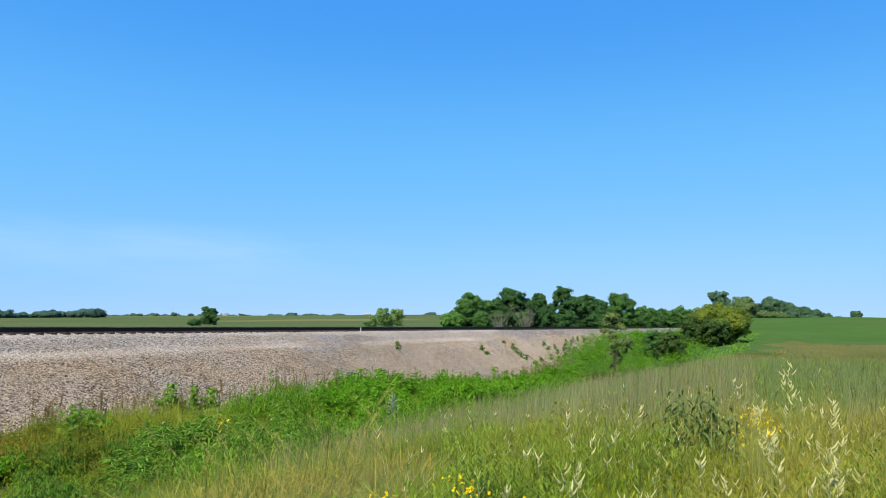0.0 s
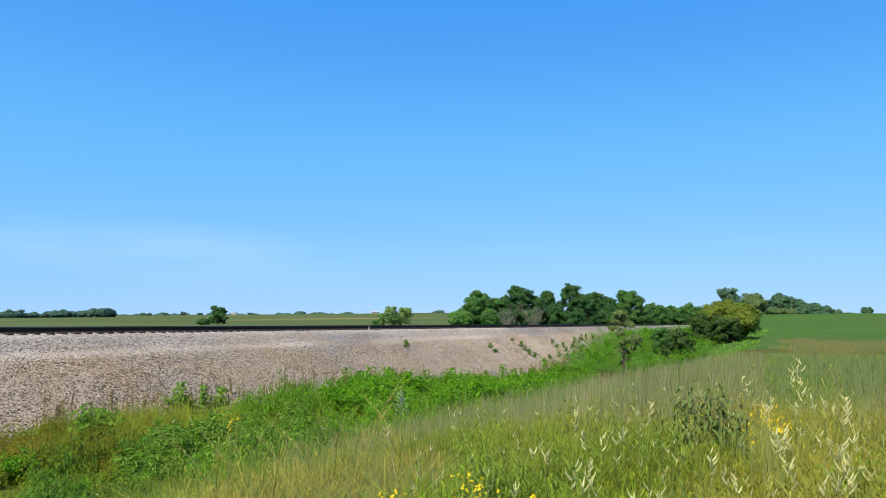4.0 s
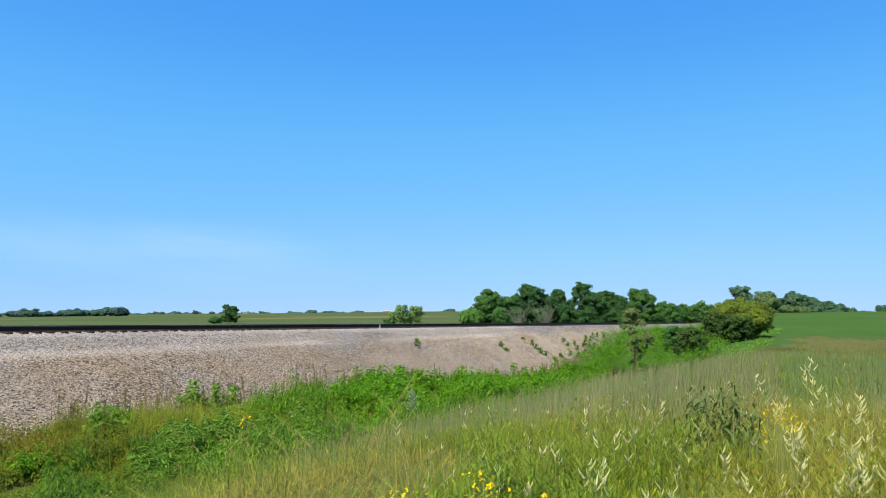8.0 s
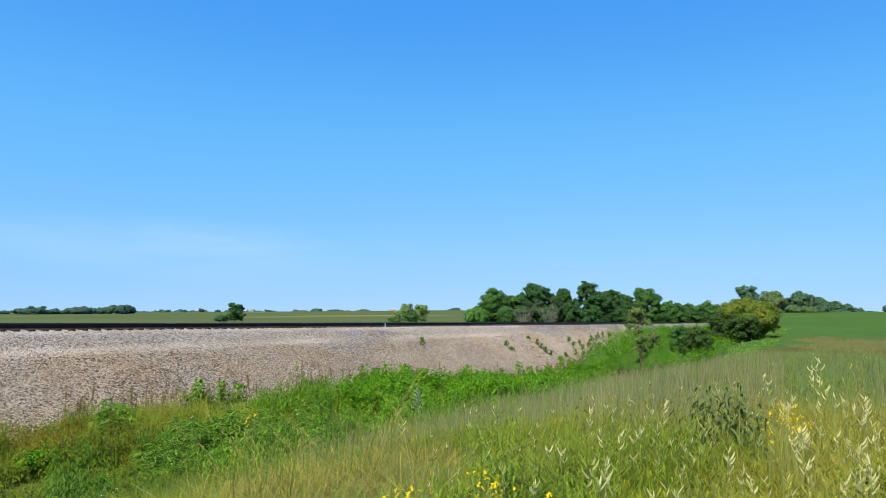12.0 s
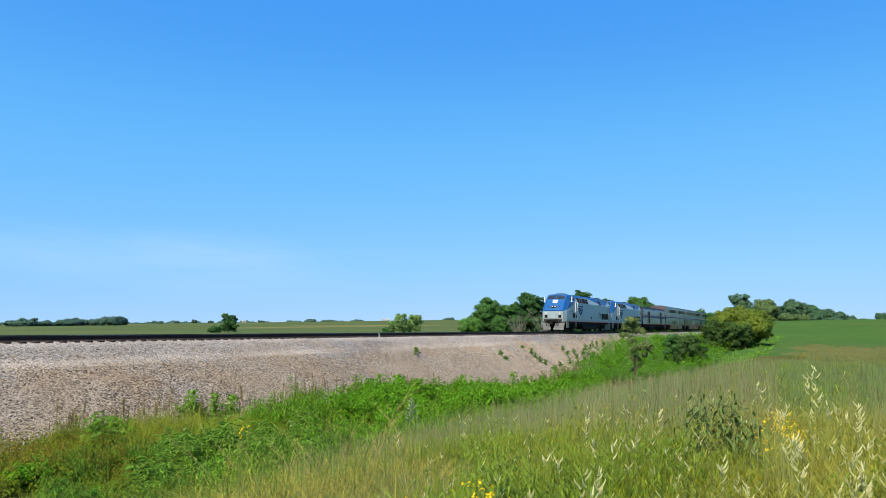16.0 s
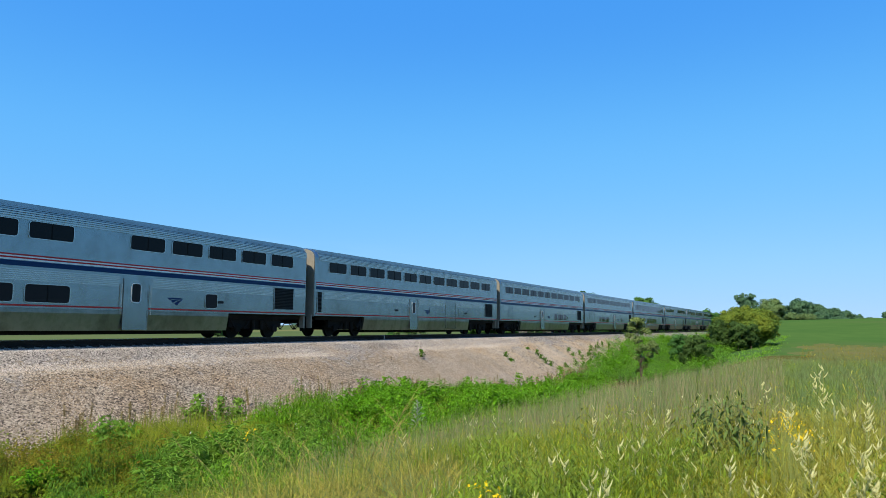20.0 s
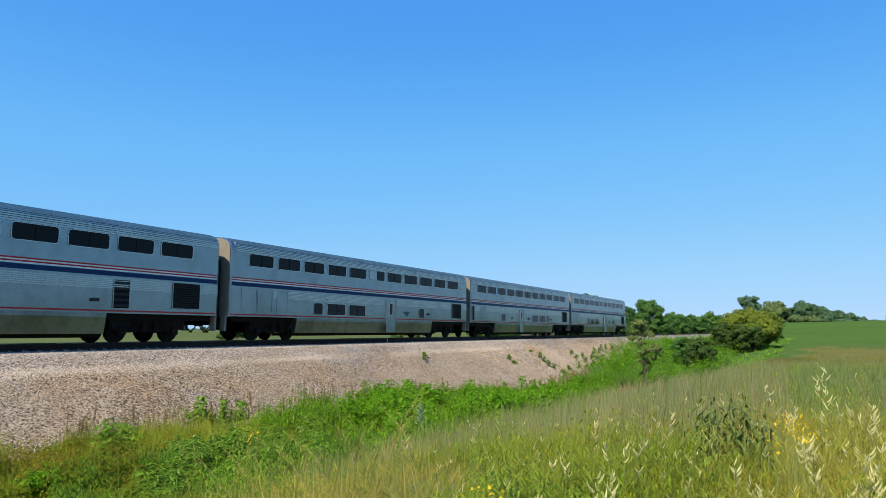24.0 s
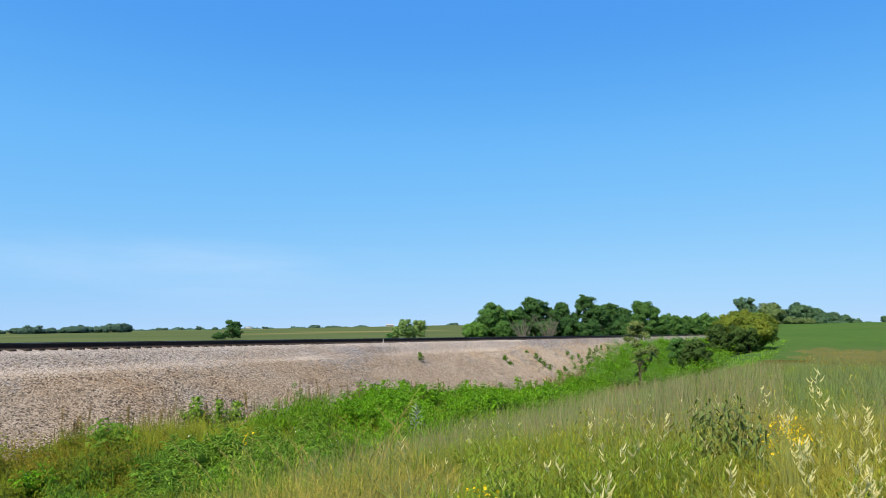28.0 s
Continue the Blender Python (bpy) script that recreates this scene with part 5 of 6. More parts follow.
# the bush by the track and its neighbours
x, y = at(4.45, 84)
tree("large_bush", x, y, 3.15 - float(height(x, y)), 8.8, M_LEAF_YELLOW, 38, 0.1, low=0.02, peak=0.3, label="large rounded yellow-green bush beside the track", category="bush")
x, y = at(6.2, 80)
tree("dark_bush", x, y, 1.5 - float(height(x, y)), 3.2, M_LEAF_BUSH, 18, 0.09, low=0.02, label="dark green bush against a larger yellow-green one", category="bush")
x, y = at(5.0, 79)
tree("dark_bush", x, y, 3.1, 2.6, M_LEAF_BUSH, 16, 0.09, low=0.02, label="dark green bush against a larger yellow-green one", category="bush")
x, y = at(4.1, 79.6)
tree("dark_bush", x, y, 2.6, 1.8, M_LEAF_BUSH, 14, 0.09, low=0.02, label="dark green bush against a larger yellow-green one", category="bush")
x, y = at(8.0, 64)
tree("round_shrub", x, y, 0.05 - float(height(x, y)), 3.2, M_LEAF_BUSH, 24, 0.07, low=0.02, label="low round dark green shrub in the ditch", category="bush")
x, y = at(9.3, 70)
tree("green_shrub", x, y, 0.1 - float(height(x, y)), 2.2, M_LEAF_MID, 14, 0.08, low=0.02, label="low green shrub among weeds in the ditch", category="bush")
SAPLING = ((-0.10, 0.93, 0.15), (0.06, 0.90, 0.13), (-0.20, 0.83, 0.16), (0.02, 0.80, 0.17), (0.18, 0.80, 0.12), (-0.30, 0.74, 0.12), (-0.08, 0.69, 0.15), (0.30, 0.62, 0.14), (0.40, 0.56, 0.11), (0.14, 0.59, 0.13), (-0.06, 0.55, 0.12), (0.26, 0.49, 0.11), (0.02, 0.43, 0.11), (-0.12, 0.46, 0.08), (0.12, 0.35, 0.10), (-0.03, 0.29, 0.09), (0.06, 0.19, 0.10), (-0.06, 0.12, 0.10))
x, y = at(12.05, 47)
tree("sapling", x, y, 1.3 - float(height(x, y)), 2.5, M_LEAF_SAP, size=0.055, stem=0.10, fill=0.9, layout=SAPLING, label="thin sapling with sparse leaves in the ditch", category="tree")

# ---- grasses and weeds ----
def blades(name, pts, h, width, lean, material, curve=0.5, wind=(0.25, 0.0), far=False, away=None):
    """Grass: each blade is a narrow bent ribbon of three pieces, or of two where it stands far off."""
    n = len(pts)
    a = rng.random(n) * 2 * np.pi if away is None else away
    face = a + np.pi / 2 + rng.normal(0, 0.5, n)
    face = np.where(np.sin(face) - np.cos(face) > 0, face + np.pi, face)  # upper side of each blade
    out = np.stack([np.cos(a), np.sin(a)], -1) * (lean * rng.random(n) * h)[:, None] + np.array(wind) * (h * rng.random(n))[:, None] * 0.6
    side = np.stack([np.cos(face), np.sin(face), 0 * face], -1) * (width * (0.6 + 0.8 * rng.random(n)))[:, None] * 0.5
    rows = []
    for u, k in ((0, 1.0), (0.4, 0.9), (0.75, 0.6), (1.0, 0.0)):
        c = np.concatenate([pts[:, :2] + out * (u ** (1 + 2 * curve)), (pts[:, 2] + h * (u - 0.25 * lean * u * u))[:, None]], 1)
        rows.append((c, k))
    if far:
        v = np.stack([rows[0][0] - side, rows[0][0] + side, rows[1][0] - side * 0.9, rows[1][0] + side * 0.9, rows[3][0]], 1)
        i = np.arange(n)[:, None] * 5
        me_ = mesh_from(name, v, [i + [0, 1, 3, 2], i + [2, 3, 4]])
    else:
        v = np.stack([rows[0][0] - side, rows[0][0] + side, rows[1][0] - side * 0.9, rows[1][0] + side * 0.9, rows[2][0] - side * 0.6, rows[2][0] + side * 0.6, rows[3][0]], 1)
        i = np.arange(n)[:, None] * 7
        me_ = mesh_from(name, v, [np.concatenate([i + [0, 1, 3, 2], i + [2, 3, 5, 4]]), i + [4, 5, 6]])
    soft = np.stack([0.5 * np.sin(face), -0.5 * np.cos(face), 0.75 + 0 * face], -1) + 0.18 * rng.standard_normal((n, 3))
    soft = np.repeat(soft / np.linalg.norm(soft, axis=1, keepdims=True), v.shape[1], 0)
    me_.polygons.foreach_set("use_smooth", np.ones(len(me_.polygons), bool))
    me_.normals_split_custom_set_from_vertices(soft.astype(np.float32))
    return part(name, me_, material)


def weeds(name, pts, h, leaf, per, material, spread=0.16, start=0.15, droop=0.3, wide=0.2):
    """Leafy plants: a stem each, with leaves set round it."""
    n = len(pts)
    tip = np.concatenate([rng.normal(0, 0.12, (n, 2)) * h[:, None], h[:, None]], 1)
    u = start + (1 - start) * rng.random((n, per)) ** 0.8
    base = pts[:, None] + tip[:, None] * u[..., None]
    a = rng.random((n, per)) * 2 * np.pi
    ln = leaf * (0.55 + 0.7 * rng.random((n, per))) * (1.15 - 0.55 * u)
    outw = np.stack([np.cos(a), np.sin(a), 0.55 - droop * 2 * rng.random((n, per))], -1)
    sidew = np.stack([-np.sin(a), np.cos(a), 0 * a], -1)
    off = outw * (spread * rng.random((n, per)))[..., None] * [1, 1, 0.3]
    b = base + off
    m1 = b + outw * (ln * 0.5)[..., None] + [0, 0, 0.02]
    v = np.stack([b, m1 + sidew * (ln * wide)[..., None], b + outw * ln[..., None] - np.stack([0 * a, 0 * a, ln * droop], -1), m1 - sidew * (ln * wide)[..., None]], 2).reshape(-1, 3)
    q = np.arange(n * per * 4).reshape(-1, 4)
    s = np.array([0.006, 0.0, 0.0])
    sv = np.stack([pts - s, pts + s, pts + tip], 1).reshape(-1, 3)
    t = np.arange(n * 3).reshape(-1, 3) + len(v)
    return part(name, mesh_from(name, np.concatenate([v, sv]), [q, t]), material)


def scatter(n, az, d, keep=None, power=1.0):
    """Points on the ground between two azimuths (degrees) and two distances."""
    out, got = [], 0
    while got < n:
        m = int(n * 1.5) + 50
        r = d[0] + (d[1] - d[0]) * rng.random(m) ** power
        a = np.radians(az[0] + (az[1] - az[0]) * rng.random(m))
        x, y = r * np.cos(a), r * np.sin(a)
        ok = np.ones(m, bool) if keep is None else keep(x, y)
        z = height(x, y) - 0.02
        out.append(np.stack([x, y, z], -1)[ok])
        got += int(ok.sum())
    return np.concatenate(out)[:n]


def patch(x, y, s=0.25, seed=0.0):
    """Slow waves between 0 and 1, to gather plants into patches."""
    return 0.5 + 0.25 * (np.sin(x * s * 1.7 + seed + 1.3 * np.sin(y * s)) + np.sin(y * s * 2.1 + 2.2 * seed + np.sin(x * s * 0.9)))


M_GRASS = mat("grey_green_grass", (0.134, 0.185, 0.070), (0.098, 0.153, 0.051), 0.3, 2.0, 0.7, island=0.45, thin=0.35, space="world")
M_SEED = mat("brownish_seed_grass", (0.203, 0.183, 0.105), (0.160, 0.158, 0.078), 0.4, 6.0, 0.8, island=0.35, thin=0.35, space="world")
M_GRASS_GREEN = mat("fresh_grass", (0.166, 0.235, 0.015), (0.095, 0.163, 0.010), 0.4, 6.0, 0.65, island=0.4, thin=0.4, space="world")
M_STRAW = mat("dry_straw", (0.311, 0.303, 0.051), (0.220, 0.228, 0.036), 0.5, 6.0, 0.8, island=0.35, thin=0.3, space="world")
M_OLIVE = mat("olive_yellow_weeds", (0.293, 0.294, 0.021), (0.196, 0.230, 0.015), 0.5, 6.0, 0.7, island=0.4, thin=0.35, space="world")
M_WEED = mat("bright_green_weeds", (0.119, 0.253, 0.010), (0.064, 0.161, 0.007), 0.35, 1.6, 0.6, island=0.5, thin=0.35, space="world")
M_WEED_DARK = mat("blue_green_weeds", (0.055, 0.138, 0.012), (0.084, 0.168, 0.015), 0.4, 5.0, 0.6, island=0.4, thin=0.3, space="world")
M_SLOPE_WEED = mat("slope_weeds", (0.187, 0.266, 0.026), (0.126, 0.201, 0.018), 0.4, 5.0, 0.6, island=0.4, thin=0.35, space="world")
M_TANGLE = mat("brownish_dry_stalks", (0.344, 0.300, 0.066), (0.225, 0.210, 0.043), 0.6, 6.0, 0.8, island=0.5, thin=0.3, space="world")
M_VERGE = mat("verge_weeds", (0.135, 0.285, 0.022), (0.075, 0.185, 0.014), 0.35, 1.6, 0.6, island=0.5, thin=0.4, space="world")
M_RUST = mat("reddish_weeds", (0.179, 0.139, 0.014), (0.125, 0.134, 0.012), 0.5, 6.0, 0.75, island=0.4, thin=0.3, space="world")
M_GOLD = mat("golden_dry_grass", (0.313, 0.257, 0.031), (0.236, 0.210, 0.024), 0.5, 6.0, 0.75, island=0.4, thin=0.35, space="world")
M_STALK = mat("dull_seed_stalks", (0.085, 0.12, 0.03), (0.12, 0.10, 0.04), 0.5, 6.0, 0.75, island=0.4, thin=0.3, space="world")
M_BUSHWEED = mat("fresh_bushy_weeds", (0.151, 0.345, 0.017), (0.088, 0.236, 0.011), 0.35, 1.6, 0.6, island=0.4, thin=0.45, space="world")
M_NARROWWEED = mat("narrow_weed_leaves", (0.123, 0.250, 0.031), (0.162, 0.291, 0.037), 0.4, 5.0, 0.6, island=0.4, thin=0.45, space="world")
M_OLIVEWEED = mat("olive_green_weeds", (0.139, 0.180, 0.011), (0.079, 0.123, 0.008), 0.5, 2.5, 0.65, island=0.45, thin=0.4, space="world")
M_OLIVEGREEN = mat("yellow_green_grass", (0.169, 0.204, 0.019), (0.105, 0.143, 0.012), 0.5, 6.0, 0.7, island=0.45, thin=0.35, space="world")
M_SPIKE = mat("pale_seed_spikes", (0.802, 0.780, 0.455), (0.725, 0.700, 0.385), 2.0, 20.0, 0.8, island=0.15, thin=0.6, space="world")
M_YELLOW = mat("yellow_petals", (0.85, 0.62, 0.01), (0.80, 0.54, 0.01), 2.0, 20.0, 0.6, island=0.15, thin=0.3, space="world")
M_WHITEFL = mat("white_petals", (0.80, 0.80, 0.76), (0.72, 0.72, 0.66), 2.0, 20.0, 0.7, island=0.1, thin=0.3, space="world")

WIDE = (-9, 64)


def foot(x):
    """How far up the bank the weeds reach."""
    return np.interp(x, [0, 13, 18, 26, 38, 45, 57, 66, 72, 80, 84, 120], [19.9, 19.9, 19.9, 20.1, 19.0, 18.3, 18.3, 19.0, 20.2, 21.3, 22.0, 22.6])


def in_ditch(x, y):
    return (y > 8.0 + 1.2 * np.sin(x * 0.4)) & (y < foot(x) - 0.7 + 0.35 * np.sin(x * 1.1) + 0.25 * np.sin(x * 2.9))


def rusty(x, y):
    """A withered stretch of the ditch."""
    return (np.hypot((x - 10.9) / 2.7, (y - 15.9) / 2.3) + 0.25 * np.sin(x * 3.1) * np.sin(y * 2.7) < 1) & (patch(x, y, 2.2, 1.0) > 0.40)


def grassy(x, y):
    """A stretch of the ditch where tall grass outgrows the weeds."""
    return np.hypot((x - 14.6) / 2.6, (y - 16.6) / 2.4) + 0.25 * np.sin(x * 2.1) * np.sin(y * 2.9) < 1


def strawy(x, y):
    """A withered stretch of the slope above the ditch."""
    return (np.hypot((x - 5.6) / 1.9, (y - 4.1) / 1.5) + 0.3 * np.sin(x * 4.1) * np.sin(y * 3.7) < 1)


def on_slope(x, y):
    return y < 9.5 + 1.2 * np.sin(x * 0.35)


def grass(name, n, az, d, keep, h, width, lean, material, label, power=1.0, curve=0.5, category="grass", wind=(0.25, 0.0), far=False, tuft=1, loose=0.1):
    """Blades scattered over a stretch of ground, singly or in tussocks of so many that lean outwards."""
    p_ = scatter(max(1, n // tuft), az, d, keep, power)
    hh = h[0] + (h[1] - h[0]) * rng.random(len(p_)) ** 1.3
    away = None
    if tuft > 1:
        off = rng.normal(0, loose, (len(p_) * tuft, 2))
        p_, hh = np.repeat(p_, tuft, 0), np.repeat(hh, tuft) * rng.uniform(0.55, 1.1, len(p_) * tuft)
        p_[:, :2] += off
        p_[:, 2] = height(p_[:, 0], p_[:, 1]) - 0.02
        away = np.arctan2(off[:, 1], off[:, 0]) + rng.normal(0, 0.7, len(p_))
    return tagged(blades(name, p_, hh, width, lean, material, curve, wind, far, away), label, category, kind="stuff")


def leafy(name, n, az, d, keep, h, leaf, per, material, label, power=1.0, spread=0.12, droop=0.3, wide=0.2):
    p_ = scatter(n, az, d, keep, power)
    hh = (h[0] + (h[1] - h[0]) * rng.random(len(p_))) * (0.4 + 1.15 * patch(p_[:, 0], p_[:, 1], 1.3, 4.0))
    return tagged(weeds(name, p_, hh, leaf, per, material, spread, 0.15, droop, wide), label, "weeds", kind="stuff")


# the ditch
grass("ditch_grass", 26000, WIDE, (6, 50), in_ditch, (0.25, 0.7), 0.014, 0.6, M_GRASS_GREEN, "fresh yellow-green grass along the ditch", far=True, tuft=14, loose=0.12)
leafy("ditch_weeds", 2600, (14, 46), (10, 60), lambda x, y: in_ditch(x, y) & ~grassy(x, y) & (patch(x, y, 0.5, 1.0) > 0.48), (0.35, 0.8), 0.2, 24, M_WEED, "bright green leafy weeds in the ditch", wide=0.13, droop=0.5)
leafy("narrow_weeds", 900, (34, 56), (8.5, 19), lambda x, y: in_ditch(x, y) & ~rusty(x, y) & ~grassy(x, y) & (patch(x, y, 0.9, 3.0) > 0.5), (0.35, 0.75), 0.2, 26, M_WEED_DARK, "blue-green narrow-leaved weeds in the ditch", droop=0.6, wide=0.075)
leafy("low_weeds", 900, (46, 63), (9, 24), lambda x, y: in_ditch(x, y) & (patch(x, y, 1.3, 0.4) > 0.45), (0.25, 0.7), 0.16, 22, M_OLIVEWEED, "bright green low weeds in the ditch")
grass("tall_ditch_grass", 4200, (40, 58), (14, 27), grassy, (0.55, 1.05), 0.014, 0.45, M_OLIVEGREEN, "tall yellow-green grass between weeds in the ditch", far=True, tuft=16, loose=0.12)
grass("reddish_grass", 3000, (44, 63), (11, 24), lambda x, y: in_ditch(x, y) & rusty(x, y), (0.3, 0.7), 0.013, 0.8, M_RUST, "reddish brown withered grass in the ditch", far=True, tuft=14, loose=0.12)
leafy("reddish_weeds", 150, (44, 63), (11, 24), lambda x, y: in_ditch(x, y) & rusty(x, y), (0.4, 0.85), 0.12, 30, M_RUST, "reddish brown withered weeds in the ditch", spread=0.1, wide=0.2)
leafy("bank_weeds", 3000, (3, 18), (56, 118), lambda x, y: (y > 7) & (y < foot(x) - 0.3 + 0.5 * np.sin(x)), (0.5, 1.3), 0.30, 20, M_VERGE, "bright green weeds over the foot of the bank", spread=0.3)
grass("far_verge_grass", 9000, (-2, 18), (55, 110), lambda x, y: (y > 3) & (y < foot(x) - 0.3), (0.2, 0.45), 0.04, 0.9, M_VERGE, "fresh green grass beside the bushes", far=True, tuft=14, loose=0.2)
grass("edge_stalks", 1500, (15, 56), (19, 66), lambda x, y: np.abs(y - foot(x) + 1.0) < 0.45, (0.7, 1.25), 0.022, 0.25, M_STALK, "upright dull green seed stalks along the foot of the bank", far=True, tuft=5, loose=0.12)
# the slope below the road
grass("near_grass", 24000, (5, 64), (2.3, 9.5), on_slope, (0.2, 0.75), 0.0055, 1.0, M_GRASS, "grey-green tall grass on the slope", 0.85, tuft=14, loose=0.07)
grass("green_blades", 31000, (3, 52), (2.4, 10), lambda x, y: on_slope(x, y) & ~strawy(x, y) & (patch(x, y, 1.1, 5.0) > 0.36), (0.25, 0.75), 0.0075, 0.8, M_GRASS_GREEN, "green broad-bladed grass on the slope", 0.9, tuft=16, loose=0.06)
grass("slope_grass", 60000, WIDE, (9, 50), on_slope, (0.3, 0.85), 0.0085, 0.75, M_GRASS, "grey-green tall grass along the slope", 1.1, far=True, tuft=12, loose=0.12)
grass("slope_green_grass", 20000, WIDE, (9, 50), lambda x, y: on_slope(x, y) & (patch(x, y, 0.4, 3.0) > 0.4), (0.3, 0.75), 0.008, 1.0, M_GRASS_GREEN, "green grass along the slope", 1.1, far=True, tuft=12, loose=0.12)
grass("seed_grass", 6000, (2, 40), (9, 42), lambda x, y: on_slope(x, y) & (patch(x, y, 0.3, 0.7) > 0.4), (0.6, 1.0), 0.008, 0.3, M_SEED, "brownish seed heads of tall grass", 1.1, far=True)
grass("broad_blades", 7000, (-9, 46), (2.6, 10), lambda x, y: on_slope(x, y) & ~strawy(x, y) & (patch(x, y, 1.4, 2.4) > 0.42), (0.3, 0.72), 0.013, 1.2, M_SLOPE_WEED, "broad green blades among the slope's grass", 0.9, tuft=9, loose=0.05)
grass("straw", 15000, (-9, 24), (4, 12), lambda x, y: patch(x, y, 0.9, 1.1) > 0.36, (0.25, 0.85), 0.0045, 1.6, M_STRAW, "tangled pale dry stalks among the grass", 0.8, 0.2, tuft=10, loose=0.08)
grass("edge_grass", 9000, (24, 62), (6, 15), lambda x, y: (y > 4) & (y < 11.5), (0.3, 0.8), 0.010, 0.7, M_OLIVEWEED, "green grass where the slope meets the ditch", far=True, tuft=14, loose=0.1)
grass("ditch_straw", 9000, (26, 48), (4.5, 10.5), lambda x, y: strawy(x, y) | (patch(x, y, 0.9, 2.2) > 0.86), (0.3, 0.95), 0.0055, 1.8, M_TANGLE, "tangled brownish dry stalks above the ditch", 0.9, 0.2, tuft=12, loose=0.1)
grass("golden_grass", 20000, (-9, 5), (4, 14), lambda x, y: patch(x, y, 0.9, 3.3) > 0.3, (0.3, 0.8), 0.0055, 1.4, M_GOLD, "golden dry grass on the road's shoulder", 0.9, 0.3, tuft=16, loose=0.07)
grass("olive_grass", 26000, (-9, 24), (2.4, 12), lambda x, y: patch(x, y, 0.8, 0.0) > 0.3, (0.25, 0.75), 0.0045, 1.4, M_OLIVE, "olive-yellow grass on the slope", 0.85, 0.3, tuft=14, loose=0.06)
leafy("olive_weeds", 700, (-9, 24), (2.6, 12), lambda x, y: (patch(x, y, 1.3, 0.0) > 0.5) & (y < 5), (0.3, 0.75), 0.12, 16, M_OLIVE, "olive-yellow small-leaved weeds on the slope", 0.9, 0.05, wide=0.06)
leafy("dry_sprays", 420, (-9, 7), (3, 13), lambda x, y: patch(x, y, 0.7, 2.6) > 0.35, (0.45, 0.95), 0.13, 34, M_STRAW, "dry branching straw-coloured weeds on the shoulder", 0.9, 0.05, 0.1, 0.03)
leafy("dry_tangle", 260, (6, 46), (3, 9), lambda x, y: patch(x, y, 0.8, 3.6) > 0.5, (0.35, 0.8), 0.16, 26, M_STRAW, "dry branching straw-coloured stalks on the slope", 0.9, 0.05, 0.1, 0.025)
leafy("green_weeds", 1500, (-9, 46), (2.8, 9), lambda x, y: ~strawy(x, y) & (patch(x, y, 1.2, 2.0) > 0.5), (0.25, 0.75), 0.15, 18, M_SLOPE_WEED, "green weeds among the slope's grass", 0.9, 0.05, wide=0.08)
grass("verge_grass", 3500, (64, 351), (1.6, 12), None, (0.15, 0.5), 0.012, 0.9, M_GRASS, "grey-green grass on the road's verge", 0.8)
grass("verge_green_grass", 3000, (64, 351), (1.6, 14), None, (0.15, 0.5), 0.012, 1.0, M_GRASS_GREEN, "green grass on the road's verge", 0.8)
grass("tall_stalks", 200, (-9, -2.0), (9, 15), None, (0.9, 1.5), 0.0055, 0.6, M_SEED, "tall thin straw-coloured stalks on the road's shoulder")
# fields
grass("shoulder_straw", 6000, (-9, -1.0), (4.5, 14), None, (0.45, 1.1), 0.005, 1.5, M_STRAW, "straw-coloured dry grass on the road's shoulder")
grass("far_reddish_grass", 2600, (-9, 1), (42, 84), lambda x, y: y < 1, (0.12, 0.30), 0.02, 1.2, M_RUST, "reddish grass at the near edge of the crop field")
grass("pasture_tufts", 4000, (14, 64), (45, 110), lambda x, y: y > 33, (0.1, 0.35), 0.12, 0.5, M_PASTURE, "rough pasture grass behind the track", 0.7)

# ---- single plants that stand out ----
M_STEM = mat("plant_stem", (0.24, 0.27, 0.08), (0.18, 0.22, 0.06), 4.0, 30.0, 0.8)
M_MILKWEED = mat("milkweed_leaf", (0.085, 0.135, 0.034), (0.12, 0.175, 0.045), 3.0, 20.0, 0.55, island=0.25, thin=0.25)
M_GREYLEAF = mat("woolly_grey_leaf", (0.315, 0.330, 0.285), (0.255, 0.277, 0.225), 3.0, 20.0, 0.9, island=0.2)
M_DOCK = mat("dark_seed_stalk", (0.17, 0.13, 0.06), (0.22, 0.17, 0.08), 3.0, 20.0, 0.9, island=0.3)


def leaf_mesh(length, width, droop):
    """A long pointed leaf along +x that bends down towards its tip."""
    n = 5
    v, f = [], []
    for i in range(n + 1):
        u = i / n
        wd = width * math.sin(math.pi * min(1, 0.08 + 0.92 * u)) if u < 1 else 0.0
        z = length * (0.25 * u - droop * u * u)
        v += [(length * u, -wd / 2, z + 0.15 * wd), (length * u, 0, z), (length * u, wd / 2, z + 0.15 * wd)]
    for i in range(n):
        k = i * 3
        f += [(k, k + 3, k + 4, k + 1), (k + 1, k + 4, k + 5, k + 2)]
    return mesh_from("leaf", v, [np.array(f)])


def set_at(ob, az, d, sink=0.02):
    x, y = at(az, d)
    ob.matrix_basis = pose(x, y, float(height(x, y)) - sink)


MILK_LEAVES = [leaf_mesh(l, 0.034, dr) for l, dr in ((0.16, 0.7), (0.19, 0.9), (0.13, 0.6))]
for me_ in MILK_LEAVES:
    me_.materials.append(M_MILKWEED)


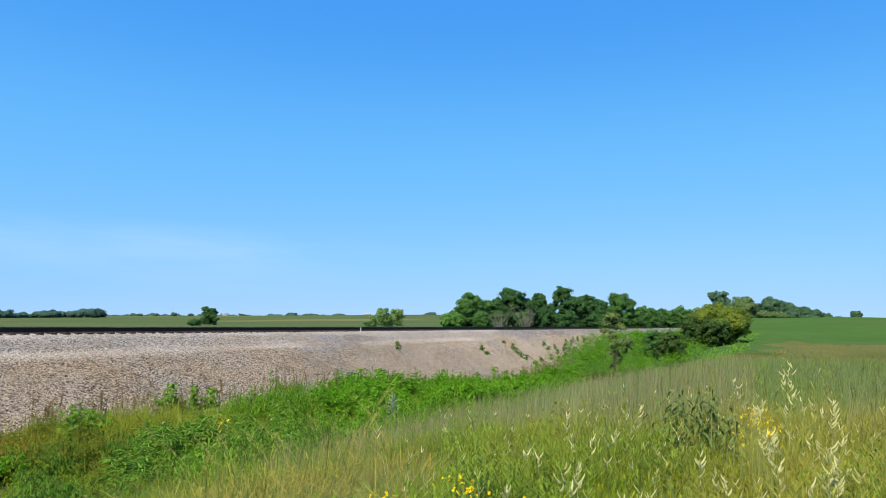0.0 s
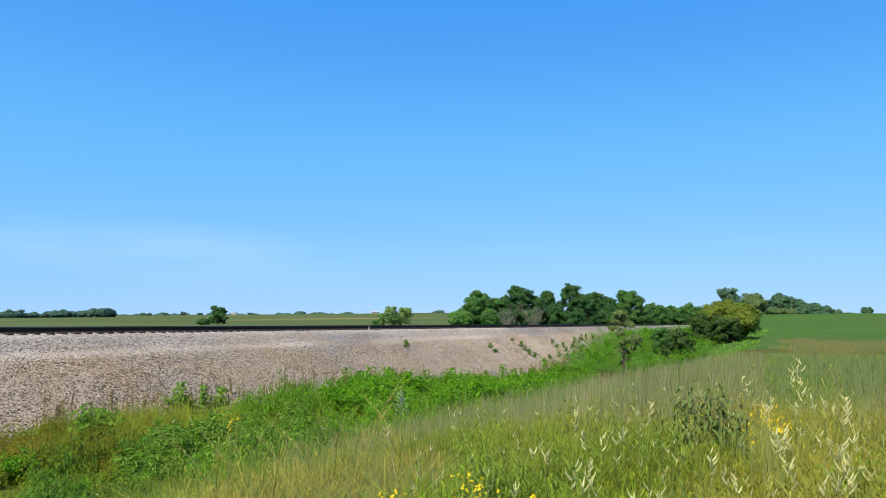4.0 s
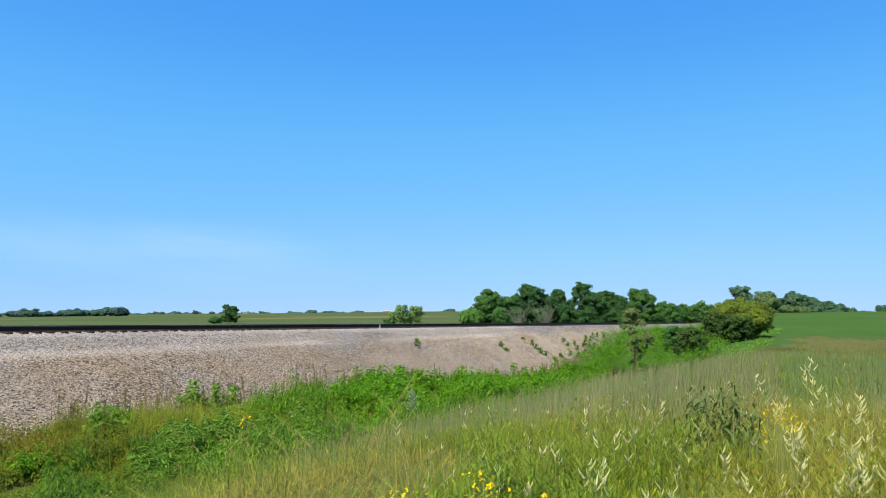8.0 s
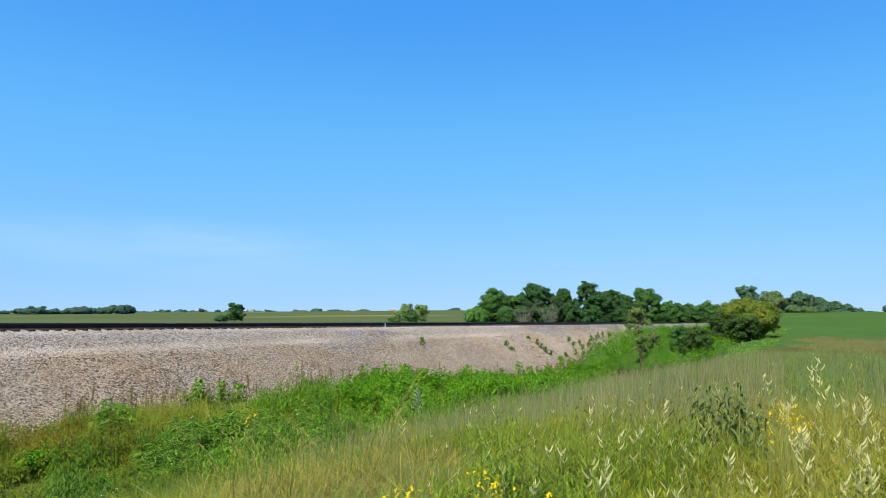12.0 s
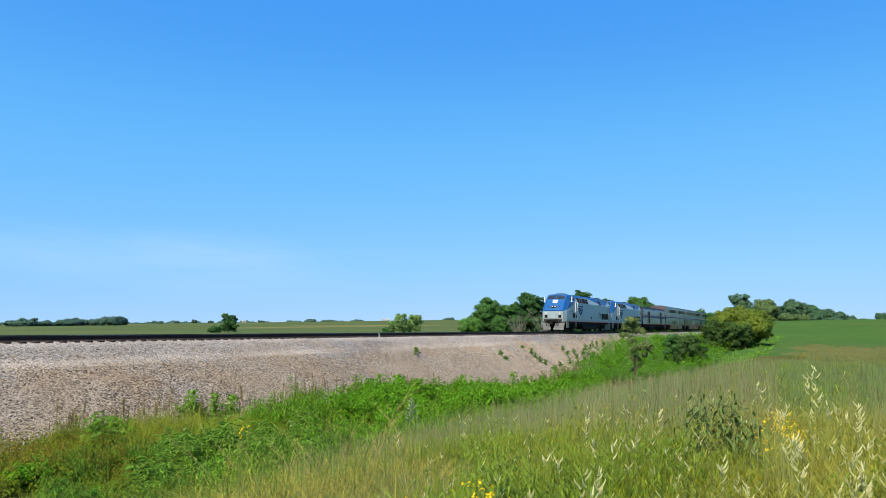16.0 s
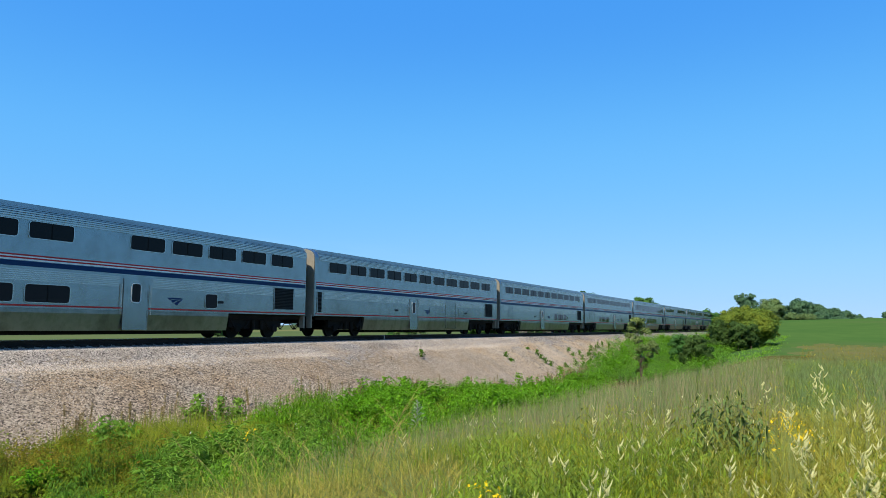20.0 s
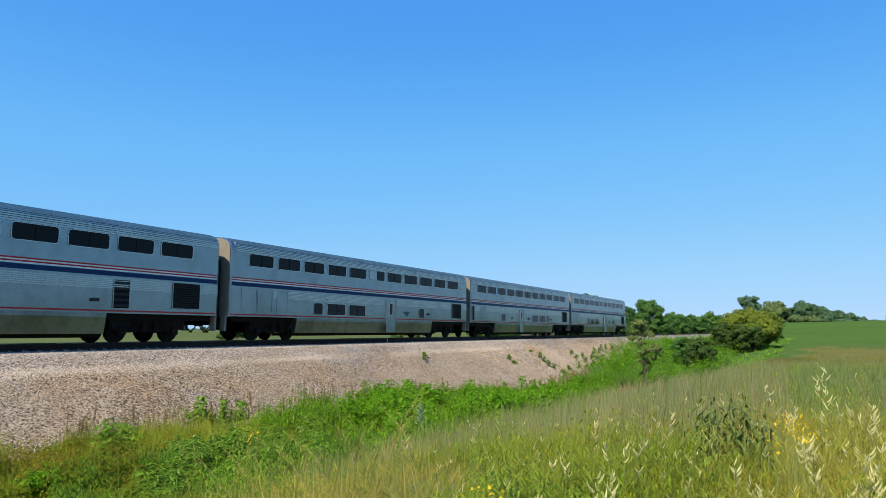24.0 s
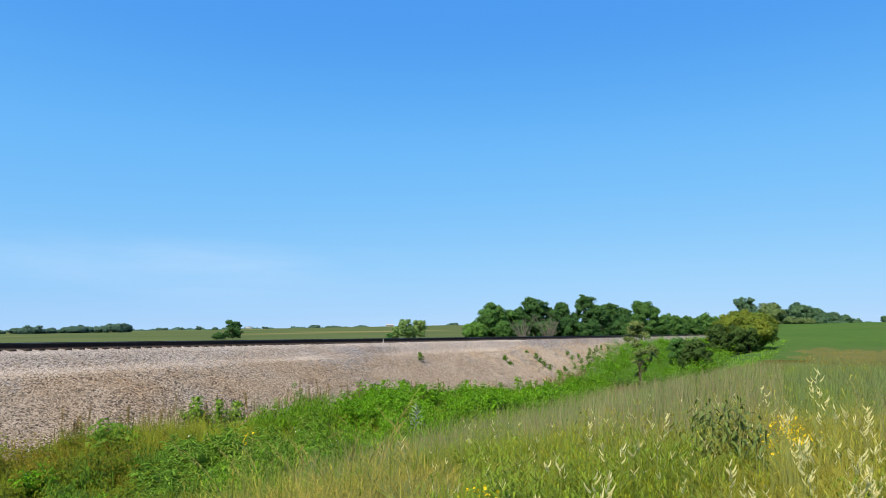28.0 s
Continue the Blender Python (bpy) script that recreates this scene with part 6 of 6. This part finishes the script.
def tall_weed(az, d, stems, h, per=15):
    ob = tagged(new("leafy_weed"), "tall dark green weed with long drooping leaves", "weed", "tall leafy weeds")
    set_at(ob, az, d)
    for s in range(stems):
        a = rng.random() * 6.28
        foot_ = Vector((math.cos(a), math.sin(a), 0)) * 0.10 * math.sqrt(s)
        tip = foot_ + Vector((rng.normal() * 0.06 + 0.05 * math.cos(a), rng.normal() * 0.06, h * (0.75 + 0.25 * rng.random())))
        st = part("stem", tube(bmesh.new(), foot_, tip, 0.008, 0.004, 5), M_STEM, ob)
        for i in range(per):
            u = 0.35 + 0.65 * (i + rng.random() * 0.5) / per
            lf = new("leaf", MILK_LEAVES[i % 3])
            lf.parent = st
            k = (1.15 - 0.3 * u)
            lf.matrix_basis = Matrix.Translation(foot_.lerp(tip, min(1, u))) @ Euler((0, radians(rng.normal() * 12), i * 2.4 + rng.normal() * 0.3)).to_matrix().to_4x4() @ Matrix.Diagonal((k, k, k, 1))


tall_weed(6.7, 8.2, 9, 1.12, 22)
tall_weed(7.6, 8.0, 6, 0.92, 18)
tall_weed(5.9, 8.5, 2, 0.90)
tall_weed(3.35, 7.6, 3, 0.98)
tall_weed(17.3, 9.5, 2, 0.85, 10)


swaying = []


def spike_plant(az, d, h, n, wide=0.19):
    """A plant whose few stems end in pale tapering seed spikes."""
    ob = tagged(new("spike_plant"), "weed with pale cream seed spikes above the grass", "weed", "pale spike plants")
    set_at(ob, az, d)
    swaying.append((ob, 2.4))
    for i in range(n):
        a = rng.random() * 6.28
        mid = Vector((math.cos(a) * wide * (0.1 + 0.6 * rng.random()), math.sin(a) * wide * (0.1 + 0.6 * rng.random()), h * (0.72 + 0.18 * rng.random())))
        st = part("stem", tube(bmesh.new(), (0, 0, 0), mid, 0.003, 0.002, 4, False), M_STEM, ob)
        for k in range(3 + int(rng.random() * 2.7)):
            b = a + rng.normal() * 1.5
            out_, ln = Vector((math.cos(b), math.sin(b), 0)), 0.048 + 0.036 * rng.random()
            start = mid.lerp(Vector((0, 0, 0)), 0.055 * k * rng.random())

            def along(q):
                return start + out_ * ln * 0.62 * math.sin(1.25 * q) + Vector((0, 0, ln * (0.45 * q + 0.4 * q ** 1.6)))

            core = bmesh.new()
            loft(core, [[along(q) + Vector((math.cos(w), math.sin(w), 0.3 * math.sin(w))) * r for w in (0, 1.26, 2.51, 3.77, 5.03)] for q, r in ((0, 0.002), (0.15, 0.006), (0.45, 0.0064), (0.75, 0.0045), (1.0, 0.001))])
            spike = part("spike", core, M_SPIKE, st, "pale cream seed spike")
            m = 34
            u = rng.random(m)
            axis = np.array([along(float(q)) for q in u])
            dd = rng.standard_normal((m, 3))
            dd /= np.linalg.norm(dd, axis=1, keepdims=True)
            v, f = leaf_quads(axis + dd * (0.0072 * (1.05 - 0.7 * u))[:, None], dd, 0.0055 * (1.2 - 0.6 * u), 0.55)
            tagged(part("spike_down", mesh_from("spike_down", v, [f]), M_SPIKE, st), kind="stuff")


for az, d, h, n in ((10.6, 7.4, 0.98, 4), (-0.15, 8.8, 1.42, 8), (3.2, 10.0, 1.2, 4), (15.1, 4.6, 0.86, 9), (9.5, 3.7, 0.72, 8), (12.0, 6.4, 0.85, 5), (-0.9, 7.6, 1.2, 6), (1.2, 6.3, 0.95, 6), (-2.3, 6.0, 1.0, 6), (7.8, 4.2, 0.78, 5), (5.4, 3.6, 0.72, 6),
                    (2.2, 3.9, 0.78, 6), (-1.6, 4.3, 0.85, 6), (-3.3, 5.0, 0.95, 5), (14.0, 6.0, 0.82, 4), (0.4, 5.2, 0.9, 5), (18.5, 5.5, 0.75, 3), (20.6, 4.8, 0.7, 3), (6.4, 5.4, 0.8, 4), (3.6, 4.9, 0.85, 4), (-3.9, 3.9, 0.8, 5), (11.3, 4.4, 0.75, 4), (-2.9, 7.7, 1.15, 5), (16.2, 7.4, 0.85, 3)):
    spike_plant(az, d, h, max(2, round(0.62 * n)))
for i in range(8):
    spike_plant(-6 + 10 * rng.random(), 5.0 + 4.5 * rng.random(), 0.8 + 0.3 * rng.random(), 3, 0.15)


def flower_clump(az, d, h, n, wide, petal=0.0105, material=None, label="clump of small bright yellow flowers in the grass"):
    ob = tagged(new("flower_clump"), label, "flowers", "flower clumps")
    set_at(ob, az, d)
    for i in range(int(n * 2.6)):
        e = Vector((rng.normal() * wide * 0.55, rng.normal() * wide * 0.55, h * (0.82 + 0.2 * rng.random())))
        st = part("stem", tube(bmesh.new(), (e.x * 0.5, e.y * 0.5, 0), e, 0.0016, 0.001, 3, False), M_STEM, ob)
        k = 6
        a = np.arange(k) * 2 * np.pi / k
        lift = rng.normal(0, 0.7, 3)
        c = np.array(e)
        rim = np.stack([np.cos(a), np.sin(a), 0.25 + lift[0] * np.cos(a) + lift[1] * np.sin(a)], -1)
        sd = np.stack([-np.sin(a), np.cos(a), 0 * a], -1)
        s = petal * (0.7 + 0.6 * rng.random())
        v = np.stack([np.repeat(c[None], k, 0), c + rim * s * 0.6 + sd * s * 0.4, c + rim * s, c + rim * s * 0.6 - sd * s * 0.4], 1).reshape(-1, 3)
        part("blossom", mesh_from("blossom", v, [np.arange(k * 4).reshape(k, 4)]), material or M_YELLOW, st, "yellow petals" if material is None else "white petals")


for az, d, h, n, wd in ((30.3, 3.5, 0.80, 16, 0.10), (28.6, 3.4, 0.78, 18, 0.10), (26.8, 3.5, 0.76, 10, 0.08), (24.4, 3.9, 0.82, 12, 0.10), (23.0, 3.8, 0.78, 8, 0.08), (19.0, 3.9, 0.72, 3, 0.04), (1.5, 6.8, 0.92, 26, 0.16), (1.0, 6.6, 0.84, 16, 0.13), (3.0, 6.5, 0.85, 7, 0.07), (42.7, 6.8, 1.05, 4, 0.05), (2.2, 6.9, 0.96, 14, 0.12)):
    flower_clump(az, d, h, n, wd)
for az, d, h in ((39.0, 20.5, 0.75), (46.0, 20.0, 0.7), (52.0, 12.0, 0.5), (36.5, 18.0, 0.7)):
    flower_clump(az, d, h, 3, 0.35, 0.02, M_WHITEFL, "few small white flowers above the ditch")

# woolly grey plant in the ditch
x, y = at(29.7, 21.5)
grey = tagged(new("grey_plant"), "pale grey woolly plant among green weeds", "weed")
grey.matrix_basis = pose(x, y, float(height(x, y)))
part("stem", tube(bmesh.new(), (0, 0, 0), (0, 0, 1.25), 0.02, 0.008, 6), M_GREYLEAF, grey)
gl = leaf_mesh(0.42, 0.075, 0.30)
gl.materials.append(M_GREYLEAF)
for i in range(60):
    lf = new("leaf", gl)
    lf.parent = grey
    k = 1.0 - 0.6 * i / 60
    lf.matrix_basis = Matrix.Translation((0, 0, 0.2 + 1.0 * i / 60)) @ Euler((0, radians(-25 + rng.normal() * 10), i * 2.4)).to_matrix().to_4x4() @ Matrix.Diagonal((k, k, k, 1))

# dry branching stems over the ditch
M_DRYSTEM = mat("pale_dry_stem", (0.340, 0.281, 0.093), (0.255, 0.212, 0.072), 3.0, 30.0, 0.85)


def bent_stem(a, b, sag, r0, r1):
    """A round stem from a to b that bows by sag, tapering from r0 to r1."""
    a, b = Vector(a), Vector(b)
    bm = bmesh.new()
    pts = [a.lerp(b, k / 5) + Vector((0, 0, sag * math.sin(math.pi * k / 5))) for k in range(6)]
    loft(bm, [[q + Vector((math.cos(w), math.sin(w), 0)) * (r0 + (r1 - r0) * k / 5) for w in (0, 1.57, 3.14, 4.71)] for k, q in enumerate(pts)])
    return bm, pts


for i in range(22):
    az, d = 36.2 + rng.normal() * 3.0, 9.6 + rng.normal() * 1.5
    ob = tagged(new("dry_stem"), "long pale dry branching stem rising out of the weeds", "weed", "dry stems")
    set_at(ob, az, d)
    a, out_ = rng.random() * 6.28, 0.2 + 0.5 * rng.random()
    tip = (math.cos(a) * out_, math.sin(a) * out_, 0.6 + 0.6 * rng.random())
    bm, pts = bent_stem((0, 0, 0), tip, 0.16, 0.0036, 0.002)
    stalk = part("stalk", bm, M_DRYSTEM, ob)
    for k in (1, 2, 2, 3, 3, 4, 4, 5, 5):
        w = a + rng.normal() * 1.1
        ln = 0.12 + 0.24 * rng.random()
        part("twig", bent_stem(pts[k], pts[k] + Vector((math.cos(w) * ln, math.sin(w) * ln, ln * (0.3 + 0.8 * rng.random()))), 0.04, 0.0026, 0.0012)[0], M_DRYSTEM, stalk)


def weed_bush(material, stems, r, h, leaf, wide, per, droop, label, group):
    """A domed weed of many leafy stems."""
    ob = tagged(new("weed_bush"), label, "weed", group)
    th = np.arange(stems) * 2.4 + rng.random(stems)
    rho = np.sqrt((np.arange(stems) + rng.random(stems)) / stems)
    tip = np.stack([r * rho * np.cos(th), r * rho * np.sin(th), h * (1 - 0.45 * rho ** 2) * (0.65 + 0.45 * rng.random(stems))], -1)
    base = tip * [0.25, 0.25, 0]
    u = 0.3 + 0.7 * rng.random((stems, per)) ** 0.7
    p = base[:, None] + (tip - base)[:, None] * np.stack([u ** 1.6, u ** 1.6, u], -1)
    a = th[:, None] + rng.normal(0, 1.5, (stems, per))
    ln = leaf * (0.6 + 0.7 * rng.random((stems, per))) * (1.2 - 0.5 * u)
    way = np.stack([np.cos(a), np.sin(a), 0.35 - droop * rng.random((stems, per))], -1)
    across = np.stack([-np.sin(a), np.cos(a), 0.35 + 0 * a], -1) * (ln * wide)[..., None]
    across2 = np.stack([np.sin(a), -np.cos(a), 0.35 + 0 * a], -1) * (ln * wide)[..., None]
    mid = p + way * (ln * 0.45)[..., None]
    end = p + way * ln[..., None] - np.stack([0 * a, 0 * a, ln * droop * 0.5], -1)
    v = np.stack([p, mid + across, end, mid + across2], 2).reshape(-1, 3)
    i = np.arange(stems * per)[:, None] * 4
    part("foliage", mesh_from("foliage", v, [np.concatenate([i + [0, 2, 1], i + [0, 3, 2]])]), material, ob)
    half_ = np.array([0.006, 0.004, 0])
    sv = np.stack([base - half_, base + half_, tip], 1).reshape(-1, 3)
    tagged(part("stalks", mesh_from("stalks", sv, [np.arange(stems * 3).reshape(-1, 3)]), M_STEM, ob), kind="stuff")
    return ob


def plant(kinds, places):
    """Sets copies of the kinds on the ground; spots: x, y and size."""
    for i, (x, y, k) in enumerate(places):
        m_ = pose(x, y, float(height(x, y)) - 0.04, 0, 0, 360 * rng.random()) @ Matrix.Diagonal((k * rng.uniform(0.85, 1.2), k * rng.uniform(0.85, 1.2), k * rng.uniform(0.85, 1.15), 1))
        if i < len(kinds):
            kinds[i].matrix_basis = m_
        else:
            copy_thing(kinds[i % len(kinds)], m_)


def spots(n, az, d, keep, size):
    p_ = scatter(n, az, d, keep)
    return [(float(x), float(y), float(k)) for (x, y, _), k in zip(p_, rng.uniform(*size, n))]


BROAD = [weed_bush(M_BUSHWEED, 26, 0.55, 0.95, 0.17, 0.24, 16, 0.6, "bushy bright green broad-leaved weed in the ditch", "broad-leaved weeds") for _ in range(5)]
plant(BROAD, [(24.7, 16.2, 1.25), (25.6, 15.6, 1.2), (24.0, 16.9, 1.1), (26.6, 16.4, 1.2), (23.6, 15.6, 1.0), (13.6, 17.4, 0.85), (14.2, 17.7, 0.65), (28.2, 15.6, 1.1), (29.6, 16.6, 1.0)]
      + spots(105, (15, 35), (19, 62), lambda x, y: in_ditch(x, y) & (y > 10.5), (0.55, 1.15)) + spots(70, (4.5, 17), (58, 100), lambda x, y: (y > 7) & (y < foot(x) - 0.8), (0.8, 1.4)) + spots(9, (48, 62), (14, 18), lambda x, y: in_ditch(x, y) & ~rusty(x, y) & ~grassy(x, y), (0.4, 0.75)))
NARROW = [weed_bush(M_NARROWWEED, 16, 0.5, 0.95, 0.25, 0.10, 15, 0.6, "blue-green narrow-leaved bushy weed in the ditch", "narrow-leaved weeds") for _ in range(4)]
plant(NARROW, [(18.0, 19.2, 0.95), (18.3, 19.0, 0.8), (19.3, 19.0, 0.8), (11.8, 12.6, 1.1), (12.8, 12.2, 1.1), (13.6, 12.8, 1.0), (15.4, 13.4, 1.1), (14.6, 13.9, 1.0), (12.2, 13.4, 1.0), (14.0, 11.9, 1.0), (16.6, 14.6, 0.9), (17.4, 13.6, 0.9), (13.2, 14.4, 0.9), (16.2, 12.9, 1.0), (10.8, 12.4, 0.9)]
      + spots(34, (37, 50), (14, 20), lambda x, y: in_ditch(x, y) & ~rusty(x, y) & ~grassy(x, y), (0.7, 1.05)))


def sprigs(name, pts, h, length, r, per, material):
    """Thin stems that fork into a few short curved seed spikes."""
    n = len(pts)
    lean_ = rng.normal(0, 0.16, (n, 2)) * h[:, None]
    tip = pts + np.concatenate([lean_, h[:, None]], 1)
    s_ = np.array([0.0012, -0.0012, 0])
    v = [np.stack([pts - s_, pts + s_, tip], 1).reshape(-1, 3)]
    tris = np.arange(n * 3).reshape(-1, 3)
    a = rng.random((n, 1)) * 6.28 + np.arange(per) * 6.28 / per + rng.normal(0, 0.5, (n, per))
    ln = length * (0.5 + 0.8 * rng.random((n, per)))
    start = tip[:, None] - np.stack([0 * a, 0 * a, 0.10 * rng.random((n, per))], -1) * h[:, None, None]
    out_ = np.stack([np.cos(a), np.sin(a), 0 * a], -1)
    rings = []
    for u, k in ((0.0, 0.5), (0.3, 1.0), (0.7, 0.8), (1.0, 0.12)):
        c = start + out_ * (ln * 0.6 * u)[..., None] + np.stack([0 * a, 0 * a, ln * (0.45 * u + 0.4 * u ** 1.7)], -1)
        for w in (0, 2.1, 4.2):
            rings.append(c + (out_ * math.cos(w) + np.stack([-np.sin(a), np.cos(a), 0.6 + 0 * a], -1) * math.sin(w)) * r * k)
    body = np.stack(rings, 2).reshape(-1, 3)
    i = np.arange(n * per)[:, None] * 12 + len(v[0])
    q = np.concatenate([i + [3 * g + j, 3 * g + (j + 1) % 3, 3 * g + 3 + (j + 1) % 3, 3 * g + 3 + j] for g in range(3) for j in range(3)])
    return part(name, mesh_from(name, np.concatenate([v[0], body]), [q, tris]), material)


def sprig_stuff(name, n, az, d, keep, h, length, r, per, material, label):
    p_ = scatter(n, az, d, keep, 0.9)
    return tagged(sprigs(name, p_, rng.uniform(*h, n), length, r, per, material), label, "weeds", kind="stuff")


sprig_stuff("pale_sprigs", 130, (-8, 14), (3.4, 11), lambda x, y: patch(x, y, 1.1, 0.6) > 0.35, (0.5, 0.9), 0.05, 0.0038, 3, M_SPIKE, "small pale cream sprigs in the slope's grass")
sprig_stuff("straw_sprigs", 420, (-8, 9), (3.0, 11), lambda x, y: patch(x, y, 1.3, 2.6) > 0.35, (0.35, 0.8), 0.05, 0.0024, 4, M_STRAW, "fine dry straw-coloured sprigs in the slope's grass")
sprig_stuff("yellow_sprigs", 450, (-8, 12), (3.0, 10), lambda x, y: patch(x, y, 1.0, 4.6) > 0.4, (0.3, 0.75), 0.05, 0.003, 5, M_OLIVE, "fine yellow-green sprigs in the slope's grass")
sprig_stuff("grey_sprigs", 60, (10, 30), (3.4, 9), None, (0.45, 0.8), 0.055, 0.0034, 3, M_SPIKE, "few pale sprigs in the grey-green grass")


def small_weed(name, x, y, z, h, w, material, n, label, group, leaf=0.05, category="weed"):
    ob = tagged(new(name), label, category, group)
    ob.matrix_basis = pose(x, y, z)
    part("stem", tube(bmesh.new(), (0, 0, -0.05), (rng.normal() * 0.03, rng.normal() * 0.03, h), 0.012, 0.005, 5), M_STEM, ob)
    u = 0.15 + 0.85 * rng.random(n)
    a = rng.random(n) * 6.28
    r = w * rng.random(n) * (1.1 - 0.6 * u)
    c = np.stack([r * np.cos(a), r * np.sin(a), h * u], -1)
    v, f = leaf_quads(c, np.stack([np.cos(a), np.sin(a), 0.8 + 0 * a], -1) + 0.4 * rng.standard_normal((n, 3)), leaf, 0.45)
    part("leaves", mesh_from("leaves", v, [f]), material, ob)


# scattered weeds on the stony bank
for x, y, h in ((38.0, 21.45, 0.55), (50.0, 20.8, 0.45), (49.8, 20.3, 0.25), (56.4, 20.6, 0.55), (55.9, 20.1, 0.55), (55.5, 19.6, 0.6), (55.8, 19.2, 0.55), (65.3, 20.7, 0.5), (64.8, 20.1, 0.5), (66.8, 20.1, 0.55), (65.4, 19.4, 0.6), (69.9, 20.0, 0.6), (66.6, 18.9, 0.7), (74.1, 20.5, 0.7), (78.4, 21.0, 0.7), (79.9, 20.6, 0.8), (61.6, 18.9, 0.6), (58.4, 18.8, 0.5), (62.3, 18.4, 0.7), (71.2, 19.3, 0.8), (72.6, 20.6, 0.7), (76.0, 20.8, 0.8), (68.0, 19.6, 0.6), (56.4, 21.5, 0.2)):
    small_weed("bank_weed", x, y, float(bank_z(x, y)), h * 0.95, 0.32, M_WEED_DARK, 64, "small green weed rooted in the stony bank", "bank weeds", 0.08)
# tall clumps at the foot of the bank
for x, y, h, w in ((18.0, 19.0, 1.15, 0.45), (18.6, 18.6, 1.0, 0.4), (19.3, 18.4, 0.9, 0.4), (12.2, 16.2, 1.15, 0.5), (12.6, 16.0, 1.0, 0.5), (26.5, 17.2, 1.1, 0.6), (27.8, 17.6, 1.2, 0.6), (29.2, 17.4, 1.2, 0.6), (30.0, 17.9, 1.1, 0.6), (28.2, 16.6, 1.0, 0.6), (37.0, 17.8, 1.1, 0.5), (44.0, 17.4, 1.3, 0.6), (52.0, 17.2, 1.4, 0.6), (60.5, 17.3, 1.3, 0.6), (66.0, 17.0, 1.4, 0.7), (70.5, 18.2, 1.3, 0.7), (74.0, 17.4, 1.5, 0.8), (78.0, 18.6, 1.4, 0.8), (73.0, 15.0, 1.3, 0.8), (80.0, 16.2, 1.5, 0.9), (68.0, 14.6, 1.1, 0.7), (84.0, 14.0, 1.3, 0.9), (62.0, 15.2, 1.1, 0.7)):
    small_weed("weed_clump", x, y, float(height(x, y)), h, w, M_NARROWWEED if x < 20 else M_BUSHWEED, 190, "tall bushy green weed at the foot of the bank", "weed clumps", 0.075)
# dark dock stalks rising out of the weeds
for i in range(80):
    x = 13 + 46 * rng.random() ** 1.2
    y = float(foot(x)) - 0.6 - 1.0 * rng.random()
    ob = tagged(new("dock_stalk"), "thin dark brown seed stalk above the weeds", "weed", "dock stalks")
    ob.matrix_basis = pose(x, y, float(height(x, y)), rng.normal() * 5, rng.normal() * 5, 0)
    h = 0.75 + 0.55 * rng.random()
    st = part("stem", tube(bmesh.new(), (0, 0, 0), (0, 0, h), 0.006, 0.004, 4), M_DOCK, ob)
    n = 60
    u = 0.5 + 0.5 * rng.random(n)
    dd = rng.standard_normal((n, 3))
    v, f = leaf_quads(np.stack([0 * u, 0 * u, h * u], -1) + dd * 0.018, dd, 0.03, 0.6)
    tagged(part("seed_head", mesh_from("seed_head", v, [f]), M_DOCK, st), kind="stuff")

# ---- small things by the track and on the skyline ----
M_POST = mat("white_post", (0.420, 0.420, 0.396), (0.330, 0.330, 0.312), 3.0, 20.0, 0.7)
post = tagged(new("marker_post"), "short white marker post beside the rail", "post")
post.matrix_basis = pose(38.2, 24.25, -0.34)
part("shaft", boxes(((0, 0, 0.14), (0.07, 0.05, 0.36)), bevel=0.01), M_POST, post)
part("cap", boxes(((0, 0, 0.335), (0.09, 0.07, 0.03))), M_PILOT, post)

M_FARMWALL = mat("white_farm_wall", (0.315, 0.323, 0.323), (0.270, 0.277, 0.277), 0.5, 4.0, 0.8)
for az, d, w in ((31.9, 1000, 11.0), (43.0, 1150, 9.0)):
    x, y = at(az, d)
    farm = tagged(new("farm_building"), "tiny white farm building on the far skyline", "building", "farm buildings")
    farm.matrix_basis = pose(x, y, float(height(x, y)) - 0.3, 0, 0, az + 90)
    part("wall", boxes(((0, 0, 1.6), (w, 7, 3.8))), M_FARMWALL, farm)
    bm = bmesh.new()
    loft(bm, [[(e, -3.9, 3.4), (e, 3.9, 3.4), (e, 0, 5.0)] for e in (-w / 2 - 0.3, w / 2 + 0.3)])
    part("roof", bm, M_FARMWALL, farm)

# ---- motion ----
SPEED = 33.9
SLIP = ((0, 0.8), (16, 0.8), (17, 0.75), (18, 0.35), (19, 0.3), (20, -0.04), (21, 0.0), (22, -0.03), (24, -0.06), (25, -0.04), (26, 0.0), (28, 0.0))


def lead(t):
    """Where the front coupler of the first double-deck car is at t seconds."""
    return 4.65 - SPEED * (t - 20) - 0.03 * max(0.0, t - 20) ** 2 + float(np.interp(t, *zip(*SLIP)))


def sway(ob, degrees, phase):
    """Rows of a plant that nods in the wind about its foot."""
    p0 = ob.matrix_basis.copy()
    rows = []
    for k in range(57):
        t = k * 0.5
        a = degrees * (0.6 * math.sin(1.9 * t + phase) + 0.4 * math.sin(3.1 * t + 2.3 * phase))
        rows.append((t, p0 @ pose(0, 0, 0, 0.5 * a, a, 0)))
    return rows


def motions():
    for i, (ob, degrees) in enumerate(swaying):
        walk(ob, sway(ob, degrees, 1.7 * i))
    for ob, centre in train:
        walk(ob, [(t, pose(lead(t) + centre, TRACK_Y, 0)) for t in np.arange(0, 28.1, 1.0).tolist()])


motions()
